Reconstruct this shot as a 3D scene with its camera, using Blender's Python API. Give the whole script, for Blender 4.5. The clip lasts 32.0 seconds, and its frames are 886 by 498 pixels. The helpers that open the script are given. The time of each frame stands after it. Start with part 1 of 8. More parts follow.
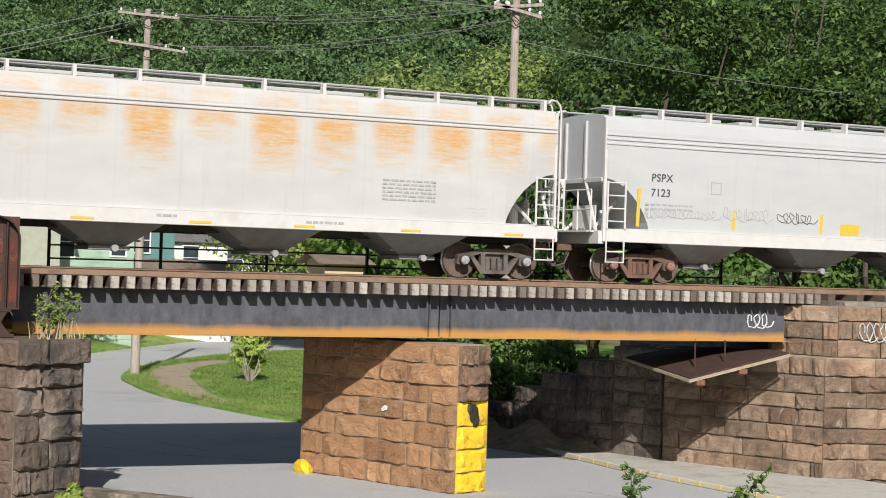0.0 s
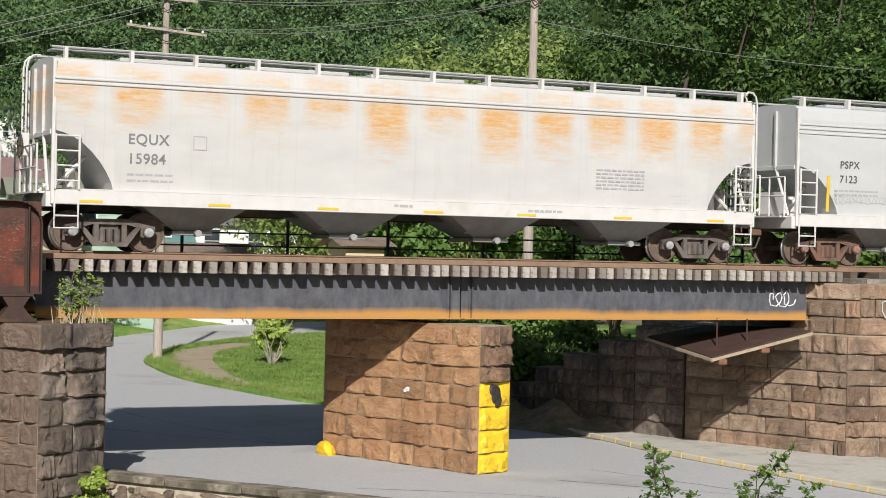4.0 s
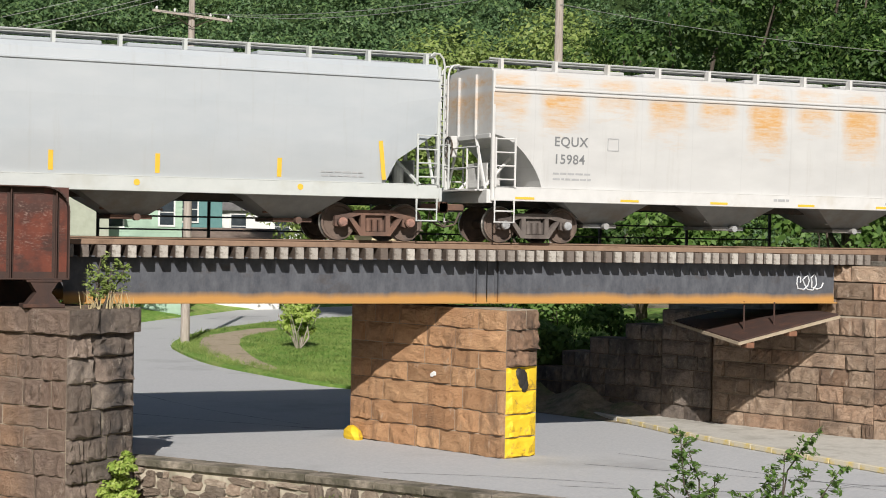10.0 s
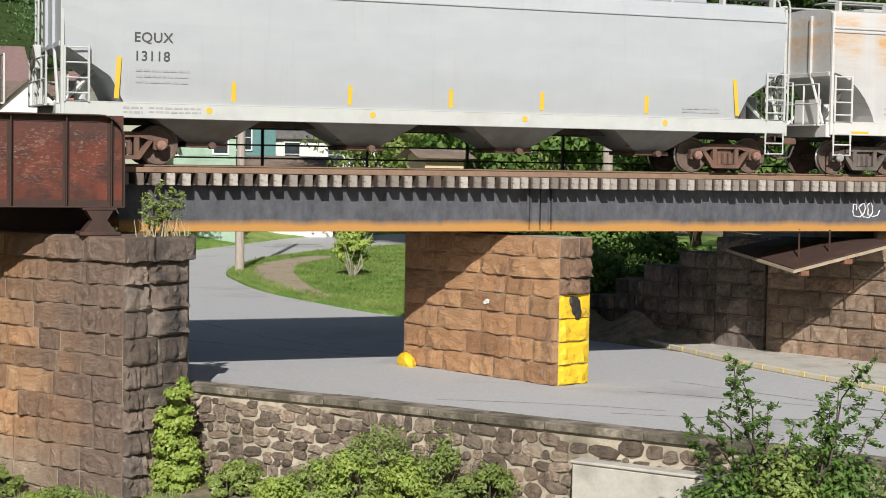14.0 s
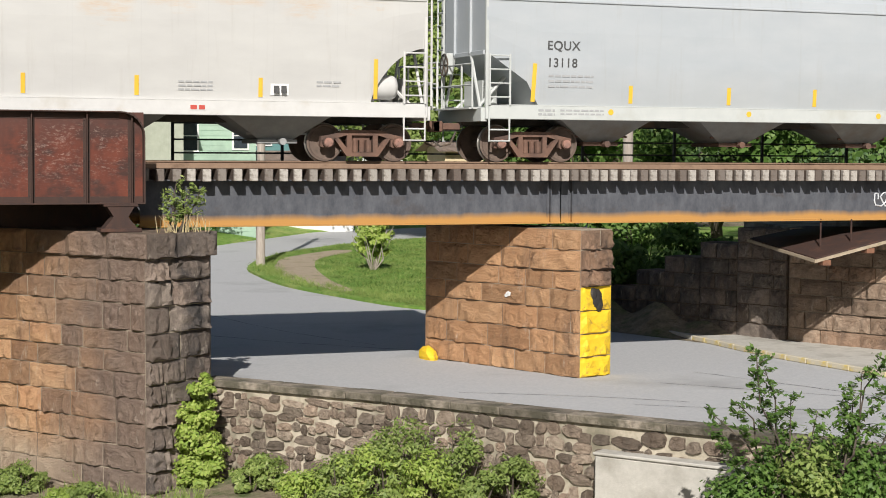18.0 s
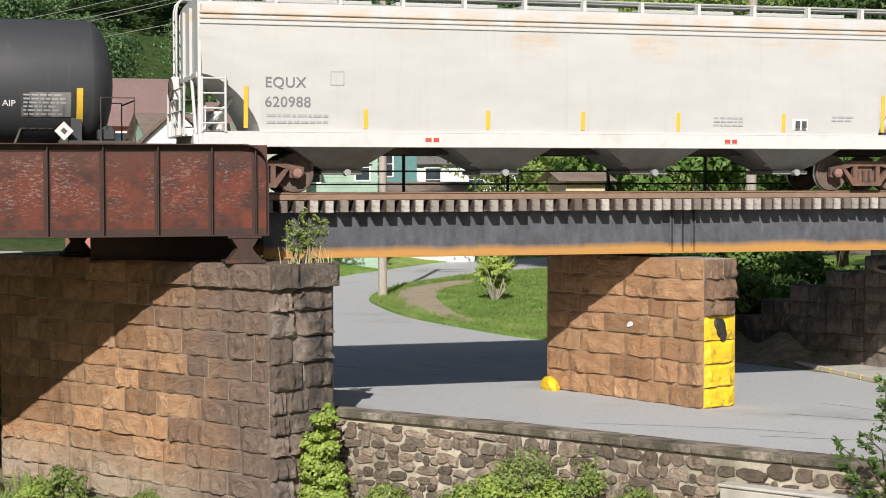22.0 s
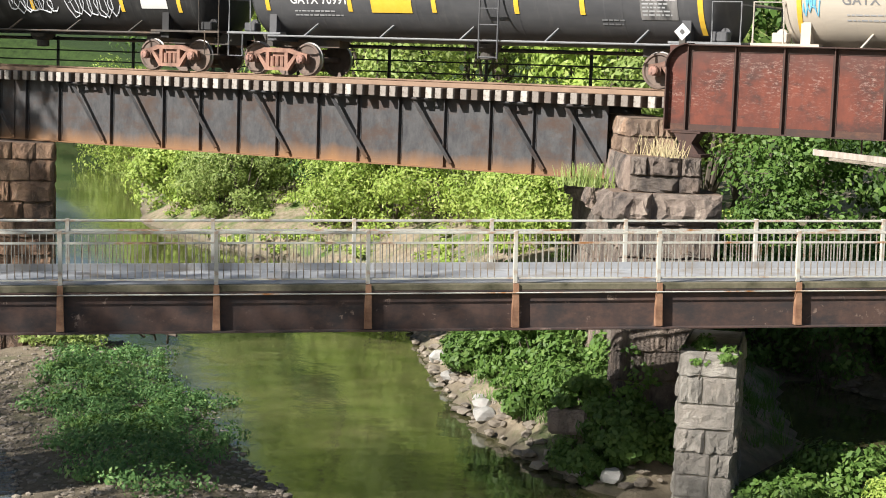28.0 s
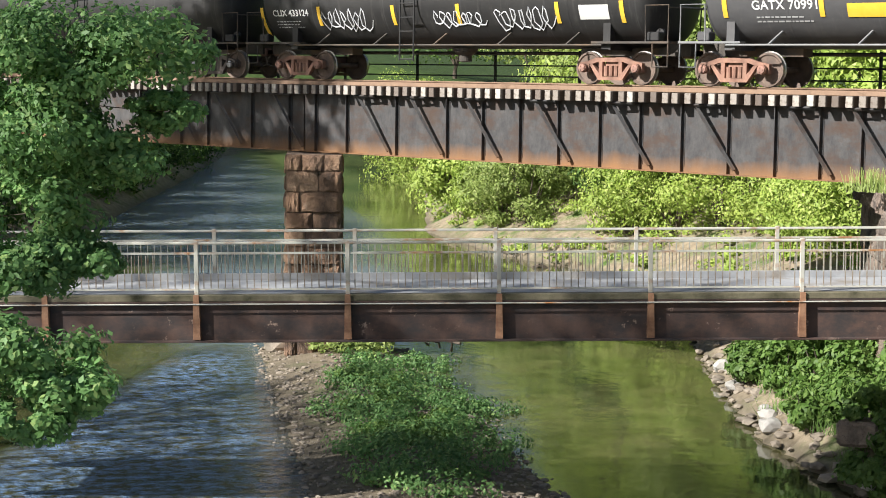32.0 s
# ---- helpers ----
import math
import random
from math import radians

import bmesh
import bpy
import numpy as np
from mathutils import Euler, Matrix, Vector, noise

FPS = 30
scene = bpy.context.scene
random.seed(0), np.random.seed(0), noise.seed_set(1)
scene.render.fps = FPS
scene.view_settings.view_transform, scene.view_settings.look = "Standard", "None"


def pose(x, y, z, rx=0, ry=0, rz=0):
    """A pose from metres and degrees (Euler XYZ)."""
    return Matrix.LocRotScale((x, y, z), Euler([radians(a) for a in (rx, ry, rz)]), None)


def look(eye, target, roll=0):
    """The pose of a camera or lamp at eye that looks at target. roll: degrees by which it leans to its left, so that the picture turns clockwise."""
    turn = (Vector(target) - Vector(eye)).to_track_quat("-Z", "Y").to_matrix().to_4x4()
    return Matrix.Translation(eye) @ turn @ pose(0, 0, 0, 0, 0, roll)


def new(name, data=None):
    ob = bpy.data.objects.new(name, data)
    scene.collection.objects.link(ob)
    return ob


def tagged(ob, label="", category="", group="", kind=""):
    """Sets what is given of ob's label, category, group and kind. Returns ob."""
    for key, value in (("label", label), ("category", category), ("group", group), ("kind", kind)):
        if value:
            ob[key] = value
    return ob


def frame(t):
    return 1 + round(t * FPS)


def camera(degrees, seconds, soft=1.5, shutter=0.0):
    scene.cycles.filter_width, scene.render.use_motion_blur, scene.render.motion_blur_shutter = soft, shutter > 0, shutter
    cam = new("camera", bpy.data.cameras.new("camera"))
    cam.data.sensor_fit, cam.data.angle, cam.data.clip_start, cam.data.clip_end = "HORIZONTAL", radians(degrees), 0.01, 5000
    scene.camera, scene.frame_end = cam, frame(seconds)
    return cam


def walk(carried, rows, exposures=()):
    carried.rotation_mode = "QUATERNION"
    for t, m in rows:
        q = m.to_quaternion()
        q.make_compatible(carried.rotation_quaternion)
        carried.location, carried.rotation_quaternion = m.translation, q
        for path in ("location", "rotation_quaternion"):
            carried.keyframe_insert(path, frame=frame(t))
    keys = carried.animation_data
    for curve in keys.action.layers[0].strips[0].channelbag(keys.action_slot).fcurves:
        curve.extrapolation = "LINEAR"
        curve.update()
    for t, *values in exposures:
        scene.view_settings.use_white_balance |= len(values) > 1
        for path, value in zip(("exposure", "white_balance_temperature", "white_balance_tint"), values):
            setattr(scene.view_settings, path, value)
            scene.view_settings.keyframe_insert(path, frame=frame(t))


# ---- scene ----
cam = camera(29.5, 32.0, soft=0.95)
PATH = [
    (0.0, pose(0, 0, 0, 90.56, -1.77, -24.75)),
    (0.5, pose(0, 0, 0, 90.52, -2.19, -24.57)),
    (1.0, pose(0, 0, 0, 90.53, -2.28, -24.61)),
    (1.5, pose(0, 0, 0, 90.62, -1.99, -24.50)),
    (2.0, pose(0, 0, 0, 90.66, -1.69, -24.38)),
    (2.5, pose(0, 0, 0, 90.55, -1.49, -24.29)),
    (3.0, pose(0, 0, 0, 90.35, -1.44, -24.21)),
    (3.5, pose(0, 0, 0, 90.13, -1.38, -24.12)),
    (4.0, pose(0, 0, 0, 89.90, -1.28, -24.04)),
    (4.5, pose(0, 0, 0, 89.74, -1.11, -24.01)),
    (6.5, pose(0, 0, 0, 89.54, -0.88, -23.93)),
    (7.0, pose(0, 0, 0, 89.64, -0.80, -23.75)),
    (7.5, pose(0, 0, 0, 89.76, -0.65, -23.44)),
    (8.0, pose(0, 0, 0, 89.81, -0.62, -23.11)),
    (8.5, pose(0, 0, 0, 89.84, -0.64, -22.86)),
    (9.0, pose(0, 0, 0, 89.84, -0.64, -22.70)),
    (9.5, pose(0, 0, 0, 89.63, -0.77, -22.80)),
    (10.0, pose(0, 0, 0, 89.35, -1.06, -23.15)),
    (10.5, pose(0, 0, 0, 89.42, -1.28, -23.65)),
    (11.0, pose(0, 0, 0, 89.41, -1.37, -24.14)),
    (11.5, pose(0, 0, 0, 88.77, -1.60, -24.21)),
    (12.0, pose(0, 0, 0, 88.04, -1.71, -23.53)),
    (12.5, pose(0, 0, 0, 87.64, -1.46, -22.45)),
    (13.0, pose(0, 0, 0, 87.42, -1.21, -21.71)),
    (13.5, pose(0, 0, 0, 87.14, -1.01, -21.43)),
    (14.0, pose(0, 0, 0, 86.86, -0.97, -21.34)),
    (14.5, pose(0, 0, 0, 86.67, -1.01, -21.27)),
    (15.0, pose(0, 0, 0, 86.59, -0.93, -21.18)),
    (15.5, pose(0, 0, 0, 86.46, -0.89, -21.05)),
    (17.5, pose(0, 0, 0, 86.44, -0.55, -20.78)),
    (18.0, pose(0, 0, 0, 86.62, -0.37, -20.67)),
    (18.5, pose(0, 0, 0, 86.69, -0.24, -20.59)),
    (19.0, pose(0, 0, 0, 86.70, -0.16, -20.63)),
    (19.5, pose(0, 0, 0, 86.74, -0.12, -20.76)),
    (20.0, pose(0, 0, 0, 86.77, -0.07, -20.79)),
    (20.5, pose(0, 0, 0, 86.83, 0.01, -20.56)),
    (21.0, pose(0, 0, 0, 87.01, 0.14, -20.01)),
    (21.5, pose(0, 0, 0, 87.30, 0.25, -18.78)),
    (22.0, pose(0, 0, 0, 87.64, 0.09, -16.56)),
    (22.5, pose(0, 0, 0, 87.81, -0.42, -13.53)),
    (23.0, pose(0, 0, 0, 87.72, -0.95, -9.97)),
    (23.5, pose(0, 0, 0, 87.43, -1.33, -6.07)),
    (24.0, pose(0, 0, 0, 87.02, -1.80, -1.85)),
    (24.5, pose(0, 0, 0, 86.60, -1.99, 2.36)),
    (25.0, pose(0, 0, 0, 86.32, -2.16, 6.40)),
    (25.5, pose(0, 0, 0, 86.12, -2.02, 10.46)),
    (26.0, pose(0, 0, 0, 85.82, -1.95, 14.81)),
    (26.5, pose(0, 0, 0, 85.44, -1.86, 19.19)),
    (28.5, pose(0, 0, 0, 83.42, -1.88, 34.44)),
    (29.0, pose(0, 0, 0, 83.03, -1.61, 37.41)),
    (29.5, pose(0, 0, 0, 82.75, -1.26, 39.38)),
    (30.0, pose(0, 0, 0, 82.51, -1.07, 40.49)),
    (30.5, pose(0, 0, 0, 82.44, -0.93, 41.12)),
    (31.0, pose(0, 0, 0, 82.59, -0.83, 41.26)),
    (31.5, pose(0, 0, 0, 83.08, -0.77, 40.96)),
    (32.0, pose(0, 0, 0, 83.98, -0.75, 40.53)),
]
walk(cam, PATH, [(0.0, 0.12), (20.0, 0.15), (22.7, 0.24), (24.0, 0.32), (25.0, 0.62), (26.0, 0.45), (26.5, 0.55), (28.5, 1.02), (32.0, 1.05)])
world = bpy.data.worlds.new("sky")
scene.world = world
world.use_nodes = True
wt = world.node_tree
sky = wt.nodes.new("ShaderNodeTexSky")
sky.sky_type = 'NISHITA'
sky.sun_disc = False
SUN_WAY = Vector((-0.57, -1.40, 1.0)).normalized()
sky.sun_elevation = math.asin(SUN_WAY.z)
sky.sun_rotation = math.atan2(SUN_WAY.x, SUN_WAY.y)
sky.dust_density = 1.5
wt.links.new(sky.outputs[0], wt.nodes["Background"].inputs[0])
wt.nodes["Background"].inputs[1].default_value = 0.05
sun_data = bpy.data.lights.new("sun", 'SUN')
sun_data.energy = 5.0
sun_data.angle = radians(0.53)
sun_data.color = (1.0, 0.955, 0.90)
sun_ob = new("sun", sun_data)
sun_ob.matrix_world = look(tuple(SUN_WAY * 100), (0, 0, 0))
# ---- materials ----


def hexmix(a, b, k):
    return tuple(a[i] + (b[i] - a[i]) * k for i in range(3))


class Nodes:
    """A small writer of node trees."""

    def __init__(self, name):
        self.mat = bpy.data.materials.new(name)
        self.mat.use_nodes = True
        self.t = self.mat.node_tree
        self.bsdf = self.t.nodes["Principled BSDF"]
        self.co = self.t.nodes.new("ShaderNodeTexCoord")

    def add(self, kind, **inputs):
        n = self.t.nodes.new(kind)
        for k, v in inputs.items():
            self.put(n, k, v)
        return n

    def put(self, n, key, v):
        sock = n.inputs[int(key[1:])] if key[0] == "i" and key[1:].isdigit() else n.inputs[key.replace("_", " ")]
        if isinstance(v, bpy.types.NodeSocket):
            self.t.links.new(v, sock)
        else:
            sock.default_value = v

    def noise(self, scale, detail=4, rough=0.6, stretch=(1, 1, 1), vector=None):
        m = self.add("ShaderNodeMapping", Vector=vector or self.co.outputs["Object"], Scale=stretch)
        n = self.add("ShaderNodeTexNoise", Vector=m.outputs[0], Scale=scale, Detail=detail, Roughness=rough)
        return n.outputs[0]

    def ramp(self, fac, lo, hi, a=0.0, b=1.0):
        n = self.add("ShaderNodeMapRange", Value=fac)
        n.inputs[1].default_value, n.inputs[2].default_value = lo, hi
        n.inputs[3].default_value, n.inputs[4].default_value = a, b
        return n.outputs[0]

    def math(self, op, a, b=0.0):
        n = self.t.nodes.new("ShaderNodeMath")
        n.operation = op
        self.put(n, "i0", a)
        self.put(n, "i1", b)
        return n.outputs[0]

    def mix(self, fac, a, b, mode="MIX"):
        n = self.t.nodes.new("ShaderNodeMix")
        n.data_type = 'RGBA'
        n.blend_type = mode
        for i, v in ((0, fac), (6, a), (7, b)):
            if isinstance(v, tuple):
                v = (*v[:3], 1.0)
            if isinstance(v, bpy.types.NodeSocket):
                self.t.links.new(v, n.inputs[i])
            else:
                n.inputs[i].default_value = v
        return n.outputs[2]

    def xyz(self):
        n = self.add("ShaderNodeSeparateXYZ", Vector=self.co.outputs["Object"])
        return n.outputs

    def bump(self, height, strength=0.3, distance=0.02):
        n = self.add("ShaderNodeBump", Strength=strength, Distance=distance, Height=height)
        self.t.links.new(n.outputs[0], self.bsdf.inputs["Normal"])

    def done(self, color, rough=0.8, metal=0.0, spec=0.4):
        self.put(self.bsdf, "Base Color", (*color, 1.0) if isinstance(color, tuple) else color)
        self.put(self.bsdf, "Roughness", rough)
        self.put(self.bsdf, "Metallic", metal)
        self.put(self.bsdf, "Specular IOR Level", spec)
        return self.mat


def surface(name, a, b, scale=3.0, dirt=None, dirt_scale=0.6, dirt_lo=0.5, dirt_hi=0.7, rough=0.8, metal=0.0,
            bump=0.3, bump_scale=None, dist=0.02, vary=0.0, stretch=(1, 1, 1), spec=0.4):
    """Two tones in fine grain, a third in broad stains, relief, and a shade of its own for each object."""
    n = Nodes(name)
    c = n.mix(n.ramp(n.noise(scale, 6, 0.65, stretch), 0.3, 0.7), a, b)
    if dirt:
        c = n.mix(n.ramp(n.noise(dirt_scale, 5, 0.6, stretch), dirt_lo, dirt_hi), c, dirt)
    if vary:
        info = n.t.nodes.new("ShaderNodeObjectInfo")
        k = n.ramp(info.outputs["Random"], 0, 1, 1 - vary, 1 + vary)
        g = n.add("ShaderNodeCombineColor", i0=k, i1=k, i2=k)
        c = n.mix(1.0, c, g.outputs[0], "MULTIPLY")
    if bump:
        n.bump(n.noise(bump_scale or scale * 3, 5), bump, dist)
    return n.done(c, rough, metal, spec)


# ---- mesh helpers ----


def part(name, bm, material, parent=None, label="", smooth=False):
    """Links a bmesh as one mesh object, under a thing or a part."""
    me = bpy.data.meshes.new(name)
    bm.normal_update()
    bm.to_mesh(me)
    bm.free()
    if smooth:
        me.polygons.foreach_set("use_smooth", [True] * len(me.polygons))
    me.materials.append(material)
    ob = new(name, me)
    ob.parent = parent
    if label:
        tagged(ob, label)
    return ob


def shared(name, me, parent, m=None):
    """One more object on a mesh that others use too."""
    ob = new(name, me)
    ob.parent = parent
    if m is not None:
        ob.matrix_basis = m
    return ob


def thing(name, label, category, m=None, group="", kind=""):
    ob = new(name)
    ob.empty_display_size = 0.2
    if m is not None:
        ob.matrix_basis = m
    return tagged(ob, label, category, group, kind)


def box(bm, x0, x1, y0, y1, z0, z1, bevel=0.0, m=None):
    vs = [bm.verts.new((x, y, z)) for z in (z0, z1) for y in (y0, y1) for x in (x0, x1)]
    fs = [bm.faces.new([vs[i] for i in f]) for f in
          ((0, 2, 3, 1), (4, 5, 7, 6), (0, 1, 5, 4), (1, 3, 7, 5), (3, 2, 6, 7), (2, 0, 4, 6))]
    if bevel:
        es = list({e for f in fs for e in f.edges})
        r = bmesh.ops.bevel(bm, geom=es, offset=bevel, segments=1, affect='EDGES')
        vs = list({v for f in r["faces"] for v in f.verts} | {v for v in vs if v.is_valid})
    if m is not None:
        bmesh.ops.transform(bm, matrix=m, verts=[v for v in vs if v.is_valid])
    return bm


def rod(bm, a, b, r0, r1=None, n=8):
    """A round bar from a to b."""
    a, b = Vector(a), Vector(b)
    r1 = r0 if r1 is None else r1
    q = (b - a).to_track_quat('Z', 'Y')
    rings = []
    for p, r in ((a, r0), (b, r1)):
        rings.append([bm.verts.new(p + q @ Vector((r * math.cos(k * math.tau / n), r * math.sin(k * math.tau / n), 0)))
                      for k in range(n)])
    for k in range(n):
        bm.faces.new((rings[0][k], rings[0][(k + 1) % n], rings[1][(k + 1) % n], rings[1][k]))
    bm.faces.new(rings[0][::-1])
    bm.faces.new(rings[1])
    return bm


def pipe(bm, pts, r, n=6):
    rings = []
    for k, p in enumerate(pts):
        a, b = Vector(pts[max(k - 1, 0)]), Vector(pts[min(k + 1, len(pts) - 1)])
        q = (b - a).to_track_quat('Z', 'Y')
        rings.append([bm.verts.new(Vector(p) + q @ Vector((r * math.cos(i * math.tau / n), r * math.sin(i * math.tau / n), 0))) for i in range(n)])
    for a, b in zip(rings, rings[1:]):
        for i in range(n):
            bm.faces.new((a[i], a[(i + 1) % n], b[(i + 1) % n], b[i]))
    bm.faces.new(rings[0][::-1])
    bm.faces.new(rings[-1])
    return bm


def prism(bm, outline, y0, y1):
    """An outline in x and z, drawn out from y0 to y1."""
    lo = [bm.verts.new((x, y0, z)) for x, z in outline]
    hi = [bm.verts.new((x, y1, z)) for x, z in outline]
    n = len(outline)
    bm.faces.new(lo)
    bm.faces.new(hi[::-1])
    for k in range(n):
        bm.faces.new((lo[k], hi[k], hi[(k + 1) % n], lo[(k + 1) % n]))
    bmesh.ops.recalc_face_normals(bm, faces=bm.faces[:])
    return bm


def lathe(bm, prof, n=24, axis='Y', closed=True):
    """Turn (radius, along) pairs about an axis."""
    rings = []
    for r, h in prof:
        ring = []
        for k in range(n):
            c, s = r * math.cos(k * math.tau / n), r * math.sin(k * math.tau / n)
            ring.append(bm.verts.new({'Y': (c, h, s), 'Z': (c, s, h), 'X': (h, c, s)}[axis]))
        rings.append(ring)
    for a, b in zip(rings, rings[1:]):
        for k in range(n):
            bm.faces.new((a[k], a[(k + 1) % n], b[(k + 1) % n], b[k]))
    if closed:
        bm.faces.new(rings[0][::-1])
        bm.faces.new(rings[-1])
    bmesh.ops.recalc_face_normals(bm, faces=bm.faces[:])
    return bm


def sheet(name, verts, faces, material, parent=None, label="", smooth=False):
    me = bpy.data.meshes.new(name)
    me.from_pydata(verts, [], faces)
    me.update()
    if smooth:
        me.polygons.foreach_set("use_smooth", [True] * len(me.polygons))
    me.materials.append(material)
    ob = new(name, me)
    ob.parent = parent
    if label:
        tagged(ob, label)
    return ob


def text(name, words, size, material, parent, m, label="", spacing=1.0, align='LEFT'):
    cu = bpy.data.curves.new(name, 'FONT')
    cu.body, cu.size, cu.space_character, cu.align_x = words, size, spacing, align
    cu.extrude, cu.offset = 0.002, size * 0.013
    tmp = bpy.data.objects.new(name, cu)
    scene.collection.objects.link(tmp)
    me = bpy.data.meshes.new_from_object(tmp.evaluated_get(bpy.context.evaluated_depsgraph_get()))
    bpy.data.objects.remove(tmp)
    me.materials.clear()
    me.materials.append(material)
    ob = new(name, me)
    ob.parent, ob.matrix_basis = parent, m
    if label:
        tagged(ob, label)
    return ob


rng = random.Random(7)
M = {}
M["asphalt"] = surface("asphalt", (0.37, 0.375, 0.385), (0.46, 0.46, 0.46), 14, (0.30, 0.30, 0.30), 0.25, 0.55, 0.75, 0.9, 0, 0.25, 60)
M["concrete"] = surface("concrete", (0.42, 0.40, 0.36), (0.52, 0.50, 0.45), 6, (0.30, 0.28, 0.24), 0.9, 0.5, 0.72, 0.9, 0, 0.25, 30)
M["coping"] = surface("coping", (0.20, 0.17, 0.135), (0.36, 0.31, 0.25), 7, (0.10, 0.09, 0.065), 1.6, 0.42, 0.62, 0.95, 0, 0.9, 14, 0.06, vary=0.22)
M["mortar"] = surface("mortar", (0.32, 0.265, 0.20), (0.46, 0.39, 0.30), 8, (0.13, 0.10, 0.075), 0.6, 0.42, 0.60, 0.95, 0, 0.4, 30)
M["dark_mortar"] = surface("dark_mortar", (0.13, 0.09, 0.065), (0.25, 0.18, 0.13), 8, (0.07, 0.055, 0.04), 0.8, 0.5, 0.7, 0.95, 0, 0.4, 30)


def stone_mat(name, a, b, soot, lo, hi, vary=0.28, warm=0.6, lime=0.5, nose=None, foot=None):
    """Rock-faced stone: a shade for each block, soot in broad clouds and runs, pale lime runs, pits.
    nose = (x, y, dx, dy, from, to): a sooty end; foot = (z from, z to, colour): a pale, muddy foot."""
    n = Nodes(name)
    w = n.add("ShaderNodeNewGeometry").outputs["Position"]
    c = n.mix(n.ramp(n.noise(2.2, 6, 0.65), 0.3, 0.7), a, b)
    info = n.t.nodes.new("ShaderNodeObjectInfo")
    k = info.outputs["Random"]
    c = n.mix(n.ramp(k, 0.2, 1.0, 0, warm), c, hexmix(a, (0.30, 0.12, 0.05), 0.5))
    k2 = n.math("FRACT", n.math("MULTIPLY", k, 7.31))
    g = n.ramp(k2, 0, 1, 1 - vary, 1 + vary)
    gg = n.add("ShaderNodeCombineColor", i0=g, i1=g, i2=g)
    c = n.mix(1.0, c, gg.outputs[0], "MULTIPLY")
    if foot:
        z = n.add("ShaderNodeSeparateXYZ", Vector=w).outputs[2]
        zz = n.math("ADD", z, n.math("MULTIPLY", n.math("SUBTRACT", n.noise(0.8, 5, 0.6, vector=w), 0.5), 1.6))
        c = n.mix(n.ramp(zz, foot[1], foot[0], 0, 0.8), c, foot[2])
    s = n.noise(0.9, 6, 0.7, (1, 1, 0.6), w)
    c = n.mix(n.ramp(s, lo, hi), c, soot)
    if nose:
        p = n.add("ShaderNodeSeparateXYZ", Vector=w).outputs
        al = n.math("ADD", n.math("MULTIPLY", n.math("SUBTRACT", p[0], nose[0]), nose[2]), n.math("MULTIPLY", n.math("SUBTRACT", p[1], nose[1]), nose[3]))
        al = n.math("ADD", al, n.math("MULTIPLY", n.math("SUBTRACT", n.noise(0.7, 6, 0.65, vector=w), 0.5), 3.4))
        al = n.math("ADD", al, n.math("MULTIPLY", n.math("SUBTRACT", k2, 0.5), 1.1))
        dark = n.mix(n.ramp(n.noise(3.0, 6, 0.7), 0.3, 0.7), (0.115, 0.080, 0.066), (0.27, 0.205, 0.165))
        c = n.mix(n.ramp(al, nose[5], nose[4], 0, 0.92), c, dark)
    s2 = n.noise(4.0, 5, 0.75, (1, 1, 0.30), w)
    c = n.mix(n.ramp(s2, 0.60, 0.74, 0, lime), c, (0.56, 0.49, 0.40))
    run = n.noise(2.4, 5, 0.7, (1, 1, 0.12), w)
    c = n.mix(n.ramp(run, 0.55, 0.72, 0, 0.5), c, soot)
    pits = n.noise(14, 6, 0.75)
    c = n.mix(n.ramp(pits, 0.42, 0.30, 0, 0.6), c, hexmix(a, (0, 0, 0), 0.7))
    h = n.math("ADD", n.noise(4.0, 8, 0.72), n.math("MULTIPLY", n.noise(17, 5, 0.7), 0.30))
    n.bump(h, 0.9, 0.12)
    return n.done(c, 0.93)


M["brown_stone"] = stone_mat("brown_stone", (0.37, 0.20, 0.10), (0.58, 0.355, 0.195), (0.16, 0.10, 0.065), 0.54, 0.76, 0.24, 0.45)
M["pier_stone"] = stone_mat("pier_stone", (0.36, 0.195, 0.10), (0.57, 0.36, 0.205), (0.17, 0.095, 0.06), 0.52, 0.74, 0.28, 0.45, 0.6,
                            (6.81, 36.3, -0.55, 0.83, 1.3, 3.9), (-7.15, -6.2, (0.50, 0.41, 0.31)))
M["umber_stone"] = stone_mat("umber_stone", (0.25, 0.155, 0.10), (0.40, 0.27, 0.18), (0.07, 0.05, 0.04), 0.45, 0.66, 0.30, 0.35)
# soot, with the shade of turned and sheltered faces put into one colour
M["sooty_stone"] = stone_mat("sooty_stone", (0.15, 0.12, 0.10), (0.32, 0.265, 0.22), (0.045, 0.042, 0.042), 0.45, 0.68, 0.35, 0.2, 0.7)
M["abut_stone"] = stone_mat("abut_stone", (0.27, 0.18, 0.12), (0.46, 0.35, 0.26), (0.12, 0.085, 0.065), 0.48, 0.72, 0.36, 0.5, 0.95)
M["rubble"] = stone_mat("rubble", (0.19, 0.145, 0.11), (0.42, 0.345, 0.27), (0.10, 0.085, 0.07), 0.55, 0.75, 0.5, 0.25, 0.3)
M["yellow_paint"] = surface("yellow_paint", (0.72, 0.46, 0.02), (0.82, 0.56, 0.03), 4, (0.34, 0.19, 0.05), 1.8, 0.58, 0.70, 0.6, 0, 0.5, 14)
M["kerb_paint"] = surface("kerb_paint", (0.44, 0.40, 0.32), (0.54, 0.49, 0.38), 5, (0.56, 0.43, 0.14), 1.1, 0.54, 0.62, 0.8, 0, 0.3, 20)
M["black_paint"] = surface("black_paint", (0.02, 0.02, 0.02), (0.04, 0.035, 0.03), 6, rough=0.6)


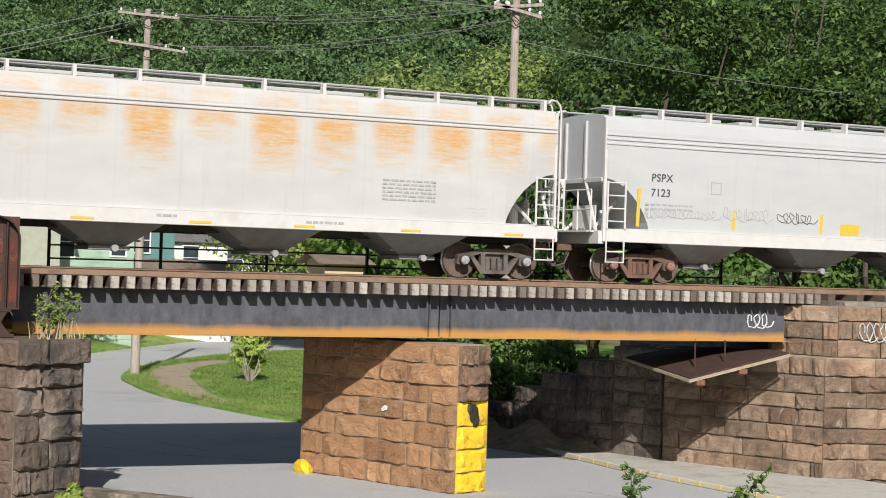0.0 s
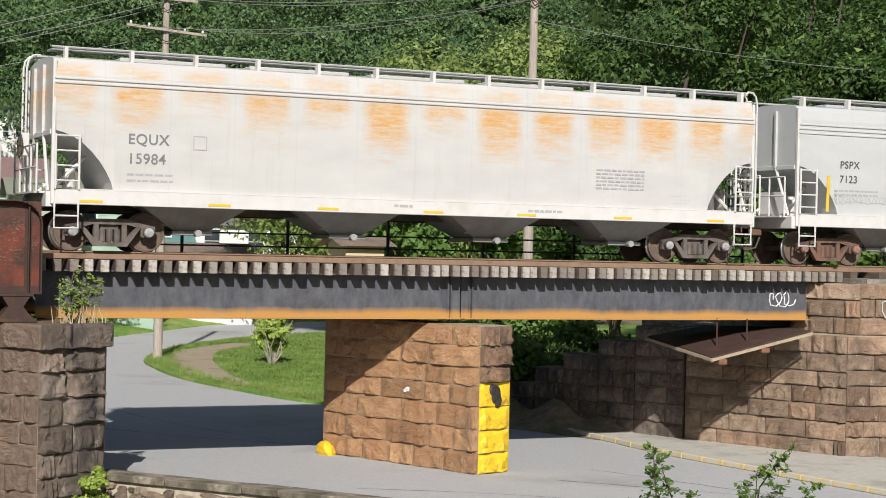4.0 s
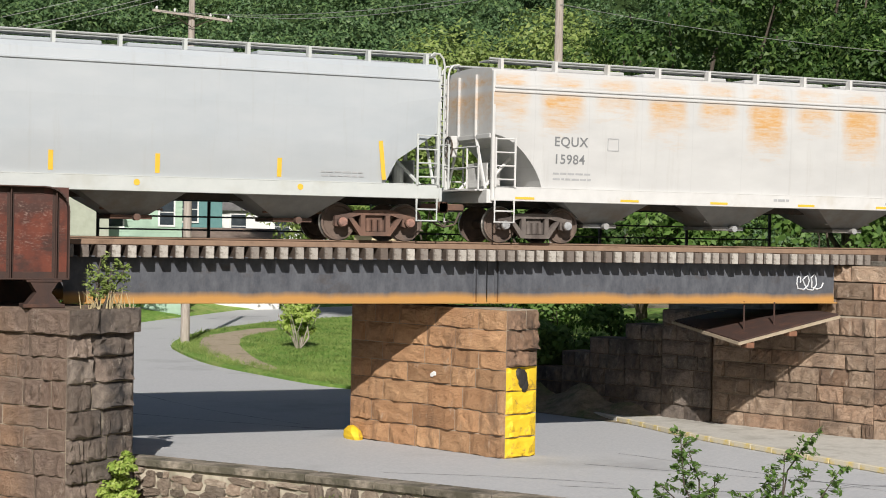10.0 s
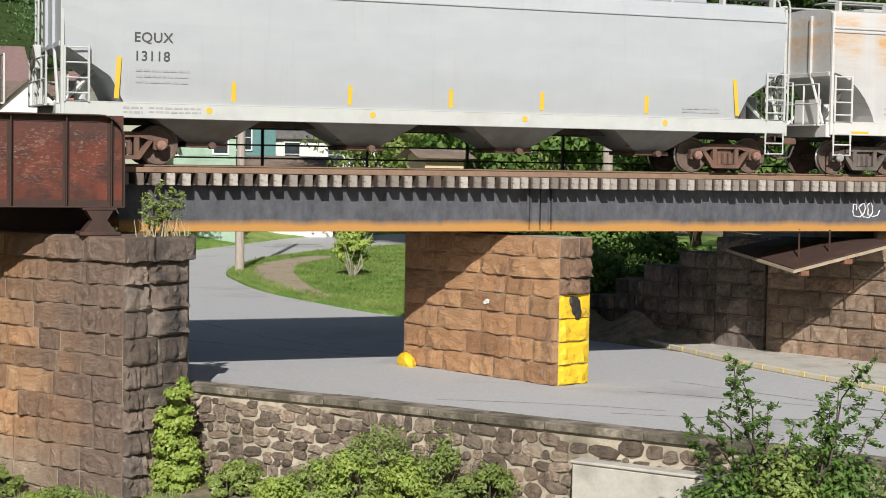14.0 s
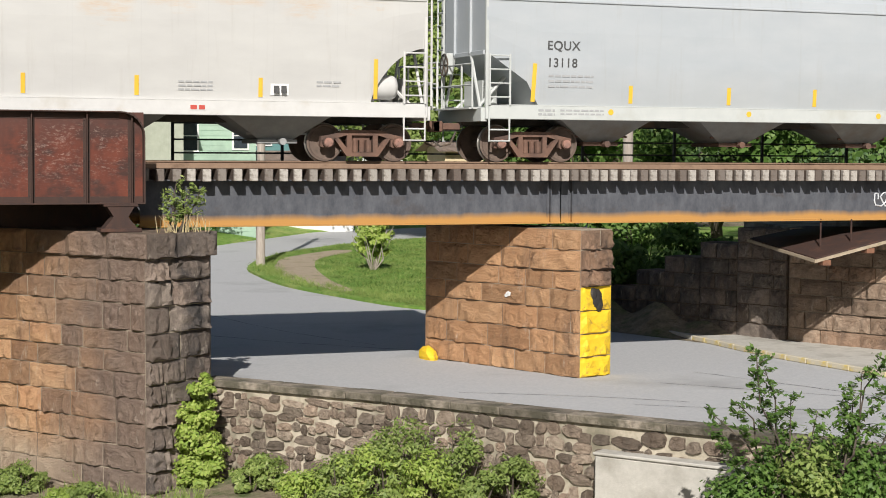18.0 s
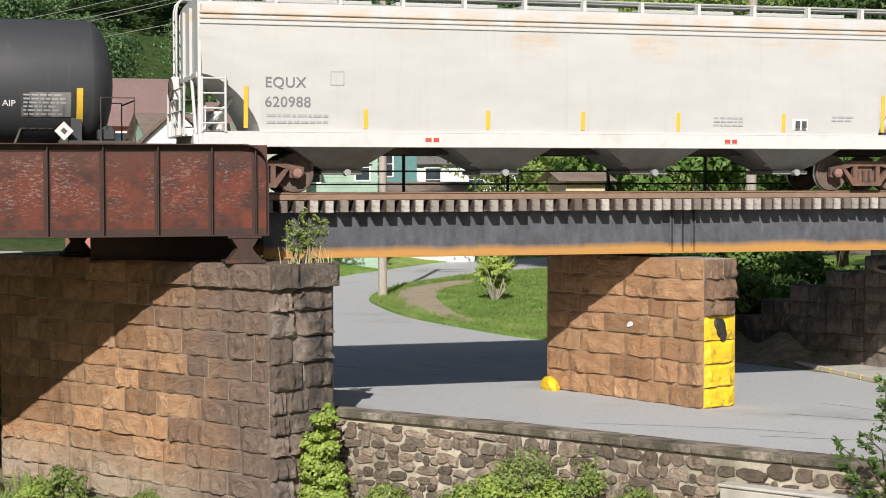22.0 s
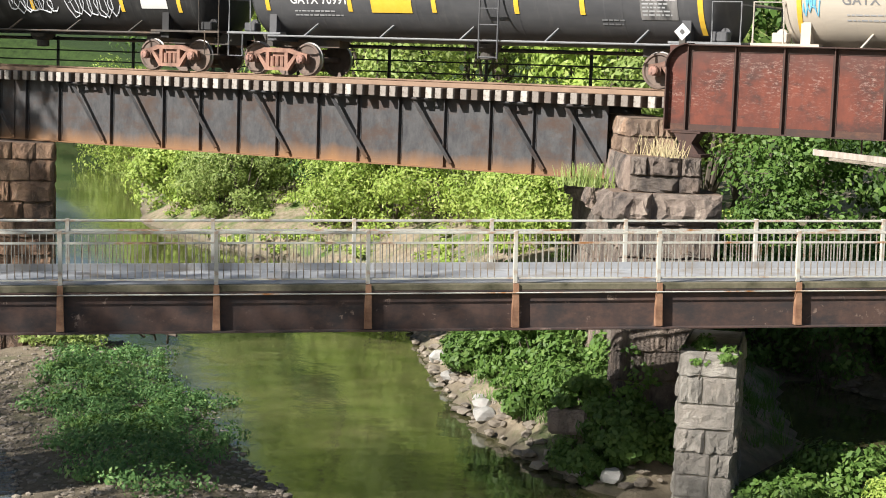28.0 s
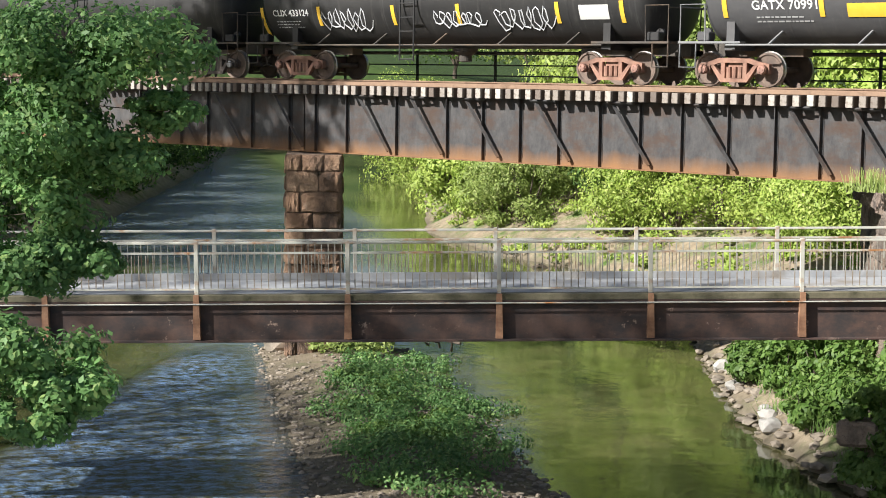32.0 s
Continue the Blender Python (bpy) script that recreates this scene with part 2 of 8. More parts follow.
def rust_steel(name, base, base2, rust, lo, hi, low_rust=None, scratch=False, flakes=None, ragged=0.7):
    """Old painted steel, with rust blooms; low_rust = (z from, z to, colour): the strip that has rusted through."""
    n = Nodes(name)
    c = n.mix(n.ramp(n.noise(3.0, 6, 0.7, (1, 1, 0.5)), 0.3, 0.7), base, base2)
    c = n.mix(n.ramp(n.noise(1.7, 6, 0.7, (0.7, 1, 1.2)), lo, hi), c, rust)
    if low_rust:
        z0, z1, col = low_rust
        wob = n.math("ADD", n.xyz()[2], n.math("MULTIPLY", n.math("SUBTRACT", n.noise(0.9, 5, 0.65, (1, 1, 0.2)), 0.5), ragged))
        c = n.mix(n.ramp(wob, z1, z0), c, col)
    if scratch:
        zz = n.xyz()[2]
        wave = n.math("ADD", zz, n.math("MULTIPLY", n.math("SUBTRACT", n.noise(1.1, 5, 0.65), 0.5), 1.0))
        c = n.mix(n.ramp(wave, 0.05, 0.6, 0, 0.75), c, (0.085, 0.045, 0.038))
        belt = n.math("MULTIPLY", n.ramp(zz, -1.05, -0.45), n.ramp(zz, 0.66, 0.35))
        marks_ = n.math("MULTIPLY", n.ramp(n.noise(17.0, 8, 0.8, (0.5, 1, 1.4)), 0.53, 0.61), n.ramp(n.noise(0.9, 4, 0.6), 0.38, 0.56))
        c = n.mix(n.math("MULTIPLY", n.math("MULTIPLY", belt, marks_), 0.5), c, (0.40, 0.30, 0.26))
    if flakes:
        c = n.mix(n.math("MULTIPLY", n.ramp(n.noise(2.6, 7, 0.75), 0.60, 0.64), n.ramp(n.noise(0.5, 3, 0.6), 0.45, 0.55)), c, flakes)
    n.bump(n.noise(18, 5, 0.7), 0.35, 0.01)
    return n.done(c, 0.72 if scratch else 0.78, 0.0, 0.22 if scratch else 0.4)


M["girder_red"] = rust_steel("girder_red", (0.155, 0.046, 0.029), (0.088, 0.031, 0.023), (0.058, 0.030, 0.025), 0.48, 0.64, None, True)
M["girder_edge"] = rust_steel("girder_edge", (0.064, 0.032, 0.023), (0.038, 0.025, 0.022), (0.11, 0.05, 0.03), 0.55, 0.75)
M["deck_steel"] = rust_steel("deck_steel", (0.046, 0.050, 0.062), (0.112, 0.118, 0.132), (0.06, 0.048, 0.042), 0.56, 0.8, (-1.72, -1.56, (0.42, 0.225, 0.065)), ragged=0.22)
M["deck_steel_old"] = rust_steel("deck_steel_old", (0.030, 0.031, 0.035), (0.085, 0.083, 0.082), (0.060, 0.038, 0.028), 0.46, 0.68, (-2.70, -2.2, (0.22, 0.115, 0.05)))
M["rusty"] = rust_steel("rusty", (0.16, 0.07, 0.04), (0.24, 0.12, 0.07), (0.09, 0.045, 0.03), 0.5, 0.7)
M["foot_steel"] = rust_steel("foot_steel", (0.055, 0.036, 0.032), (0.10, 0.06, 0.047), (0.035, 0.03, 0.03), 0.42, 0.62, flakes=(0.26, 0.19, 0.15))
M["foot_paint"] = rust_steel("foot_paint", (0.38, 0.385, 0.345), (0.52, 0.505, 0.44), (0.30, 0.14, 0.055), 0.52, 0.66)
M["picket_paint"] = rust_steel("picket_paint", (0.24, 0.245, 0.215), (0.34, 0.335, 0.29), (0.16, 0.09, 0.05), 0.45, 0.62)
M["foot_rust"] = rust_steel("foot_rust", (0.22, 0.105, 0.055), (0.36, 0.22, 0.14), (0.12, 0.06, 0.04), 0.46, 0.66)
M["foot_deck"] = surface("foot_deck", (0.27, 0.285, 0.30), (0.35, 0.36, 0.37), 6, (0.22, 0.20, 0.175), 1.0, 0.5, 0.7, 0.9)
M["slime"] = surface("slime", (0.10, 0.095, 0.06), (0.18, 0.16, 0.11), 6, (0.04, 0.04, 0.02), 1.5, 0.5, 0.65, 0.9)
M["rail_steel"] = rust_steel("rail_steel", (0.20, 0.13, 0.09), (0.27, 0.18, 0.12), (0.13, 0.08, 0.05), 0.55, 0.7)
M["black_rail"] = surface("black_rail", (0.015, 0.016, 0.018), (0.03, 0.03, 0.03), 6, rough=0.5)


def tie_mat():
    n = Nodes("tie_wood")
    c = n.mix(n.ramp(n.noise(5, 6, 0.7, (3, 0.4, 3)), 0.3, 0.7), (0.065, 0.045, 0.035), (0.15, 0.115, 0.09))
    info = n.t.nodes.new("ShaderNodeObjectInfo")
    k = n.ramp(info.outputs["Random"], 0.0, 1.0)
    grey = n.mix(k, (0.12, 0.095, 0.08), (0.46, 0.43, 0.385))
    # weathered end grain on the ends of the ties
    end = n.ramp(n.xyz()[1], -1.38, -1.43)
    patch = n.ramp(n.noise(6, 5, 0.7), 0.30, 0.52)
    c = n.mix(n.math("MULTIPLY", end, patch), c, grey)
    n.bump(n.noise(14, 5, 0.7, (3, 0.5, 3)), 0.6, 0.02)
    return n.done(c, 0.92)


M["tie_wood"] = tie_mat()
M["pole_wood"] = surface("pole_wood", (0.30, 0.255, 0.22), (0.44, 0.39, 0.34), 5, (0.18, 0.15, 0.12), 2.0, 0.55, 0.75, 0.9, 0, 0.5, 12, stretch=(3, 3, 0.3))
M["cable"] = surface("cable", (0.22, 0.22, 0.21), (0.28, 0.28, 0.27), 3, rough=0.6)
M["wire"] = surface("wire", (0.025, 0.025, 0.025), (0.04, 0.04, 0.04), 3, rough=0.6)


def ground_mat():
    n = Nodes("ground")
    g = n.mix(n.ramp(n.noise(4.0, 6, 0.7), 0.3, 0.7), (0.045, 0.085, 0.018), (0.10, 0.17, 0.04))
    d = n.mix(n.ramp(n.noise(3.0, 6, 0.7), 0.3, 0.7), (0.15, 0.12, 0.08), (0.33, 0.275, 0.20))
    c = n.mix(n.ramp(n.noise(0.5, 6, 0.7), 0.36, 0.52), g, d)
    wood = n.mix(n.ramp(n.noise(1.6, 6, 0.8), 0.35, 0.65), (0.018, 0.034, 0.010), (0.05, 0.085, 0.022))
    c = n.mix(n.ramp(n.xyz()[1], 122, 140), c, wood)
    wet = n.ramp(n.xyz()[2], -8.9, -9.25)
    c = n.mix(wet, c, n.mix(n.ramp(n.noise(2.5, 5), 0.3, 0.7), (0.10, 0.085, 0.06), (0.20, 0.17, 0.125)))
    n.bump(n.noise(7, 6, 0.7), 0.8, 0.08)
    return n.done(c, 0.95, 0, 0.2)


M["ground"] = ground_mat()
M["grass"] = surface("grass", (0.09, 0.19, 0.03), (0.23, 0.36, 0.075), 4.0, (0.30, 0.36, 0.11), 0.5, 0.46, 0.66, 0.9, 0, 0.8, 30, 0.05, spec=0.2)
M["dirt"] = surface("dirt", (0.30, 0.24, 0.17), (0.40, 0.33, 0.24), 4, (0.20, 0.18, 0.10), 0.8, 0.55, 0.7, 0.95, 0, 0.5, 20)
M["gravel"] = surface("gravel", (0.22, 0.20, 0.17), (0.38, 0.35, 0.30), 9, (0.12, 0.11, 0.09), 0.8, 0.5, 0.7, 0.95, 0, 0.9, 22, 0.06)


def water_mat():
    n = Nodes("river_water")
    w = n.add("ShaderNodeNewGeometry").outputs["Position"]
    sx = n.add("ShaderNodeSeparateXYZ", Vector=w).outputs
    # rough, fast water in the channel beyond the bar; slack pool elsewhere
    along = n.math("SUBTRACT", n.math("MULTIPLY", sx[1], 0.63), n.math("MULTIPLY", sx[0], 0.78))
    side = n.math("ADD", n.math("MULTIPLY", sx[0], 0.63), n.math("MULTIPLY", sx[1], 0.78))
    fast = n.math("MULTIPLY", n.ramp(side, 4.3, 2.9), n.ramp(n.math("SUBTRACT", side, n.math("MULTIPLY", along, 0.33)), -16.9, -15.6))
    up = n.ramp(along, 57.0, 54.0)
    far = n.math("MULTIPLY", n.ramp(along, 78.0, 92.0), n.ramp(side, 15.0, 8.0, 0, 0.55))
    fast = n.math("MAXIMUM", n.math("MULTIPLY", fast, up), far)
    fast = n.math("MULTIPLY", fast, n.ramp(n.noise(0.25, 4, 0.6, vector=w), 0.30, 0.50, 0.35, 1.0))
    flow = n.add("ShaderNodeCombineXYZ", X=n.math("MULTIPLY", side, 0.75), Y=along, Z=0.0).outputs[0]
    fine = n.noise(3.0, 5, 0.6, vector=flow)
    slow = n.noise(1.0, 3, 0.5, (1.0, 1.0, 1), w)
    h = n.math("ADD", n.math("MULTIPLY", fine, fast), n.math("MULTIPLY", slow, 0.035))
    n.bump(h, 1.0, 0.34)
    bed = n.mix(n.ramp(n.noise(0.6, 5, 0.6, vector=w), 0.35, 0.7), (0.040, 0.047, 0.018), (0.090, 0.082, 0.038))
    # the riffle's sky reflection, painted as blue and pale ripples
    sky_streaks = n.math("MULTIPLY", n.ramp(n.noise(3.4, 6, 0.7, vector=flow), 0.42, 0.57), fast)
    c = n.mix(n.math("MULTIPLY", sky_streaks, 0.75), bed, (0.20, 0.33, 0.54))
    pale_glints = n.math("MULTIPLY", n.ramp(n.noise(4.2, 7, 0.8, vector=flow), 0.57, 0.68), fast)
    c = n.mix(n.math("MULTIPLY", pale_glints, 0.55), c, (0.42, 0.50, 0.58))
    m = n.done(c, 0.06, 0.0, 0.7)
    n.put(n.bsdf, "IOR", 1.33)
    return m


M["water"] = water_mat()
# ---- levels, in metres from the camera's height ----
RAIL, TIE, ROAD, WATER = -0.30, -0.48, -5.60, -9.30
TRACK = 40.0

BARGE_POOL = [(-17.5, 51), (-12.4, 48), (-7.6, 48.6), (-1.5, 47.5), (-2.6, 45), (-4.0, 42.5), (-6.5, 39.5), (-10, 36.5), (-10, 30),
              (-14, 28), (-14.5, 33), (-13.5, 36), (-13.5, 41), (-16, 46)]
RIVER = [(-14, 28), (-15.2, 33.2), (-17.9, 34.7), (-21.5, 37.8), (-26.7, 44), (-29.6, 48.0), (-34, 54), (-39.5, 60.5), (-46, 64.5), (-53, 66.8), (-64, 73.5),
         (-90, 103), (-125, 140), (-150, 137), (-110, 95.5), (-80, 62.5), (-64, 45), (-51, 30), (-40, 12), (-25, 0), (-22, -30), (-9, -30), (-9, 12)]
BAR = [(-41.2, 39), (-35.9, 34.4), (-29.9, 29.4), (-26.2, 26.4), (-22.0, 22.5), (-17.5, 24.5), (-19.4, 27.8),
       (-24.4, 31.3), (-29, 35.4), (-33.7, 38), (-37.0, 41.7)]
# the street's edge above the river: the retaining wall and the pier
WALL_LINE = [(8.45, 38.1), (11.6, 34.3), (14.3, 30.6), (16.3, 27.9), (18.4, 24.6), (25.0, 14.0)]


def poly_dist(pts, x, y):
    """Signed distance to a polygon, negative inside, for arrays."""
    d = np.full(x.shape, 1e9)
    inside = np.zeros(x.shape, bool)
    for (x0, y0), (x1, y1) in zip(pts, pts[1:] + pts[:1]):
        ex, ey = x1 - x0, y1 - y0
        k = np.clip(((x - x0) * ex + (y - y0) * ey) / (ex * ex + ey * ey), 0, 1)
        d = np.minimum(d, np.hypot(x - x0 - k * ex, y - y0 - k * ey))
        cross = ((y0 > y) != (y1 > y)) & (x < (x1 - x0) * (y - y0) / ((y1 - y0) if y1 != y0 else 1e-9) + x0)
        inside ^= cross
    return np.where(inside, -d, d)


UPPER = [(8.9, 38.6), (12.1, 34.8), (14.8, 31.1), (16.9, 28.3), (19.0, 25.0), (25.8, 14), (40, -8), (300, -8), (300, 400),
         (-30, 400), (-30, 110), (-8, 70), (1.5, 52), (6.5, 44)]


def waves(x, y, s, seed):
    r = np.random.RandomState(seed)
    z = np.zeros(np.shape(x))
    for k in range(7):
        a, f, p = r.rand() * 6.28, s * (1 + 0.9 * k), r.rand() * 6.28
        z = z + np.sin((np.cos(a) * x + np.sin(a) * y) * f + p) / (1 + k)
    return z / 2.2


def land(x, y):
    """Height of the ground at x, y (arrays)."""
    x, y = np.asarray(x, float), np.asarray(y, float)
    dw = np.minimum(poly_dist(RIVER, x, y), poly_dist(BARGE_POOL, x, y))
    up = poly_dist(UPPER, x, y)
    top = np.where(up < 0, ROAD - 0.06, np.clip(-7.3 - 0.10 * up, -8.6, -7.3))
    top = np.where(x < -12, -7.0 + 0.04 * np.clip(-x - 12, 0, 60), top)
    bank = WATER + 0.05 + 0.55 * dw + 0.10 * waves(x, y, 1.3, 3) * np.clip(dw, 0, 1)
    z = np.where(dw > 0, np.minimum(top, bank), np.maximum(WATER - 0.25 + 0.4 * dw, WATER - 0.9))
    db = poly_dist(BAR, x, y)
    z = np.where(db < 0.6, np.maximum(z, WATER + 0.02 + np.clip(-db, -0.6, 2.2) * 0.16), z)
    z = z + np.where((up > 0) & (dw > 0.5), 0.12 * waves(x, y, 0.8, 5), 0)
    far = np.clip(y - 118 - 0.04 * x, 0, 900)
    left = np.clip(-x - 62 - 0.2 * y, 0, 400)
    hill = 0.46 * np.clip(far - 20, 0, 420) * (1 - 0.25 * np.clip((far - 200) / 300, 0, 1))
    return z + np.where(up < 3, hill, 0) + np.where(dw > 8, 0.12 * np.clip(left - 4, 0, 160), 0)


def spread(lo, a, b, hi, step):
    """Grid lines: even between a and b, wider and wider outside."""
    mid = list(np.arange(a, b + step, step))
    g, v = step, b
    out = []
    while v < hi:
        g *= 1.22
        v += g
        out.append(v)
    g, v, pre = step, a, []
    while v > lo:
        g *= 1.22
        v -= g
        pre.append(v)
    return np.array(pre[::-1] + mid + out)


gx, gy = spread(-900, -108, 34, 900, 0.6), spread(-300, 20, 116, 1100, 0.6)
GX, GY = np.meshgrid(gx, gy)
GZ = land(GX, GY)
gv = np.stack([GX, GY, GZ], -1).reshape(-1, 3)
nx = len(gx)
gf = [(j * nx + i, j * nx + i + 1, (j + 1) * nx + i + 1, (j + 1) * nx + i) for j in range(len(gy) - 1) for i in range(nx - 1)]
ground = sheet("ground", gv.tolist(), gf, M["ground"], smooth=True)
tagged(ground, "earth banks and grassy ground round the street and river", "ground", kind="structure")

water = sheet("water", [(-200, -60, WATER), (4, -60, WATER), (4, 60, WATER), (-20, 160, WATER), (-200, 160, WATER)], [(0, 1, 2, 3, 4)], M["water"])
tagged(water, "shallow green-brown river water with a rippled fast channel", "river", kind="structure")


def flat(name, pts, z, material, label, category, kind="structure", thick=0.0):
    bm = bmesh.new()
    f = bm.faces.new([bm.verts.new((x, y, z)) for x, y in pts])
    if f.normal.z < 0:
        bmesh.ops.reverse_faces(bm, faces=[f])
    if thick:
        r = bmesh.ops.extrude_face_region(bm, geom=[f])
        bmesh.ops.translate(bm, verts=[v for v in r["geom"] if isinstance(v, bmesh.types.BMVert)], vec=(0, 0, thick))
        bmesh.ops.recalc_face_normals(bm, faces=bm.faces[:])
    bmesh.ops.triangulate(bm, faces=bm.faces[:])
    ob = part(name, bm, material)
    return tagged(ob, label, category, kind=kind)


def smooth_line(pts, n=4):
    """Catmull-Rom through the points."""
    out = []
    P = [pts[0]] + list(pts) + [pts[-1]]
    for a, b, c, d in zip(P, P[1:], P[2:], P[3:]):
        for k in range(n):
            t = k / n
            out.append(tuple(0.5 * (2 * b[i] + (c[i] - a[i]) * t + (2 * a[i] - 5 * b[i] + 4 * c[i] - d[i]) * t * t
                                    + (3 * b[i] - a[i] - 3 * c[i] + d[i]) * t ** 3) for i in range(2)))
    return out + [pts[-1]]


LAWN_NEAR = smooth_line([(21.2, 53.2), (20.1, 55.0), (19.4, 56.9), (18.8, 60.2), (18.1, 65.7), (18.4, 71.8), (19.3, 77.0), (22.6, 84.7), (28, 92.2), (31.9, 95.6), (35.8, 98.6), (52, 108)])
KERB = smooth_line([(24.2, 50.0), (24.5, 46), (24.6, 43.1), (24.6, 39.7), (25.0, 36.4), (25.4, 33.3), (26.6, 27), (31, 14), (38, 2)])
FAR_EDGE = [(62, 122), (41.3, 113.7), (31.5, 108.7), (23.2, 97.2), (17, 88), (11.5, 76), (8.0, 66), (4.5, 56), (3.6, 48), (5.5, 42)]
flat("road", [(8.2, 39.0), *WALL_LINE[1:], (36, -4), *KERB[::-1], *LAWN_NEAR, *FAR_EDGE], ROAD, M["asphalt"],
     "pale worn asphalt street passing under the railway bridge", "road")
flat("lawn", [*LAWN_NEAR, (70, 108), (70, 62), (40, 54), (26, 51.5)], ROAD, M["grass"], "mown green lawn inside the bend of the street", "lawn", thick=0.10)
BARE = smooth_line([(19.2, 61.5), (19.0, 67.4), (19.6, 73.2), (21.4, 79.4), (22.7, 82.4), (26.7, 87.4), (27.3, 86.0), (23.9, 80.8), (22.0, 75), (21.0, 70.5), (20.3, 66.5), (19.9, 62.5)])
flat("dirt_path", BARE, ROAD + 0.115, M["dirt"], "bare trodden strip worn into the lawn", "path")
far_line = [(62, 122), (41.3, 113.7), (31.5, 108.7), (23.2, 97.2), (17, 88), (12.4, 78)]
bank_v, bank_f = [], []
for k, (x, y) in enumerate(far_line):
    q0, q1 = far_line[max(k - 1, 0)], far_line[min(k + 1, len(far_line) - 1)]
    o = Vector((q1[1] - q0[1], q0[0] - q1[0])).normalized()
    wide = (60, 50, 14, 9, 7, 6)[k]
    bank_v += [(x + o.x * w, y + o.y * w, ROAD + h) for w, h in ((-0.3, -0.03), (0.0, 0.10), (1.2, 0.35), (4.5, 1.0), (wide, 1.1))]
bank_f = [(j * 5 + i, j * 5 + i + 1, j * 5 + i + 6, j * 5 + i + 5) for j in range(len(far_line) - 1) for i in range(4)]
tagged(sheet("far_verge", bank_v, bank_f, M["grass"]), "rough grass bank beyond the street, below the houses", "verge", kind="structure")
flat("sidewalk", [*KERB, (46, 2), (30.5, 30), (29.6, 37), (26.9, 42.0), (24.9, 47.8), (24.9, 50)], ROAD, M["concrete"], "pale concrete sidewalk beside the abutment", "sidewalk", thick=0.13)

kerb_ob = thing("kerb", "concrete kerb with worn yellow paint along the sidewalk", "kerb", kind="structure")
for a, b in zip(KERB, KERB[1:]):
    d = Vector((b[0] - a[0], b[1] - a[1]))
    bm = box(bmesh.new(), 0.0, d.length - 0.012, -0.13, -0.004, 0.0, 0.15, 0.02)
    k = part("kerb_stone", bm, M["kerb_paint"] if 30 < a[1] < 44.5 else M["concrete"], kerb_ob)
    k.matrix_basis = pose(a[0], a[1], ROAD + 0.002, 0, 0, math.degrees(math.atan2(d.y, d.x)))

# ---- dressed stone ----


def rock_mesh(name, seed, material, rough=0.5):
    """A unit block, x 0..1, z 0..1, whose face at y = 0 bulges out unevenly."""
    r = random.Random(seed)
    bm = bmesh.new()
    nxs, nzs = 8, 6
    hang = [r.uniform(0.3, 1.0) for _ in range(nxs)]
    grid = []
    for j in range(nzs):
        row = []
        for i in range(nxs):
            u, v = i / (nxs - 1), (0, 0.035, 0.2, 0.5, 0.8, 1.0)[j]
            rim = i in (0, nxs - 1) or j in (0, nzs - 1)
            side = min(1.0, min(u, 1 - u) * 7)
            y = 0.0 if rim else -side * (0.15 + hang[i] * (0.90, 1.0, 0.90, 0.65)[j - 1]) * r.uniform(0.5, 1.25)
            row.append(bm.verts.new((u + (0 if i in (0, nxs - 1) else r.uniform(-.05, .05)), y, v + (0 if j in (0, nzs - 1) else r.uniform(-.05, .05)))))
        grid.append(row)
    for j in range(nzs - 1):
        for i in range(nxs - 1):
            bm.faces.new((grid[j][i], grid[j][i + 1], grid[j + 1][i + 1], grid[j + 1][i]))
    edge = [grid[0][i] for i in range(nxs)] + [grid[j][-1] for j in range(1, nzs)] + [grid[-1][i] for i in range(nxs - 2, -1, -1)] + [grid[j][0] for j in range(nzs - 2, 0, -1)]
    back = [bm.verts.new((v.co.x, 1.0, v.co.z)) for v in edge]
    for k in range(len(edge)):
        bm.faces.new((edge[k], back[k], back[(k + 1) % len(edge)], edge[(k + 1) % len(edge)]))
    bmesh.ops.recalc_face_normals(bm, faces=bm.faces[:])
    me = bpy.data.meshes.new(name)
    bm.to_mesh(me)
    bm.free()
    me.materials.append(material)
    return me


def rubble_mesh(name, seed, material):
    """A broken stone in a unit square, its uneven face domed towards -y."""
    r = random.Random(seed)
    n = 9
    rim = []
    for k in range(n):
        a = (k + r.uniform(-0.28, 0.28)) * math.tau / n
        m_ = max(abs(math.cos(a)), abs(math.sin(a)))
        q = 0.5 * r.uniform(0.82, 1.04) * (0.45 + 0.55 / m_)
        rim.append((0.5 + q * math.cos(a), 0.5 + q * math.sin(a)))
    bm = bmesh.new()
    back = [bm.verts.new((u, 1.0, v)) for u, v in rim]
    edge = [bm.verts.new((u, 0.0, v)) for u, v in rim]
    face = [bm.verts.new((0.5 + (u - 0.5) * 0.86, -r.uniform(0.5, 1.0), 0.5 + (v - 0.5) * 0.86)) for u, v in rim]
    inner = [bm.verts.new((0.5 + (u - 0.5) * 0.4, -r.uniform(0.7, 1.25), 0.5 + (v - 0.5) * 0.4)) for u, v in rim[::3]]
    mid = bm.verts.new((0.5, -r.uniform(0.8, 1.2), 0.5))
    for k in range(n):
        j = (k + 1) % n
        bm.faces.new((back[k], back[j], edge[j], edge[k]))
        bm.faces.new((edge[k], edge[j], face[j], face[k]))
        i0, i1 = inner[k // 3], inner[(j // 3) % 3]
        if i0 is i1:
            bm.faces.new((face[k], face[j], i0))
        else:
            bm.faces.new((face[k], face[j], i1, i0))
    for k in range(3):
        bm.faces.new((inner[k], inner[(k + 1) % 3], mid))
    bmesh.ops.recalc_face_normals(bm, faces=bm.faces[:])
    me = bpy.data.meshes.new(name)
    bm.to_mesh(me)
    bm.free()
    me.materials.append(material)
    return me


ROCKS = {}


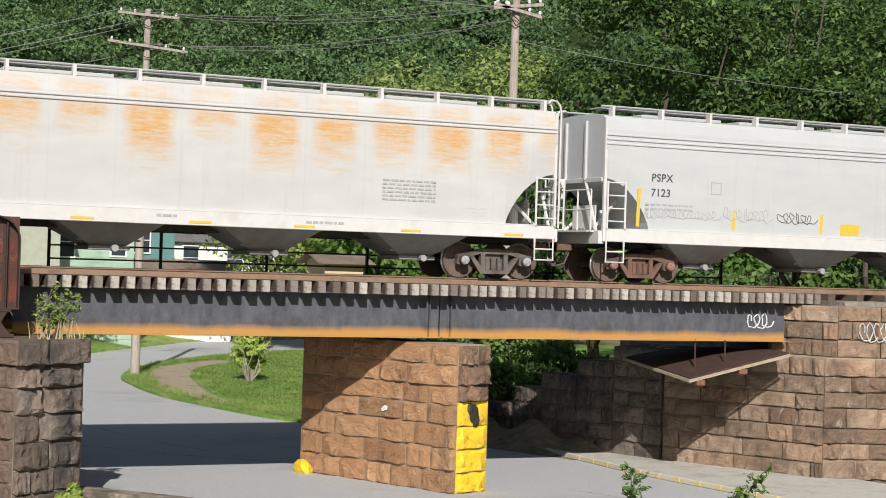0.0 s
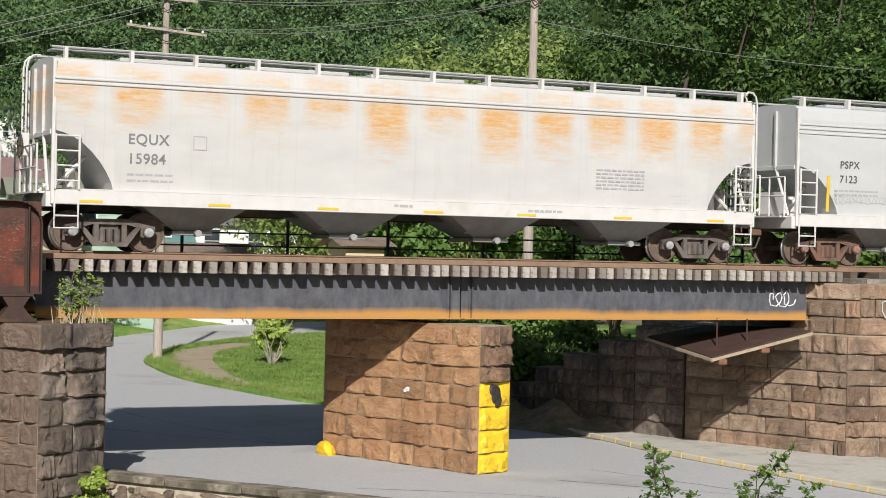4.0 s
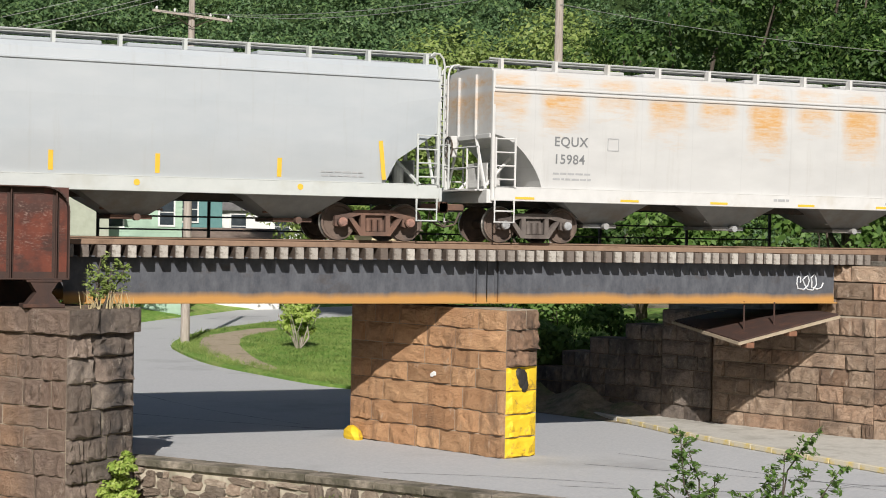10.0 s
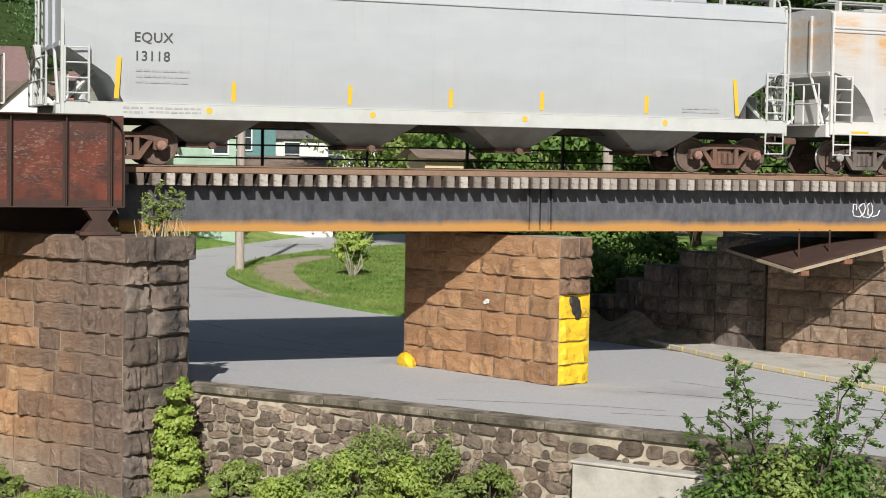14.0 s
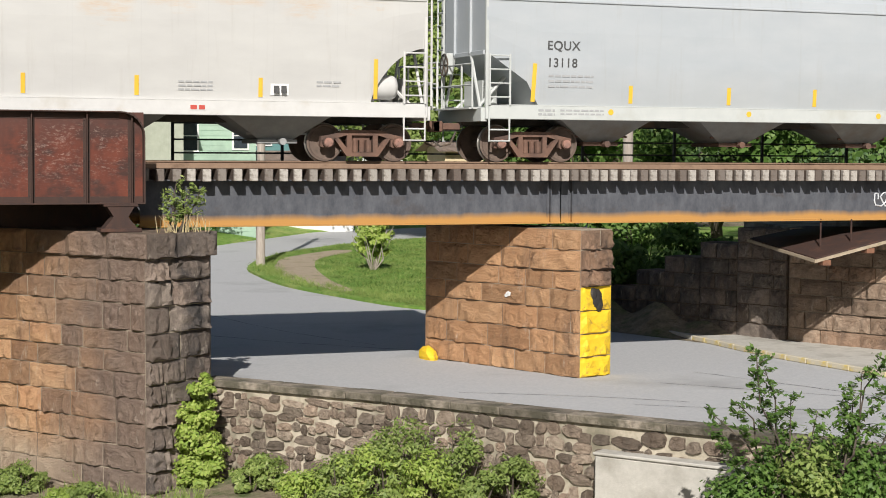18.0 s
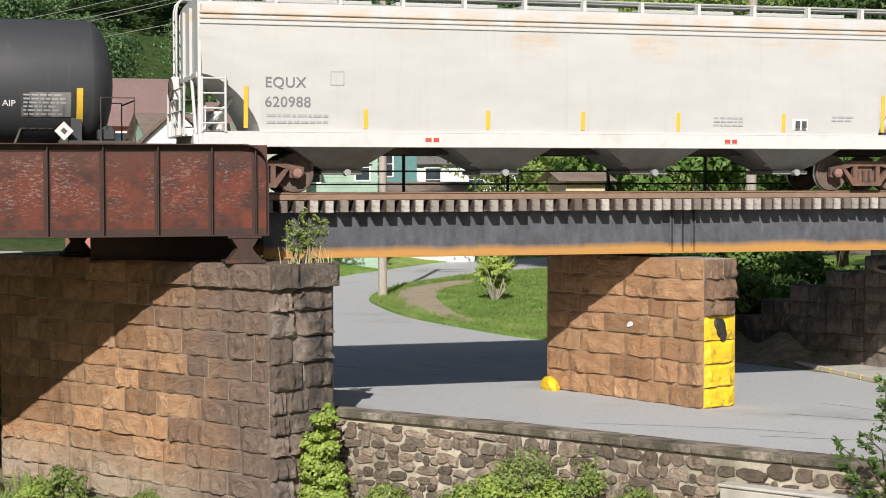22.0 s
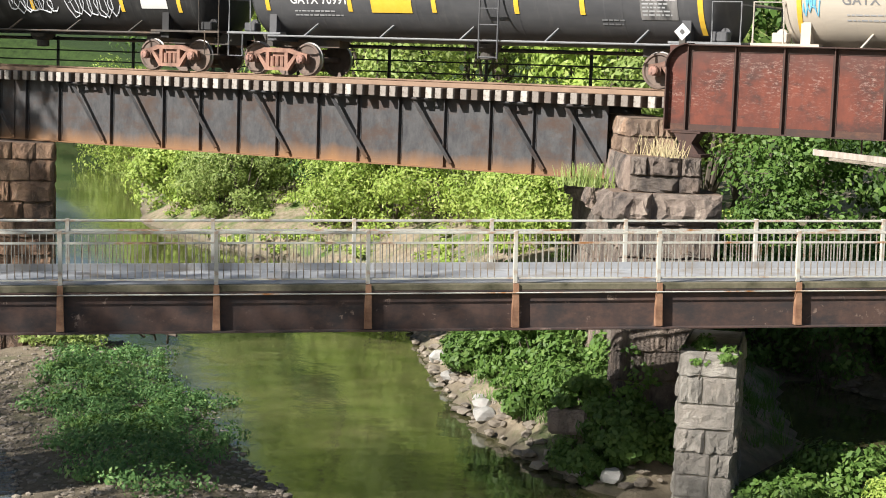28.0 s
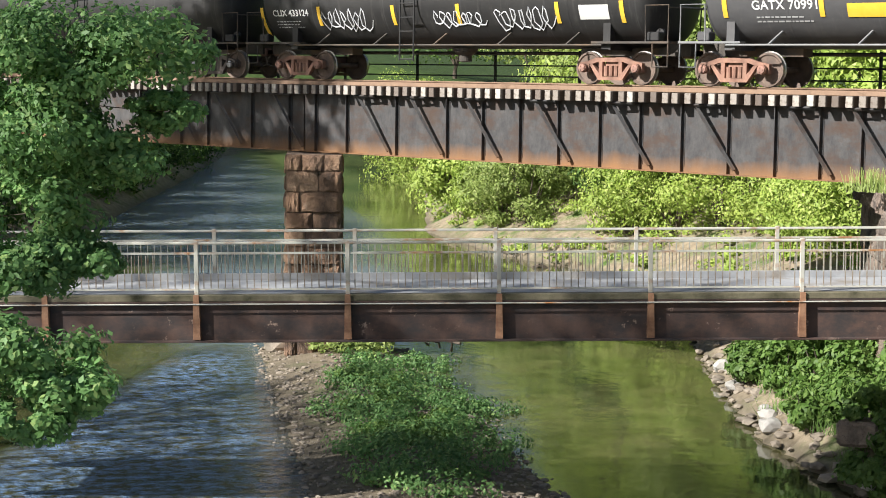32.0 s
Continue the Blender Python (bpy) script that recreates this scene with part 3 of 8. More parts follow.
def rocks(kind):
    if kind not in ROCKS:
        make = rubble_mesh if kind == "rubble" else rock_mesh
        ROCKS[kind] = [make("block", 31 * k + len(kind), M[kind]) for k in range(12)]
    return ROCKS[kind]


def ashlar(parent, a, b, z0, z1, courses, length, kind, bulge=0.092, joint=0.026, seed=1):
    """Courses of rock-faced blocks on the wall from a to b (outside on the right-hand side of a to b seen from above... faces -y of a->b)."""
    r = random.Random(seed)
    a, b = Vector(a), Vector(b)
    d = b - a
    L = d.length
    turn = math.degrees(math.atan2(d.y, d.x))
    hs = [r.uniform(0.85, 1.15) for _ in range(courses)]
    hs = [h * (z1 - z0) / sum(hs) for h in hs]
    z = z0
    for c, h in enumerate(hs):
        x = 0.0
        lim = L
        first = True
        while x < lim - 0.05:
            w = length * r.uniform(0.6, 1.35)
            if first and c % 2:
                w *= 0.55
            first = False
            if lim - x - w < 0.3:
                w = lim - x
            p = a + d * (x / L)
            ob = shared("block", r.choice(rocks(kind)), parent)
            ob.matrix_basis = pose(p.x, p.y, z, 0, 0, turn) @ Matrix.Translation((joint / 2, 0, joint / 2)) @ Matrix.Diagonal((w - joint, bulge * r.uniform(0.6, 1.3), h - joint, 1))
            x += w
        z += h


def core(parent, pts, z0, z1, material, inset=0.035, name="core"):
    """The body of a stone pier behind its facing blocks."""
    c = Vector((sum(p[0] for p in pts) / len(pts), sum(p[1] for p in pts) / len(pts)))
    bm = bmesh.new()
    q = []
    for p in pts:
        v = Vector(p)
        q.append(v - (v - c).normalized() * inset * 1.4)
    lo = [bm.verts.new((v.x, v.y, z0)) for v in q]
    hi = [bm.verts.new((v.x, v.y, z1)) for v in q]
    bm.faces.new(lo[::-1])
    bm.faces.new(hi)
    for k in range(len(q)):
        bm.faces.new((lo[k], lo[(k + 1) % len(q)], hi[(k + 1) % len(q)], hi[k]))
    bmesh.ops.recalc_face_normals(bm, faces=bm.faces[:])
    return part(name, bm, material, parent)


def rect(c, d, length, depth):
    """Corners of a pier from its near corner: along d for length, and to its right-hand side for depth."""
    c, d = Vector(c), Vector(d).normalized()
    e = Vector((d.y, -d.x))
    return [c, c + d * length, c + d * length + e * depth, c + e * depth]


# skewed pier between the street and the river
lp = rect((6.81, 36.3), (-0.55, 0.83), 9.85, 2.05)
left_pier = thing("stone_pier", "tall skewed pier of brown rock-faced sandstone, sooty at its nose", "bridge pier")
core(left_pier, lp, -9.0, -1.9, M["mortar"], 0.004)


ashlar(left_pier, lp[1], lp[0], -7.6, -2.42, 10, 1.15, "pier_stone", bulge=0.085, joint=0.018, seed=3)
# end and far faces: soot plus the dim of grazing light, in darker blocks
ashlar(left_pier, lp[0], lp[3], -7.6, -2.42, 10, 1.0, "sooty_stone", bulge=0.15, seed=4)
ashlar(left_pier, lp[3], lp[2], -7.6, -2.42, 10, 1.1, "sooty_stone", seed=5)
cap = rect((6.83, 36.17), (-0.55, 0.83), 10.05, 2.2)
ashlar(left_pier, cap[1], cap[0], -2.42, -1.86, 1, 1.3, "pier_stone", bulge=0.14, seed=6)
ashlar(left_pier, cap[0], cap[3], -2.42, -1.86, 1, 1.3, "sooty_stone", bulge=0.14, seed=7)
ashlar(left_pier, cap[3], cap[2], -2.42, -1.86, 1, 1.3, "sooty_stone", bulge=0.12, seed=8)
core(left_pier, cap, -2.42, -1.87, M["dark_mortar"], name="cap_core")

# pier in the street
cp = rect((17.7, 37.3), (-0.385, 0.923), 5.6, 1.15)
mid_pier = thing("stone_pier", "brown sandstone pier standing in the street with a yellow painted nose", "bridge pier")
core(mid_pier, cp, ROAD, -1.95, M["mortar"], 0.004)
ashlar(mid_pier, cp[1], cp[0], ROAD, -1.95, 7, 1.25, "brown_stone", bulge=0.085, joint=0.016, seed=12)
ashlar(mid_pier, cp[0], cp[3], ROAD, -3.35, 4, 1.6, "yellow_paint", bulge=0.08, seed=13)
ashlar(mid_pier, cp[0], cp[3], -3.35, -1.95, 3, 0.8, "umber_stone", bulge=0.14, seed=14)
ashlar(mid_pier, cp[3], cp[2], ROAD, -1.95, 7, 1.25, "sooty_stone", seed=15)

# abutment beyond the street, with its stepped wing wall
abut = thing("stone_abutment", "brown and grey sandstone abutment with a stepped wing wall", "bridge abutment")
core(abut, [(26.6, 42.0), (28.75, 37.3), (40, 33.4), (44, 46), (28, 47)], ROAD, -2.2, M["mortar"])
ashlar(abut, (26.6, 42.0), (28.75, 37.3), ROAD + 0.1, -2.2, 7, 1.1, "abut_stone", seed=21)
ashlar(abut, (28.75, 37.3), (40, 33.4), ROAD + 0.1, -2.2, 7, 1.1, "abut_stone", seed=22)
core(abut, [(28.75, 39.3), (29.6, 37.5), (40, 33.6), (44, 46), (28.9, 44)], -2.2, -0.78, M["mortar"], name="back_wall")
ashlar(abut, (28.5, 39.6), (29.35, 37.55), -2.2, -0.78, 3, 0.9, "abut_stone", seed=23)
ashlar(abut, (29.35, 37.55), (40, 33.5), -2.2, -0.78, 3, 0.9, "abut_stone", seed=24)
# the wing wall steps down away from the street
WING = [Vector((26.55, 42.05)), Vector((24.3, 48.2))]
# deck shade over the wing wall is painted into its darker blocks
for k, (u0, u1, top) in enumerate(((0.0, 0.28, -2.25), (0.28, 0.50, -2.75), (0.50, 0.72, -3.25), (0.72, 0.90, -3.75), (0.90, 1.08, -4.3))):
    a, b = WING[0].lerp(WING[1], u0), WING[0].lerp(WING[1], u1)
    e = Vector((0.94, 0.34))
    core(abut, [a, b, b + e, a + e], ROAD, top, M["dark_mortar"], name="wing_core")
    ashlar(abut, b, a, ROAD + 0.05, top, max(2, round((top - ROAD) / 0.48)), 1.0, "sooty_stone", seed=250 + k, bulge=0.09)
debris = sheet("debris_bank", [(x, y, ROAD + 0.01 + max(0.0, 0.9 - 0.62 * dd) * (0.75 + 0.25 * math.sin(3 * y + 2 * dd)) * min(1.0, (y - 43.2) * 0.35))
                               for y in np.linspace(43.2, 50.5, 24) for dd in np.linspace(0, 1.7, 8) for x in (26.45 - 0.366 * (y - 42.05) - dd * 0.94,)],
               [(j * 8 + i, j * 8 + i + 1, j * 8 + i + 9, j * 8 + i + 8) for j in range(23) for i in range(7)], M["ground"])
tagged(debris, "dark heap of earth and stones against the wing wall", "earth bank", kind="structure")
# ---- railway bridge ----


def plate_girder(name, label, x0, x1, y, z0, z1, web_mat, edge_mat, ribs, flange=0.36, both=True, round_ends=False):
    """A riveted plate girder along x: web plates between the ribs, flanges, ribs."""
    g = thing(name, label, "bridge girder")
    xs = [x0, *ribs, x1]
    for a, b in zip(xs, xs[1:]):
        if b - a > 0.03:
            part("web_panel", box(bmesh.new(), a + 0.002, b - 0.002, y - 0.008, y + 0.008, z0 + 0.02, z1 - 0.02), web_mat, g)
    bm = bmesh.new()
    box(bm, x0, x1, y - flange / 2, y + flange / 2, z0 - 0.03, z0, 0.006)
    box(bm, x0, x1, y - 0.02, y + 0.02, z0, z0 + 0.14)
    part("bottom_flange", bm, edge_mat, g)
    bm = bmesh.new()
    if round_ends:
        R = 0.55
        for s, xe in ((-1, x0), (1, x1)):
            prev = None
            for k in range(9):
                a = k / 8 * math.pi / 2
                p = (xe - s * R + s * R * math.sin(a), z1 - R + R * math.cos(a))
                if prev:
                    c0, c1 = prev, p
                    ln = math.hypot(c1[0] - c0[0], c1[1] - c0[1])
                    ang = math.atan2(c1[1] - c0[1], c1[0] - c0[0])
                    box(bm, -0.005, ln + 0.005, y - flange / 2, y + flange / 2, -0.03, 0.0, m=pose(c0[0], 0, c0[1]) @ Matrix.Rotation(-ang, 4, 'Y'))
                prev = p
            box(bm, min(xe, xe - s * 0.03), max(xe, xe - s * 0.03), y - flange / 2, y + flange / 2, z0, z1 - R)
        box(bm, x0 + R, x1 - R, y - flange / 2, y + flange / 2, z1 - 0.03, z1, 0.006)
        box(bm, x0 + R, x1 - R, y - 0.025, y + 0.025, z1 - 0.17, z1 - 0.03)
    else:
        box(bm, x0, x1, y - flange / 2, y + flange / 2, z1 - 0.03, z1, 0.006)
        box(bm, x0, x1, y - 0.02, y + 0.02, z1 - 0.17, z1 - 0.03)
    part("top_flange", bm, edge_mat, g)
    rb = None
    for x in ribs:
        if rb is None:
            bm = bmesh.new()
            for s in (-1, 1):
                ya, yb = sorted((s * 0.010, s * 0.13))
                box(bm, -0.012, 0.012, ya, yb, z0 + 0.002, z1 - 0.032)
                yc, yd = sorted((s * 0.010, s * 0.022))
                box(bm, -0.075, 0.075, yc, yd, z0 + 0.03, z1 - 0.05)
                for k in range(14):
                    zz = z0 + 0.16 + k * (z1 - z0 - 0.36) / 13
                    for xx in (-0.052, 0.052):
                        box(bm, xx - 0.013, xx + 0.013, min(s * .022, s * .032), max(s * .022, s * .032), zz - 0.013, zz + 0.013)
            rb = part("rib", bm, edge_mat, g)
            rb.matrix_basis = pose(x, y, 0)
        else:
            shared("rib", rb.data, g, pose(x, y, 0))
    return g


GIRDER_RIBS = [-15.68 + 1.19 * k for k in range(19)]
GIRDER_RIBS = [x for x in GIRDER_RIBS if x < 6.75] + [6.72]
for y, lab in ((37.4, "rust-red riveted plate girder with rounded ends beside the track"), (42.6, "far plate girder of the through span, dull red-brown")):
    plate_girder("through_girder", lab, -16.2, 7.0, y, -1.22, 0.80, M["girder_red"], M["girder_edge"], GIRDER_RIBS, 0.42, round_ends=True)
# floor beams between the through girders
for k in range(7):
    x = -14.5 + 3.4 * k
    fb = thing("floor_beam", "dark rusted floor beam between the girders", "bridge beam", group="floor beams")
    bm = bmesh.new()
    box(bm, x - 0.01, x + 0.01, 37.5, 42.5, -1.18, -0.72)
    box(bm, x - 0.15, x + 0.15, 37.5, 42.5, -1.20, -1.18)
    part("beam", bm, M["girder_edge"], fb)
for y in (39.2, 40.8):
    st = thing("stringer", "dark rusted stringer under the track", "bridge beam", group="stringers")
    part("beam", box(bmesh.new(), -16.1, 6.9, y - 0.09, y + 0.09, -1.1, -0.74), M["girder_edge"], st)

# unseen plate, added to block sun leaking between the ties
fp = thing("floor_plate", "dark plate added under the ties of the through span to stop sunlight", "bridge floor")
part("plate", box(bmesh.new(), -16.0, 6.9, 37.62, 42.38, -0.772, -0.752), M["girder_edge"], fp)
for y in (39.0, 41.0):
    plate_girder("deck_girder", "dark grey deck girder with an orange rusted lower flange", 7.2, 17.9, y, -1.82, -0.74, M["deck_steel"], M["deck_steel"], [17.6], 0.40)
    plate_girder("deck_girder", "dark grey deck girder with an orange rusted lower flange", 17.93, 28.6, y, -1.82, -0.74, M["deck_steel"], M["deck_steel"], [18.2], 0.40)
LEFT_RIBS = [-45.3, -43.9, -41.7, -39.9, -38.7, -37.3, -35.17, -33.1, -31.7, -30.3, -28.9, -27.46, -26.1, -24.75, -23.3, -21.9, -20.6, -19.44]
for y in (39.0, 41.0):
    plate_girder("deck_girder", "weathered grey and rusty deck girder over the river", -39.25, -18.5, y, -2.62, -0.74, M["deck_steel_old"], M["deck_steel_old"], [x for x in LEFT_RIBS if x > -39], 0.40)
    plate_girder("deck_girder", "weathered grey and rusty deck girder over the river", -62.0, -39.29, y, -2.62, -0.74, M["deck_steel_old"], M["deck_steel_old"], [-59, -56, -53, -50, -47.5] + [x for x in LEFT_RIBS if x < -39.3], 0.40)
# raking outriggers under the tie ends of the river span
for k, x in enumerate([-45.6, -43.3, -40.4, -36.6, -34.4, -32.2, -29.6, -26.9, -24.2, -21.4, -19.6]):
    br = thing("outrigger_brace", "rusty raking brace under the deck of the river span", "bridge brace", group="outrigger braces")
    rod(bm := bmesh.new(), (x, 38.70, -0.80), (x + 1.15, 38.86, -2.50), 0.055, 0.055, 4)
    rod(bm, (x - 0.1, 38.62, -0.80), (x + 0.75, 38.70, -0.80), 0.04, 0.04, 4)
    part("angle_iron", bm, M["deck_steel_old"], br)

# ties, each one a piece of the track
track_bed = thing("railway_track", "single railway track on timber bridge ties", "railway track", kind="structure")
tie_meshes = []
for k in range(5):
    r = random.Random(50 + k)
    bm = box(bmesh.new(), -0.098, 0.098, -1.50 + r.uniform(-.02, .02), 1.50, -0.285, 0.0, 0.012)
    me = bpy.data.meshes.new("tie")
    bm.to_mesh(me)
    bm.free()
    me.materials.append(M["tie_wood"])
    tie_meshes.append(me)
x = -62.0
tr = random.Random(5)
while x < 29.4:
    shared("tie", tr.choice(tie_meshes), track_bed, pose(x, TRACK + tr.uniform(-0.035, 0.035), TIE + tr.uniform(-0.012, 0.006), 0, 0, tr.uniform(-0.8, 0.8)))
    x += (0.362 if x < 16.5 else 0.276) + tr.uniform(-0.015, 0.015)


def rail(y, x0, x1):
    prof = [(-0.075, 0), (0.075, 0), (0.075, 0.014), (0.011, 0.032), (0.011, 0.135), (0.036, 0.148), (0.036, 0.178), (-0.036, 0.178), (-0.036, 0.148), (-0.011, 0.135), (-0.011, 0.032), (-0.075, 0.014)]
    bm = bmesh.new()
    ends = [[bm.verts.new((xx, y + a, TIE + b + 0.002)) for a, b in prof] for xx in (x0, x1)]
    for k in range(len(prof)):
        bm.faces.new((ends[0][k], ends[0][(k + 1) % len(prof)], ends[1][(k + 1) % len(prof)], ends[1][k]))
    bm.faces.new(ends[0][::-1])
    bm.faces.new(ends[1])
    return bm


for y in (TRACK - 0.7525, TRACK + 0.7525):
    part("rail", rail(y, -66, 62), M["rail_steel"], track_bed)
for y in (TRACK - 1.18, TRACK + 1.18):
    part("guard_timber", box(bmesh.new(), -62, 29.3, y - 0.10, y + 0.10, TIE + 0.003, TIE + 0.12, 0.01), M["rail_steel"], track_bed)
bm = bmesh.new()
for x in range(29, 62):
    box(bm, x - 0.12, x + 0.12, TRACK - 1.3, TRACK + 1.3, TIE - 0.2, TIE)
part("far_ties", bm, M["tie_wood"], track_bed)
emb = flat("embankment", [(29.6, 37.6), (62, 37.6), (62, 45), (29.6, 45)], -0.80, M["gravel"], "grey ballast of the track behind the abutment", "ballast", thick=0.14)


def fence(xs, y, z, top, rails, closing):
    f = thing("bridge_railing", "thin black steel railing along the far side of the track", "railing")
    for x in xs:
        part("post", box(bmesh.new(), x - 0.035, x + 0.035, y - 0.035, y + 0.035, z, top + 0.03), M["black_rail"], f)
    for r in rails:
        part("rail_bar", box(bmesh.new(), xs[0], xs[-1], y - 0.072, y - 0.037, r - 0.022, r + 0.022), M["black_rail"], f)
    return f


fence([8.71 + 2.88 * k for k in range(8)], 42.6, -0.75, 0.66, (0.64, 0.22, -0.12), 0)
fence([-61 + 3.35 * k for k in range(14)], 42.6, -0.75, 0.66, (0.64, 0.22, -0.12), 0)
for k in range(34):
    x = -60 + 2.6 * k
    if -16.5 < x < 7:
        continue
    if x > 28:
        break
    b = thing("walkway_bracket", "black bracket under the far railing", "bracket", group="walkway brackets")
    part("bar", box(bmesh.new(), x - 0.05, x + 0.05, 41.1, 42.68, -0.83, -0.75), M["black_rail"], b)


def bearing(x, y, z0, z1):
    b = thing("bridge_bearing", "rusty cast bearing shoe under a girder end", "bearing", group="bearings")
    part("base_plate", box(bmesh.new(), x - 0.45, x + 0.45, y - 0.3, y + 0.3, z0, z0 + 0.08, 0.01), M["girder_edge"], b)
    bm = bmesh.new()
    prism(bm, [(x - 0.36, z0 + 0.08), (x + 0.36, z0 + 0.08), (x + 0.16, z0 + (z1 - z0) * 0.55), (x + 0.3, z1 - 0.05), (x - 0.3, z1 - 0.05), (x - 0.16, z0 + (z1 - z0) * 0.55)], y - 0.24, y + 0.24)
    part("shoe", bm, M["girder_edge"], b)
    part("top_plate", box(bmesh.new(), x - 0.38, x + 0.38, y - 0.26, y + 0.26, z1 - 0.05, z1, 0.008), M["girder_edge"], b)
    return b


bearing(6.45, 37.4, -1.86, -1.25)
bearing(3.2, 42.6, -1.86, -1.25)
bearing(-15.6, 37.4, -1.86, -1.25)

# ---- footbridge ----
FB0 = Vector((-25.51, 22.29))
FBD = Vector((25.46, 21.59)).normalized()
FBN = Vector((-FBD.y, FBD.x))
STEP, SLOPE = 3.034, 0.0186
foot = thing("footbridge", "old steel footbridge with pale rusty picket railings and a concrete deck", "footbridge")


def fb(s, w, z):
    """A point of the footbridge: along it, across it, above its rail line."""
    p = FB0 + FBD * s + FBN * w
    return (p.x, p.y, -3.46 + SLOPE * s + z)


FB_TURN = math.degrees(math.atan2(FBD.y, FBD.x))
TILT = math.atan(SLOPE)


def fb_pose(s, w, z):
    return pose(*fb(s, w, z), 0, -math.degrees(TILT), FB_TURN)


S0, S1 = -3 * STEP, 13 * STEP
WIDE = 2.62
for side, w in (("near", 0.0), ("far", WIDE)):
    k = -1 if side == "near" else 1
    bm = bmesh.new()
    box(bm, S0, S1, -0.01, 0.01, -1.98, -1.22)
    box(bm, S0, S1, -0.15, 0.15, -2.02, -1.98, 0.006)
    box(bm, S0, S1, -0.12, 0.12, -1.22, -1.19)
    g = part("girder_beam", bm, M["foot_steel"], foot, "rust-brown riveted side girder")
    g.matrix_basis = fb_pose(0, w, 0)
    bm = box(bmesh.new(), S0, S1, -0.11, 0.11, -1.19, -1.06, 0.01)
    part("deck_edge", bm, M["slime"], foot, "mossy stained edge of the deck").matrix_basis = fb_pose(0, w, 0)
    bm = pipe(bmesh.new(), [(S0, 0.16 * k, -1.24), (S1, 0.16 * k, -1.24)], 0.016, 6)
    part("conduit", bm, M["foot_paint"], foot, "pale conduit along the girder").matrix_basis = fb_pose(0, w, 0)
    # railing
    bm = bmesh.new()
    box(bm, S0, S1, -0.04, 0.04, -0.05, 0.0, 0.01)
    part("top_rail", bm, M["foot_paint"], foot).matrix_basis = fb_pose(0, w, 0)
    part("mid_rail", box(bmesh.new(), S0, S1, -0.025, 0.025, -0.25, -0.21), M["foot_paint"], foot).matrix_basis = fb_pose(0, w, 0)
    part("bottom_rail", box(bmesh.new(), S0, S1, -0.025, 0.025, -0.975, -0.945), M["foot_paint"], foot).matrix_basis = fb_pose(0, w, 0)
    bm = bmesh.new()
    box(bm, -0.042, 0.042, -0.045, 0.045, -1.06, 0.02, 0.006)
    post = bm
    pm = bpy.data.meshes.new("railing_post")
    post.to_mesh(pm)
    post.free()
    pm.materials.append(M["foot_paint"])
    bm = bmesh.new()
    prism(bm, [(-0.055, -1.06), (0.055, -1.06), (0.075, -1.96), (-0.075, -1.96)], *sorted((k * 0.012, k * 0.15)))
    sm = bpy.data.meshes.new("stiffener")
    bm.to_mesh(sm)
    bm.free()
    sm.materials.append(M["foot_rust"])
    for j in range(-3, 14):
        shared("railing_post", pm, foot, fb_pose(j * STEP, w, 0))
        shared("stiffener", sm, foot, fb_pose(j * STEP, w, 0))
    # pickets: each one a piece on the near railing, joined on the far one
    n = 21
    if side == "near":
        bm = box(bmesh.new(), -0.010, 0.010, -0.010, 0.010, -0.95, -0.23)
        pk = bpy.data.meshes.new("picket")
        bm.to_mesh(pk)
        bm.free()
        pk.materials.append(M["picket_paint"])
        for j in range(-2, 13):
            for i in range(1, n):
                if random.Random(j * 40 + i).random() > 0.03:
                    shared("picket", pk, foot, fb_pose((j + i / n) * STEP, w, 0))
    else:
        bm = bmesh.new()
        for j in range(-2, 13):
            for i in range(1, n):
                x = (j + i / n) * STEP
                box(bm, x - 0.010, x + 0.010, -0.010, 0.010, -0.95, -0.23)
        pk = part("picket_infill", bm, M["picket_paint"], foot)
        pk.matrix_basis = fb_pose(0, w, 0)
        tagged(pk, kind="stuff")
bm = box(bmesh.new(), S0, S1, 0.12, WIDE - 0.12, -1.17, -1.08)
part("deck_slab", bm, M["foot_deck"], foot, "pale concrete walking deck").matrix_basis = fb_pose(0, 0, 0)
for j, (x0, x1) in enumerate(((S0, S1),)):
    bm = box(bmesh.new(), x0, x1, WIDE - 0.16, WIDE - 0.10, -1.08, -0.93)
    part("toe_board", bm, M["foot_deck"], foot, "pale toe board").matrix_basis = fb_pose(0, 0, 0)
for j in range(-6, 27):
    bm = box(bmesh.new(), -0.06, 0.06, 0.02, WIDE - 0.02, -1.5, -1.2)
    part("cross_beam", bm, M["foot_steel"], foot).matrix_basis = fb_pose(j * STEP / 2 + 0.4, 0, 0)

# piers of the river spans
def pier_block(name, label, c, d, length, depth, z0, z1, courses, kind, seed, cat="bridge pier"):
    p = thing(name, label, cat)
    q = rect(c, d, length, depth)
    core(p, q, z0, z1, M["dark_mortar"])
    for i, (a, b) in enumerate(((q[1], q[0]), (q[0], q[3]), (q[3], q[2]))):
        ashlar(p, a, b, z0, z1, courses, 1.0, kind, bulge=0.08, seed=seed + i)
    return p


pier_block("river_pier", "slender brown sandstone pier standing in the river", (-38.52, 37.43), (-0.70, 0.714), 5.5, 1.78, -9.8, -2.68, 12, "umber_stone", 61)
pier_block("stone_pier", "rough dark sandstone pier between the river spans", (-16.6, 35.9), (-0.55, 0.83), 9.0, 2.3, -9.4, -2.72, 9, "sooty_stone", 71)
up = thing("pedestal", "stepped sandstone pedestal under the through girder", "bridge pedestal")
q = rect((-16.55, 36.2), (-0.55, 0.83), 8.0, 1.7)
core(up, q, -2.72, -1.86, M["dark_mortar"])
ashlar(up, q[1], q[0], -2.72, -1.86, 1, 1.5, "sooty_stone", bulge=0.14, seed=81)
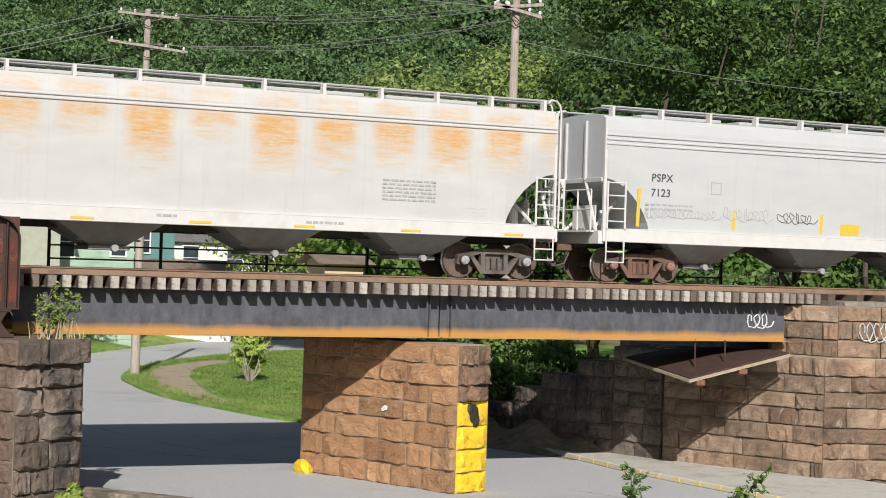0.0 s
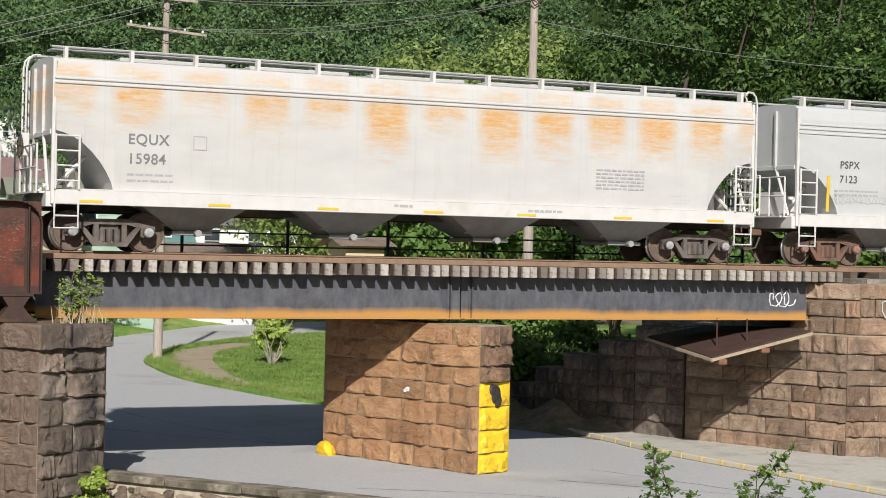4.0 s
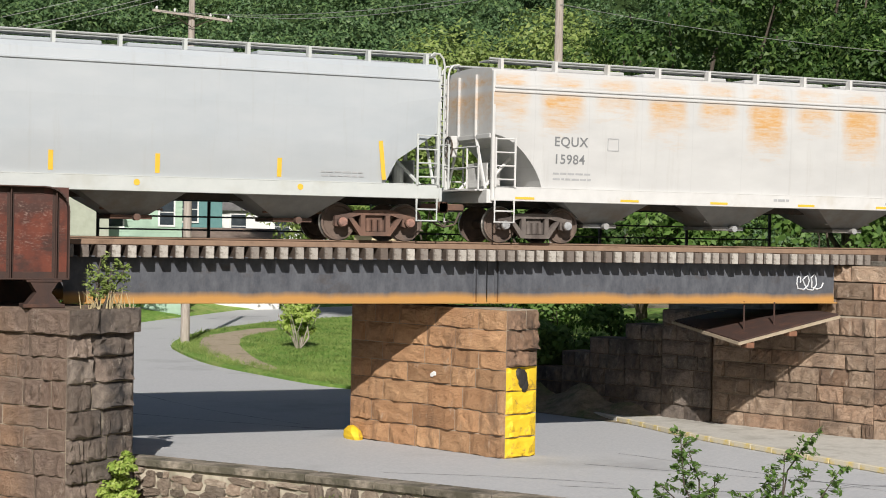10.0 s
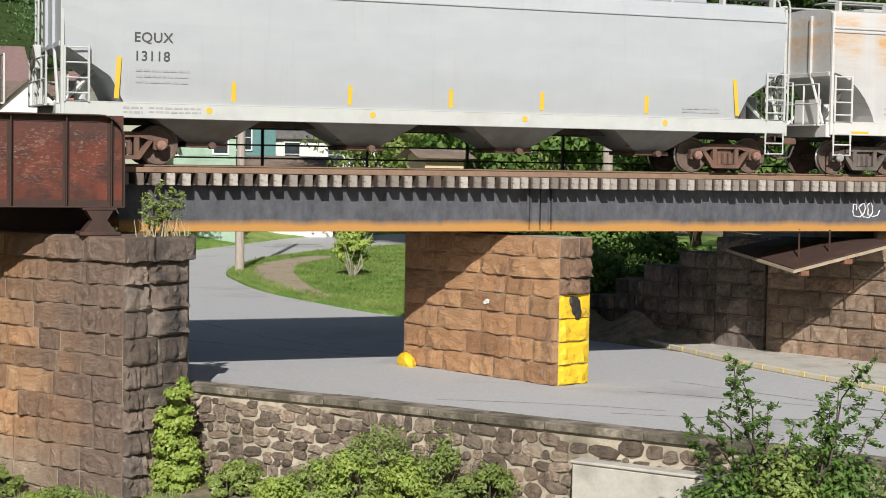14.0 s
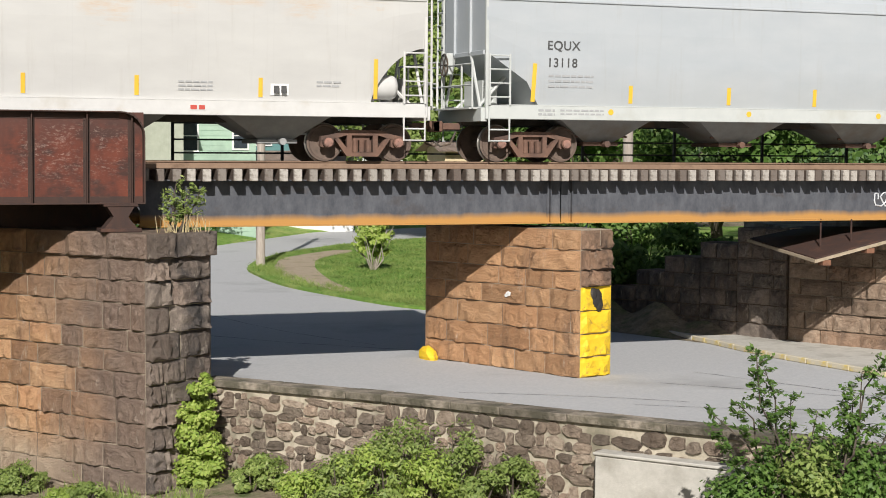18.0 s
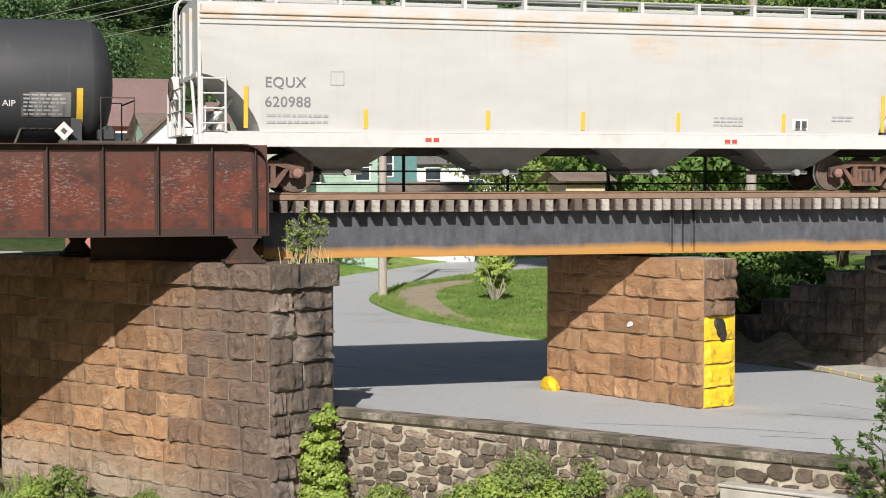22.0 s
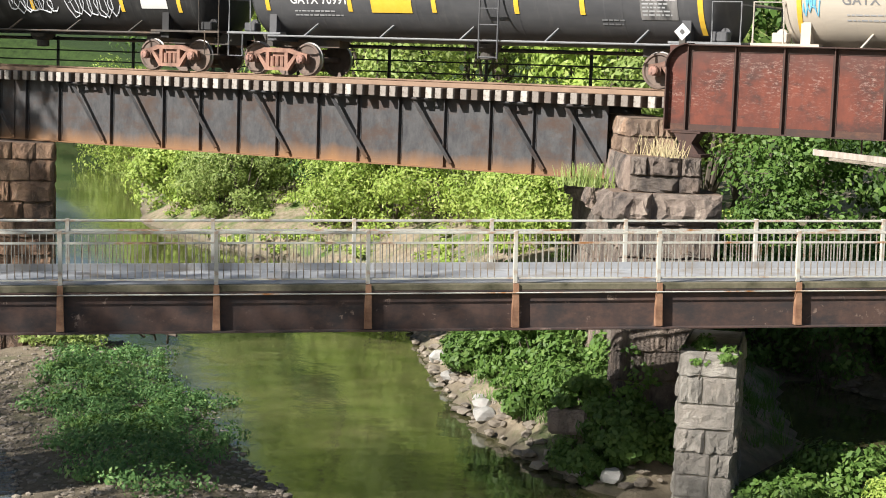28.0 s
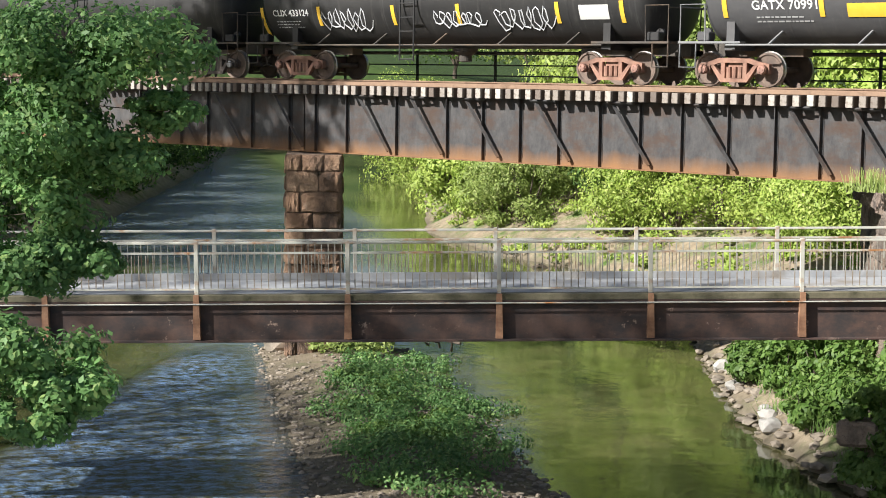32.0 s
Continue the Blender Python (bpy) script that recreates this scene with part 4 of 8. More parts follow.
ashlar(up, q[0], q[3], -2.72, -1.86, 2, 1.2, "sooty_stone", bulge=0.14, seed=82)
q = rect((-16.95, 37.0), (-0.55, 0.83), 5.0, 1.15)
core(up, q, -1.86, -1.0, M["dark_mortar"], name="upper_core")
ashlar(up, q[1], q[0], -1.86, -1.0, 2, 1.1, "abut_stone", bulge=0.10, seed=83)
ashlar(up, q[0], q[3], -1.86, -1.0, 2, 1.0, "abut_stone", bulge=0.10, seed=84)
# deep overhanging cap stones of that pier
q = rect((-16.75, 35.75), (-0.55, 0.83), 9.2, 2.6)
ashlar(up, q[1], q[0], -3.35, -2.70, 1, 2.0, "sooty_stone", bulge=0.25, seed=85)
ashlar(up, q[0], q[3], -3.35, -2.70, 1, 1.5, "sooty_stone", bulge=0.25, seed=86)
core(up, q, -3.35, -2.71, M["dark_mortar"], name="cap_core")
# ---- the train ----
CARS = {"H0": 10.9, "H1": -9.5, "H2": -29.9, "H3": -50.4, "T1": -69.43, "T2": -86.57, "T3": -102.9, "T4": -119.3, "T5": -136.3}
P_ROWS = [(0, 20.91), (2, 23.61), (4, 26.38), (9, 34.83), (13, 42.91), (15, 47.58), (19, 57.54), (21.5, 64.19), (22, 65.5), (23, 68.2),
          (24.6, 72.42), (25.3, 74.18), (26, 75.87), (26.5, 77.1), (28.5, 81.2), (30, 83.6), (31, 84.97), (32, 86.0)]


def train_at(t):
    """How far the train has come, smoothly through the rows."""
    n = len(P_ROWS)
    m = []
    for i in range(n):
        a, b = P_ROWS[max(i - 1, 0)], P_ROWS[min(i + 1, n - 1)]
        m.append((b[1] - a[1]) / (b[0] - a[0]))
    for i in range(n - 1):
        (t0, p0), (t1, p1) = P_ROWS[i], P_ROWS[i + 1]
        if t <= t1 or i == n - 2:
            h = t1 - t0
            u = (t - t0) / h
            return (p0 * (1 + 2 * u) * (1 - u) ** 2 + m[i] * h * u * (1 - u) ** 2 + p1 * u * u * (3 - 2 * u) + m[i + 1] * h * u * u * (u - 1))


MOVERS, WHEELS = [], []


def car_paint(name, base, base2, rust=None, low_tone=None, rough=0.45, dirt=(0.30, 0.27, 0.23), panel=1.55, rust_from=2.55, seams=0.07):
    n = Nodes(name)
    x, y, z = n.xyz()[:3]
    c = n.mix(n.ramp(n.noise(1.2, 5, 0.6, (0.6, 1, 1.5)), 0.3, 0.7), base, base2)
    # streaks of road dirt, running down
    c = n.mix(n.ramp(n.noise(2.0, 5, 0.7, (2.2, 1, 0.16)), 0.56, 0.80, 0, 0.30), c, dirt)
    # second tone, stronger towards the bottom of the side
    if low_tone:
        c = n.mix(n.ramp(n.math("ADD", z, n.math("MULTIPLY", n.noise(1.2, 4, 0.6, (1, 1, 0.3)), 0.9)), 3.0, 1.7, 0, 0.38), c, low_tone)
    # faint seams of the side sheets
    fx = n.math("FRACT", n.math("DIVIDE", n.math("ADD", x, 30.0), panel))
    seam = n.ramp(n.math("ABSOLUTE", n.math("SUBTRACT", fx, 0.5)), 0.490, 0.499, 0, seams)
    c = n.mix(seam, c, (0.25, 0.25, 0.25))
    if rust:
        off = n.math("ABSOLUTE", n.math("SUBTRACT", fx, 0.5))
        win = n.ramp(n.math("ADD", off, n.math("MULTIPLY", n.math("SUBTRACT", n.noise(3.0, 6, 0.7), 0.5), 0.30)), 0.44, 0.24)
        cell = n.math("FLOOR", n.math("DIVIDE", n.math("ADD", x, 30.0), panel))
        wn = n.t.nodes.new("ShaderNodeTexWhiteNoise")
        wn.noise_dimensions = '1D'
        n.put(wn, "W", cell)
        low = n.ramp(wn.outputs[0], 0, 1, rust_from, rust_from + 0.9)
        # scoured in streaks that run along the car
        grain = n.noise(3.0, 7, 0.72, (0.45, 1, 2.4))
        fine = n.noise(8.0, 6, 0.75, (0.35, 1, 2.6))
        zz = n.math("ADD", z, n.math("MULTIPLY", n.math("SUBTRACT", grain, 0.5), 2.2))
        band = n.math("MULTIPLY", n.ramp(n.math("SUBTRACT", zz, low), -0.25, 0.7), n.ramp(z, 3.86, 3.70))
        band2 = n.math("MULTIPLY", n.ramp(z, 3.95, 4.02), n.ramp(z, 4.40, 4.12))
        band2 = n.math("MULTIPLY", band2, n.ramp(grain, 0.36, 0.62, 0, 0.8))
        k = n.math("MULTIPLY", n.math("MAXIMUM", band, band2), win)
        k = n.math("MULTIPLY", k, n.ramp(fine, 0.30, 0.54, 0.35, 1.0))
        k = n.math("MULTIPLY", k, n.ramp(n.noise(0.6, 4, 0.6), 0.30, 0.54, 0.68, 1.0))
        c = n.mix(n.math("MULTIPLY", k, 0.88), c, n.mix(n.ramp(fine, 0.35, 0.68), hexmix(rust, (0.64, 0.40, 0.16), 0.55), rust))
        # a stray weep of rust low on the side
        c = n.mix(n.ramp(n.noise(0.55, 5, 0.7, (1, 1, 0.6)), 0.70, 0.80, 0, 0.5), c, (0.62, 0.44, 0.22))
    n.bump(n.noise(0.8, 3, 0.5, (0.7, 1, 0.7)), 0.08, 0.10)
    return n.done(c, rough, 0, 0.4)


M["h0"] = car_paint("grey_white_car", (0.445, 0.463, 0.472), (0.490, 0.503, 0.507))
M["h1"] = car_paint("rusting_white_car", (0.478, 0.476, 0.468), (0.538, 0.536, 0.525), rust=(0.52, 0.262, 0.05), seams=0.13)
M["h2"] = car_paint("light_grey_car", (0.385, 0.415, 0.440), (0.430, 0.455, 0.475), low_tone=(0.32, 0.32, 0.30), seams=0.04)
M["h3"] = car_paint("cream_white_car", (0.472, 0.467, 0.454), (0.525, 0.521, 0.503), rust=(0.50, 0.30, 0.14), rust_from=3.5)
M["sill0"] = surface("white_sill", (0.545, 0.54, 0.525), (0.61, 0.605, 0.59), 3, (0.46, 0.42, 0.35), 0.7, 0.58, 0.8, 0.5, 0, 0.1)
M["sill2"] = surface("grey_sill", (0.463, 0.485, 0.472), (0.516, 0.534, 0.516), 3, (0.42, 0.42, 0.38), 0.7, 0.55, 0.75, 0.5, 0, 0.1)
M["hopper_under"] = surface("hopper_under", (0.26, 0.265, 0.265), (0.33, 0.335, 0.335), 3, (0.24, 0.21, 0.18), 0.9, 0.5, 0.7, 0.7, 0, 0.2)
M["under_dark"] = surface("under_dark", (0.05, 0.045, 0.04), (0.09, 0.08, 0.07), 4, (0.13, 0.09, 0.06), 1.2, 0.5, 0.7, 0.85, 0, 0.3)
M["truck_rust"] = surface("truck_rust", (0.122, 0.068, 0.050), (0.194, 0.112, 0.079), 5, (0.09, 0.06, 0.05), 1.5, 0.45, 0.7, 0.85, 0, 0.4)
M["truck_grey"] = surface("truck_grey", (0.094, 0.079, 0.072), (0.173, 0.148, 0.130), 5, (0.07, 0.055, 0.05), 1.5, 0.45, 0.7, 0.85, 0, 0.4)
M["truck_red"] = surface("truck_red", (0.22, 0.115, 0.085), (0.34, 0.20, 0.145), 5, (0.14, 0.08, 0.06), 1.5, 0.45, 0.7, 0.85, 0, 0.4)
M["cap_red"] = surface("cap_red", (0.26, 0.13, 0.10), (0.38, 0.22, 0.17), 6, (0.12, 0.08, 0.07), 2, 0.5, 0.7, 0.7, 0, 0.2)
M["cap_grey"] = surface("cap_grey", (0.30, 0.31, 0.32), (0.44, 0.45, 0.46), 6, (0.14, 0.13, 0.13), 2, 0.5, 0.7, 0.6, 0, 0.2)
M["wheel_steel"] = surface("wheel_steel", (0.10, 0.075, 0.06), (0.17, 0.12, 0.095), 5, (0.06, 0.05, 0.045), 2, 0.45, 0.7, 0.7, 0, 0.3)
M["tread"] = surface("tread", (0.34, 0.32, 0.30), (0.42, 0.40, 0.37), 6, rough=0.35, metal=0.8)
M["yellow_tape"] = surface("yellow_tape", (0.68, 0.42, 0.04), (0.74, 0.47, 0.06), 5, (0.60, 0.36, 0.06), 2, 0.6, 0.8, 0.4, 0, 0)
M["stencil_black"] = surface("stencil_black", (0.05, 0.05, 0.05), (0.10, 0.10, 0.10), 5, rough=0.6, bump=0)
M["stencil_grey"] = surface("stencil_grey", (0.15, 0.155, 0.16), (0.21, 0.215, 0.22), 5, rough=0.6, bump=0)
M["stencil_faint"] = surface("stencil_faint", (0.32, 0.325, 0.33), (0.40, 0.405, 0.41), 5, rough=0.6, bump=0)
M["stencil_white"] = surface("stencil_white", (0.70, 0.70, 0.69), (0.78, 0.78, 0.77), 5, rough=0.6, bump=0)
M["patch_pale"] = surface("patch_pale", (0.47, 0.485, 0.49), (0.51, 0.52, 0.52), 5, rough=0.5, bump=0)
M["tank_black"] = car_paint("tank_black", (0.038, 0.040, 0.044), (0.050, 0.051, 0.055), rough=0.56, dirt=(0.12, 0.115, 0.11), panel=3.1)
M["tank_grey"] = car_paint("tank_grey", (0.055, 0.056, 0.06), (0.085, 0.085, 0.088), rough=0.5, dirt=(0.17, 0.16, 0.15), panel=3.1)
M["tank_cream"] = car_paint("tank_cream", (0.445, 0.405, 0.343), (0.498, 0.458, 0.392), low_tone=(0.40, 0.33, 0.25), rough=0.55, dirt=(0.36, 0.28, 0.20), panel=2.2)
M["tank_soot"] = car_paint("tank_soot", (0.018, 0.018, 0.019), (0.030, 0.030, 0.030), rough=0.5, dirt=(0.16, 0.15, 0.14), panel=3.1)
M["grime"] = surface("grime", (0.16, 0.155, 0.15), (0.25, 0.24, 0.23), 1.2, (0.05, 0.05, 0.05), 1.6, 0.42, 0.62, 0.6, 0, 0.1, stretch=(2.5, 1, 0.2))
M["panel_white"] = surface("panel_white", (0.55, 0.55, 0.54), (0.62, 0.62, 0.60), 4, rough=0.5, bump=0)
M["spray_white"] = surface("spray_white", (0.55, 0.57, 0.60), (0.66, 0.68, 0.70), 5, rough=0.6, bump=0)
M["spray_blue"] = surface("spray_blue", (0.12, 0.42, 0.62), (0.20, 0.50, 0.68), 5, rough=0.6, bump=0)
M["red_mark"] = surface("red_mark", (0.45, 0.06, 0.05), (0.5, 0.09, 0.06), 5, rough=0.6, bump=0)

# wheelset, side frame: one mesh each for the whole train
WR = 0.457
bm = bmesh.new()
for s in (-1, 1):
    lathe(bm, [(0.10, s * 0.70), (0.36, s * 0.715), (0.39, s * 0.70), (WR + 0.026, s * 0.682), (WR + 0.026, s * 0.712), (WR, s * 0.728), (WR - 0.006, s * 0.822), (0.40, s * 0.826), (0.37, s * 0.79), (0.16, s * 0.775), (0.12, s * 0.83)], 28, closed=False)
lathe(bm, [(0.085, -1.12), (0.085, 1.12)], 12)
WHEEL_ME = bpy.data.meshes.new("wheelset")
bm.to_mesh(WHEEL_ME)
bm.free()
WHEEL_ME.materials.append(M["wheel_steel"])
WHEEL_ME.materials.append(M["tread"])
for p in WHEEL_ME.polygons:
    c = p.center
    if 0.435 < math.hypot(c.x, c.z) < 0.48:
        p.material_index = 1


def frame_mesh(material):
    bm = bmesh.new()
    for s in (-1, 1):
        y0, y1 = sorted((s * 0.93, s * 1.07))
        # top chord, falling to the boxes, and the bottom chord with its windows
        prism(bm, [(-1.06, 0.60), (-0.75, 0.66), (-0.45, 0.76), (0.45, 0.76), (0.75, 0.66), (1.06, 0.60), (1.06, 0.50), (0.72, 0.54), (0.42, 0.63), (-0.42, 0.63), (-0.72, 0.54), (-1.06, 0.50)], y0, y1)
        prism(bm, [(-0.72, 0.56), (-0.60, 0.56), (-0.30, 0.22), (0.30, 0.22), (0.60, 0.56), (0.72, 0.56), (0.40, 0.12), (-0.40, 0.12)], y0, y1)
        for x in (-0.33, 0.33):
            prism(bm, [(x - 0.06, 0.20), (x + 0.06, 0.20), (x + 0.06, 0.66), (x - 0.06, 0.66)], y0 + 0.004, y1 - 0.004)
        for x in (-0.89, 0.89):
            prism(bm, [(x - 0.17, 0.56), (x + 0.17, 0.56), (x + 0.17, 0.36), (x + 0.11, 0.34), (x - 0.11, 0.34), (x - 0.17, 0.36)], y0 + 0.01, y1 - 0.01)
            lathe_at(bm, x, s * 1.12, 0.457)
    box(bm, -0.22, 0.22, -0.98, 0.98, 0.50, 0.72, 0.02)
    for s in (-1, 1):
        for x in (-0.17, 0.0, 0.17):
            rod(bm, (x, s * 1.0, 0.23), (x, s * 1.0, 0.52), 0.075, 0.075, 8)
    me = bpy.data.meshes.new("truck_frame")
    bmesh.ops.recalc_face_normals(bm, faces=bm.faces[:])
    bm.to_mesh(me)
    bm.free()
    me.materials.append(material)
    return me


def lathe_at(bm, x, y, z):
    rod(bm, (x, y - 0.06, z), (x, y + 0.05, z), 0.13, 0.13, 12)
    rod(bm, (x, y - 0.08, z), (x, y + 0.075, z), 0.06, 0.06, 8)


FRAMES = {k: frame_mesh(M[k]) for k in ("truck_rust", "truck_grey", "truck_red")}


CAPS = {}
for kind_, mat_ in (("truck_rust", "cap_red"), ("truck_grey", "cap_grey"), ("truck_red", "cap_red")):
    bm = lathe(bmesh.new(), [(0.05, -0.045), (0.105, -0.04), (0.115, 0.0), (0.105, 0.04), (0.05, 0.045)], 12, 'Y')
    for k in range(3):
        a = k * math.tau / 3
        rod(bm, (0.06 * math.cos(a), -0.06, 0.06 * math.sin(a)), (0.06 * math.cos(a), 0.06, 0.06 * math.sin(a)), 0.02, 0.02, 6)
    CAPS[kind_] = bpy.data.meshes.new("bearing_cap")
    bm.to_mesh(CAPS[kind_])
    bm.free()
    CAPS[kind_].materials.append(M[mat_])


def truck(car, x, kind):
    f = shared("truck_frame", FRAMES[kind], car, pose(x, 0, 0))
    for dx in (-0.89, 0.89):
        for s in (-1, 1):
            shared("bearing_cap", CAPS[kind], f, pose(dx, s * 1.17, 0.457))
        w = shared("wheelset", WHEEL_ME, f, pose(dx, 0, WR))
        WHEELS.append((w, dx))
    return f


def coupler(car, x, s):
    bm = bmesh.new()
    box(bm, min(x, x + s * 0.55), max(x, x + s * 0.55), -0.07, 0.07, 0.80, 0.97, 0.02)
    box(bm, min(x + s * 0.5, x + s * 0.78), max(x + s * 0.5, x + s * 0.78), -0.16, 0.12, 0.74, 1.02, 0.03)
    part("coupler", bm, M["truck_rust"], car, "rusty knuckle coupler")
    bm = pipe(bmesh.new(), [(x + s * 0.2, -0.25, 0.75), (x + s * 0.35, -0.27, 0.45), (x + s * 0.6, -0.22, 0.38), (x + s * 0.8, -0.12, 0.55)], 0.028, 6)
    part("air_hose", bm, M["under_dark"], car)


def bars(name, car, x, z, w, rows, h, gap, material, y, tilt=0.0, seed=1):
    """Lines of writing that is too small to read."""
    r = random.Random(seed)
    if material == M["stencil_grey"]:
        material = M["stencil_faint"]
    bm = bmesh.new()
    for i in range(rows):
        u = 0.0
        while u < w:
            q = r.uniform(0.08, 0.22) * (1 if h < 0.08 else 1.6)
            q = min(q, w - u)
            if q > 0.03:
                box(bm, x + u, x + u + q, y - 0.004, y, z - i * (h + gap) - h, z - i * (h + gap))
            u += q + 0.035
    return part(name, bm, material, car)


def ribbon(bm, pts, r):
    """One unbroken bar through the points."""
    rings = []
    for k, p in enumerate(pts):
        a, b = Vector(pts[max(k - 1, 0)]), Vector(pts[min(k + 1, len(pts) - 1)])
        d = (b - a).normalized()
        s = Vector((-d.z, 0, d.x)) * r
        p = Vector(p)
        rings.append([bm.verts.new(p + s), bm.verts.new(p + Vector((0, -r * 0.6, 0))), bm.verts.new(p - s)])
    for a, b in zip(rings, rings[1:]):
        bm.faces.new((a[0], b[0], b[1], a[1]))
        bm.faces.new((a[1], b[1], b[2], a[2]))
    return bm


def scrawl(name, car, x, z, w, h, material, wall, n=9, seed=1, r0=0.016):
    """Loops of spray paint, laid on the surface y = wall(z)."""
    r = random.Random(seed)
    pts = []
    for i in range(n * 7):
        u = i / (n * 7 - 1)
        a = u * n * math.tau
        px = x + w * u + math.cos(a) * w / n * r.uniform(0.4, 0.8)
        pz = z + math.sin(a + r.uniform(-0.5, 0.5)) * h * 0.5 * r.uniform(0.5, 1)
        pts.append((px, wall(pz) - 0.004, pz))
    return part(name, ribbon(bmesh.new(), pts, r0), material, car, "sprayed loops of graffiti")


def hopper(key, label, paint, sill, cut, frame_kind, style):
    """A four-bay covered hopper, 18.9 m long, with z = 0 at the rail."""
    L = 9.47
    car = thing("hopper_car", label, "hopper car", group="covered hopper cars")
    # body shell: side sheets, roof and slope sheets
    sec = [(-1.50, 0.0), (-1.555, 0.3), (-1.575, 0.55), (-1.565, 0.8), (-1.52, 0.90), (-1.40, 0.955), (-0.9, 0.985), (0, 1.0)]
    sec = sec + [(-y, h) for y, h in sec[-2::-1]]
    xs = [-L, -L + 0.1, -L + 0.25, -L + 0.45, -L + 0.7, -L + 0.9, -L + 1.1, -L + 1.25, -L + 1.36, -L + 1.42]
    xs = xs + [-L + 1.42 + (2 * L - 2.84) * k / 16 for k in range(1, 16)] + [-x for x in xs[::-1]]
    roof = 4.50
    verts, faces = [], []

    def low(x):
        d = L - abs(x)
        if d >= 1.42:
            return 1.40
        if cut == "round":
            return 1.40 + 1.34 * (max(0.0, 1 - (d / 1.42) ** 1.9)) ** 0.75
        return min(2.72, 1.40 + 1.9 * (1.42 - d) if d > 1.1 else 2.0 + 0.66 * (1.1 - d))
    m = len(sec)
    for x in xs:
        z0 = low(x)
        for y, h in sec:
            if h < 0.75:
                z = z0 + (3.9 - z0) * h / 0.75 if z0 < 3.8 else z0
            else:
                z = 3.9 + (roof - 3.9) * (h - 0.75) / 0.25
            verts.append((x, y, z))
    for i in range(len(xs) - 1):
        for j in range(m - 1):
            faces.append((i * m + j, i * m + j + 1, (i + 1) * m + j + 1, (i + 1) * m + j))
        faces.append((i * m + m - 1, i * m, (i + 1) * m, (i + 1) * m + m - 1))
    faces.append(tuple(range(m - 1, -1, -1)))
    faces.append(tuple((len(xs) - 1) * m + j for j in range(m)))
    b = sheet("body", verts, faces, paint, car)
    b.data.polygons.foreach_set("use_smooth", [False] * len(b.data.polygons))
    bm = bmesh.new()
    bm.from_mesh(b.data)
    bmesh.ops.recalc_face_normals(bm, faces=bm.faces[:])
    bm.to_mesh(b.data)
    bm.free()
    # pressed ribs along the top of the sides
    for zz in style["ribs"]:
        for s in (-1, 1):
            part("side_rib", box(bmesh.new(), -L + 0.02, L - 0.02, *sorted((s * 1.545, s * 1.60)), zz, zz + 0.055, 0.012), paint, car)
    # side sills
    for s in (-1, 1):
        bm = bmesh.new()
        y0, y1 = sorted((s * 1.52, s * 1.615))
        box(bm, -L + 0.05, L - 0.05, y0, y1, 1.06, 1.41, 0.012)
        y0, y1 = sorted((s * 1.44, s * 1.62))
        box(bm, -L + 0.05, L - 0.05, y0, y1, 1.40, 1.425)
        part("side_sill", bm, sill, car, "long pale side sill")
    part("center_sill", box(bmesh.new(), -L - 0.1, L + 0.1, -0.22, 0.22, 0.92, 1.32, 0.01), M["under_dark"], car)
    # bays with their outlet gates
    for k, x in enumerate((-5.95, -1.98, 1.98, 5.95)):
        bm = bmesh.new()
        lo = [bm.verts.new((x + a, yy, 0.52)) for a, yy in ((-0.42, -0.62), (0.42, -0.62), (0.42, 0.62), (-0.42, 0.62))]
        hi = [bm.verts.new((x + a, yy, 1.24)) for a, yy in ((-1.62, -1.38), (1.45, -1.38), (1.45, 1.38), (-1.62, 1.38))]
        for i in range(4):
            bm.faces.new((lo[i], lo[(i + 1) % 4], hi[(i + 1) % 4], hi[i]))
        bm.faces.new(lo[::-1])
        bm.faces.new(hi)
        bmesh.ops.recalc_face_normals(bm, faces=bm.faces[:])
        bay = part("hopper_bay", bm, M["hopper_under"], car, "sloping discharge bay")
        bm = bmesh.new()
        box(bm, x - 0.5, x + 0.5, -0.75, 0.75, 0.42, 0.52, 0.015)
        rod(bm, (x + 0.1, -0.95, 0.47), (x + 0.1, -0.7, 0.47), 0.085, 0.085, 10)
        rod(bm, (x - 0.75, -0.72, 0.66), (x + 0.75, -0.72, 0.66), 0.03, 0.03, 6)
        part("outlet_gate", bm, style["gate"], bay)
    # ends: posts, platforms, ladders, grab irons
    for s in (-1, 1):
        for yy in (-1.52, 1.52):
            bm = box(bmesh.new(), s * (L - 0.02) - 0.04, s * (L - 0.02) + 0.04, yy - 0.05, yy + 0.05, 1.06, 4.34, 0.01)
            part("corner_post", bm, sill, car)
        for yy in (-0.55, 0.55):
            bm = box(bmesh.new(), *sorted((s * (L + 0.002), s * (L + 0.075))), yy - 0.05, yy + 0.05, 2.70, 4.30, 0.01)
            part("end_stiffener", bm, paint, car)
        part("end_lip", box(bmesh.new(), *sorted((s * (L + 0.002), s * (L + 0.05))), -1.46, 1.46, 2.64, 2.76, 0.01), paint, car)
        bm = bmesh.new()
        x0, x1 = sorted((s * (L - 1.45), s * (L + 0.02)))
        box(bm, x0, x1, -1.5, 1.5, 1.30, 1.36)
        box(bm, *sorted((s * (L + 0.021), s * (L + 0.34))), -1.25, 1.25, 1.31, 1.35)
        part("end_platform", bm, sill, car)
        part("shear_plate", box(bmesh.new(), *sorted((s * (L - 0.30), s * (L - 0.27))), -0.62, 0.62, 1.36, 2.05), sill, car, "upright plate over the draft gear")
        for yy in (-0.75, 0.75):
            part("end_strut", rod(bmesh.new(), (s * (L - 0.1), yy, 1.36), (s * (L - 1.2), yy * 0.7, 2.45), 0.045, 0.045, 6), sill, car)
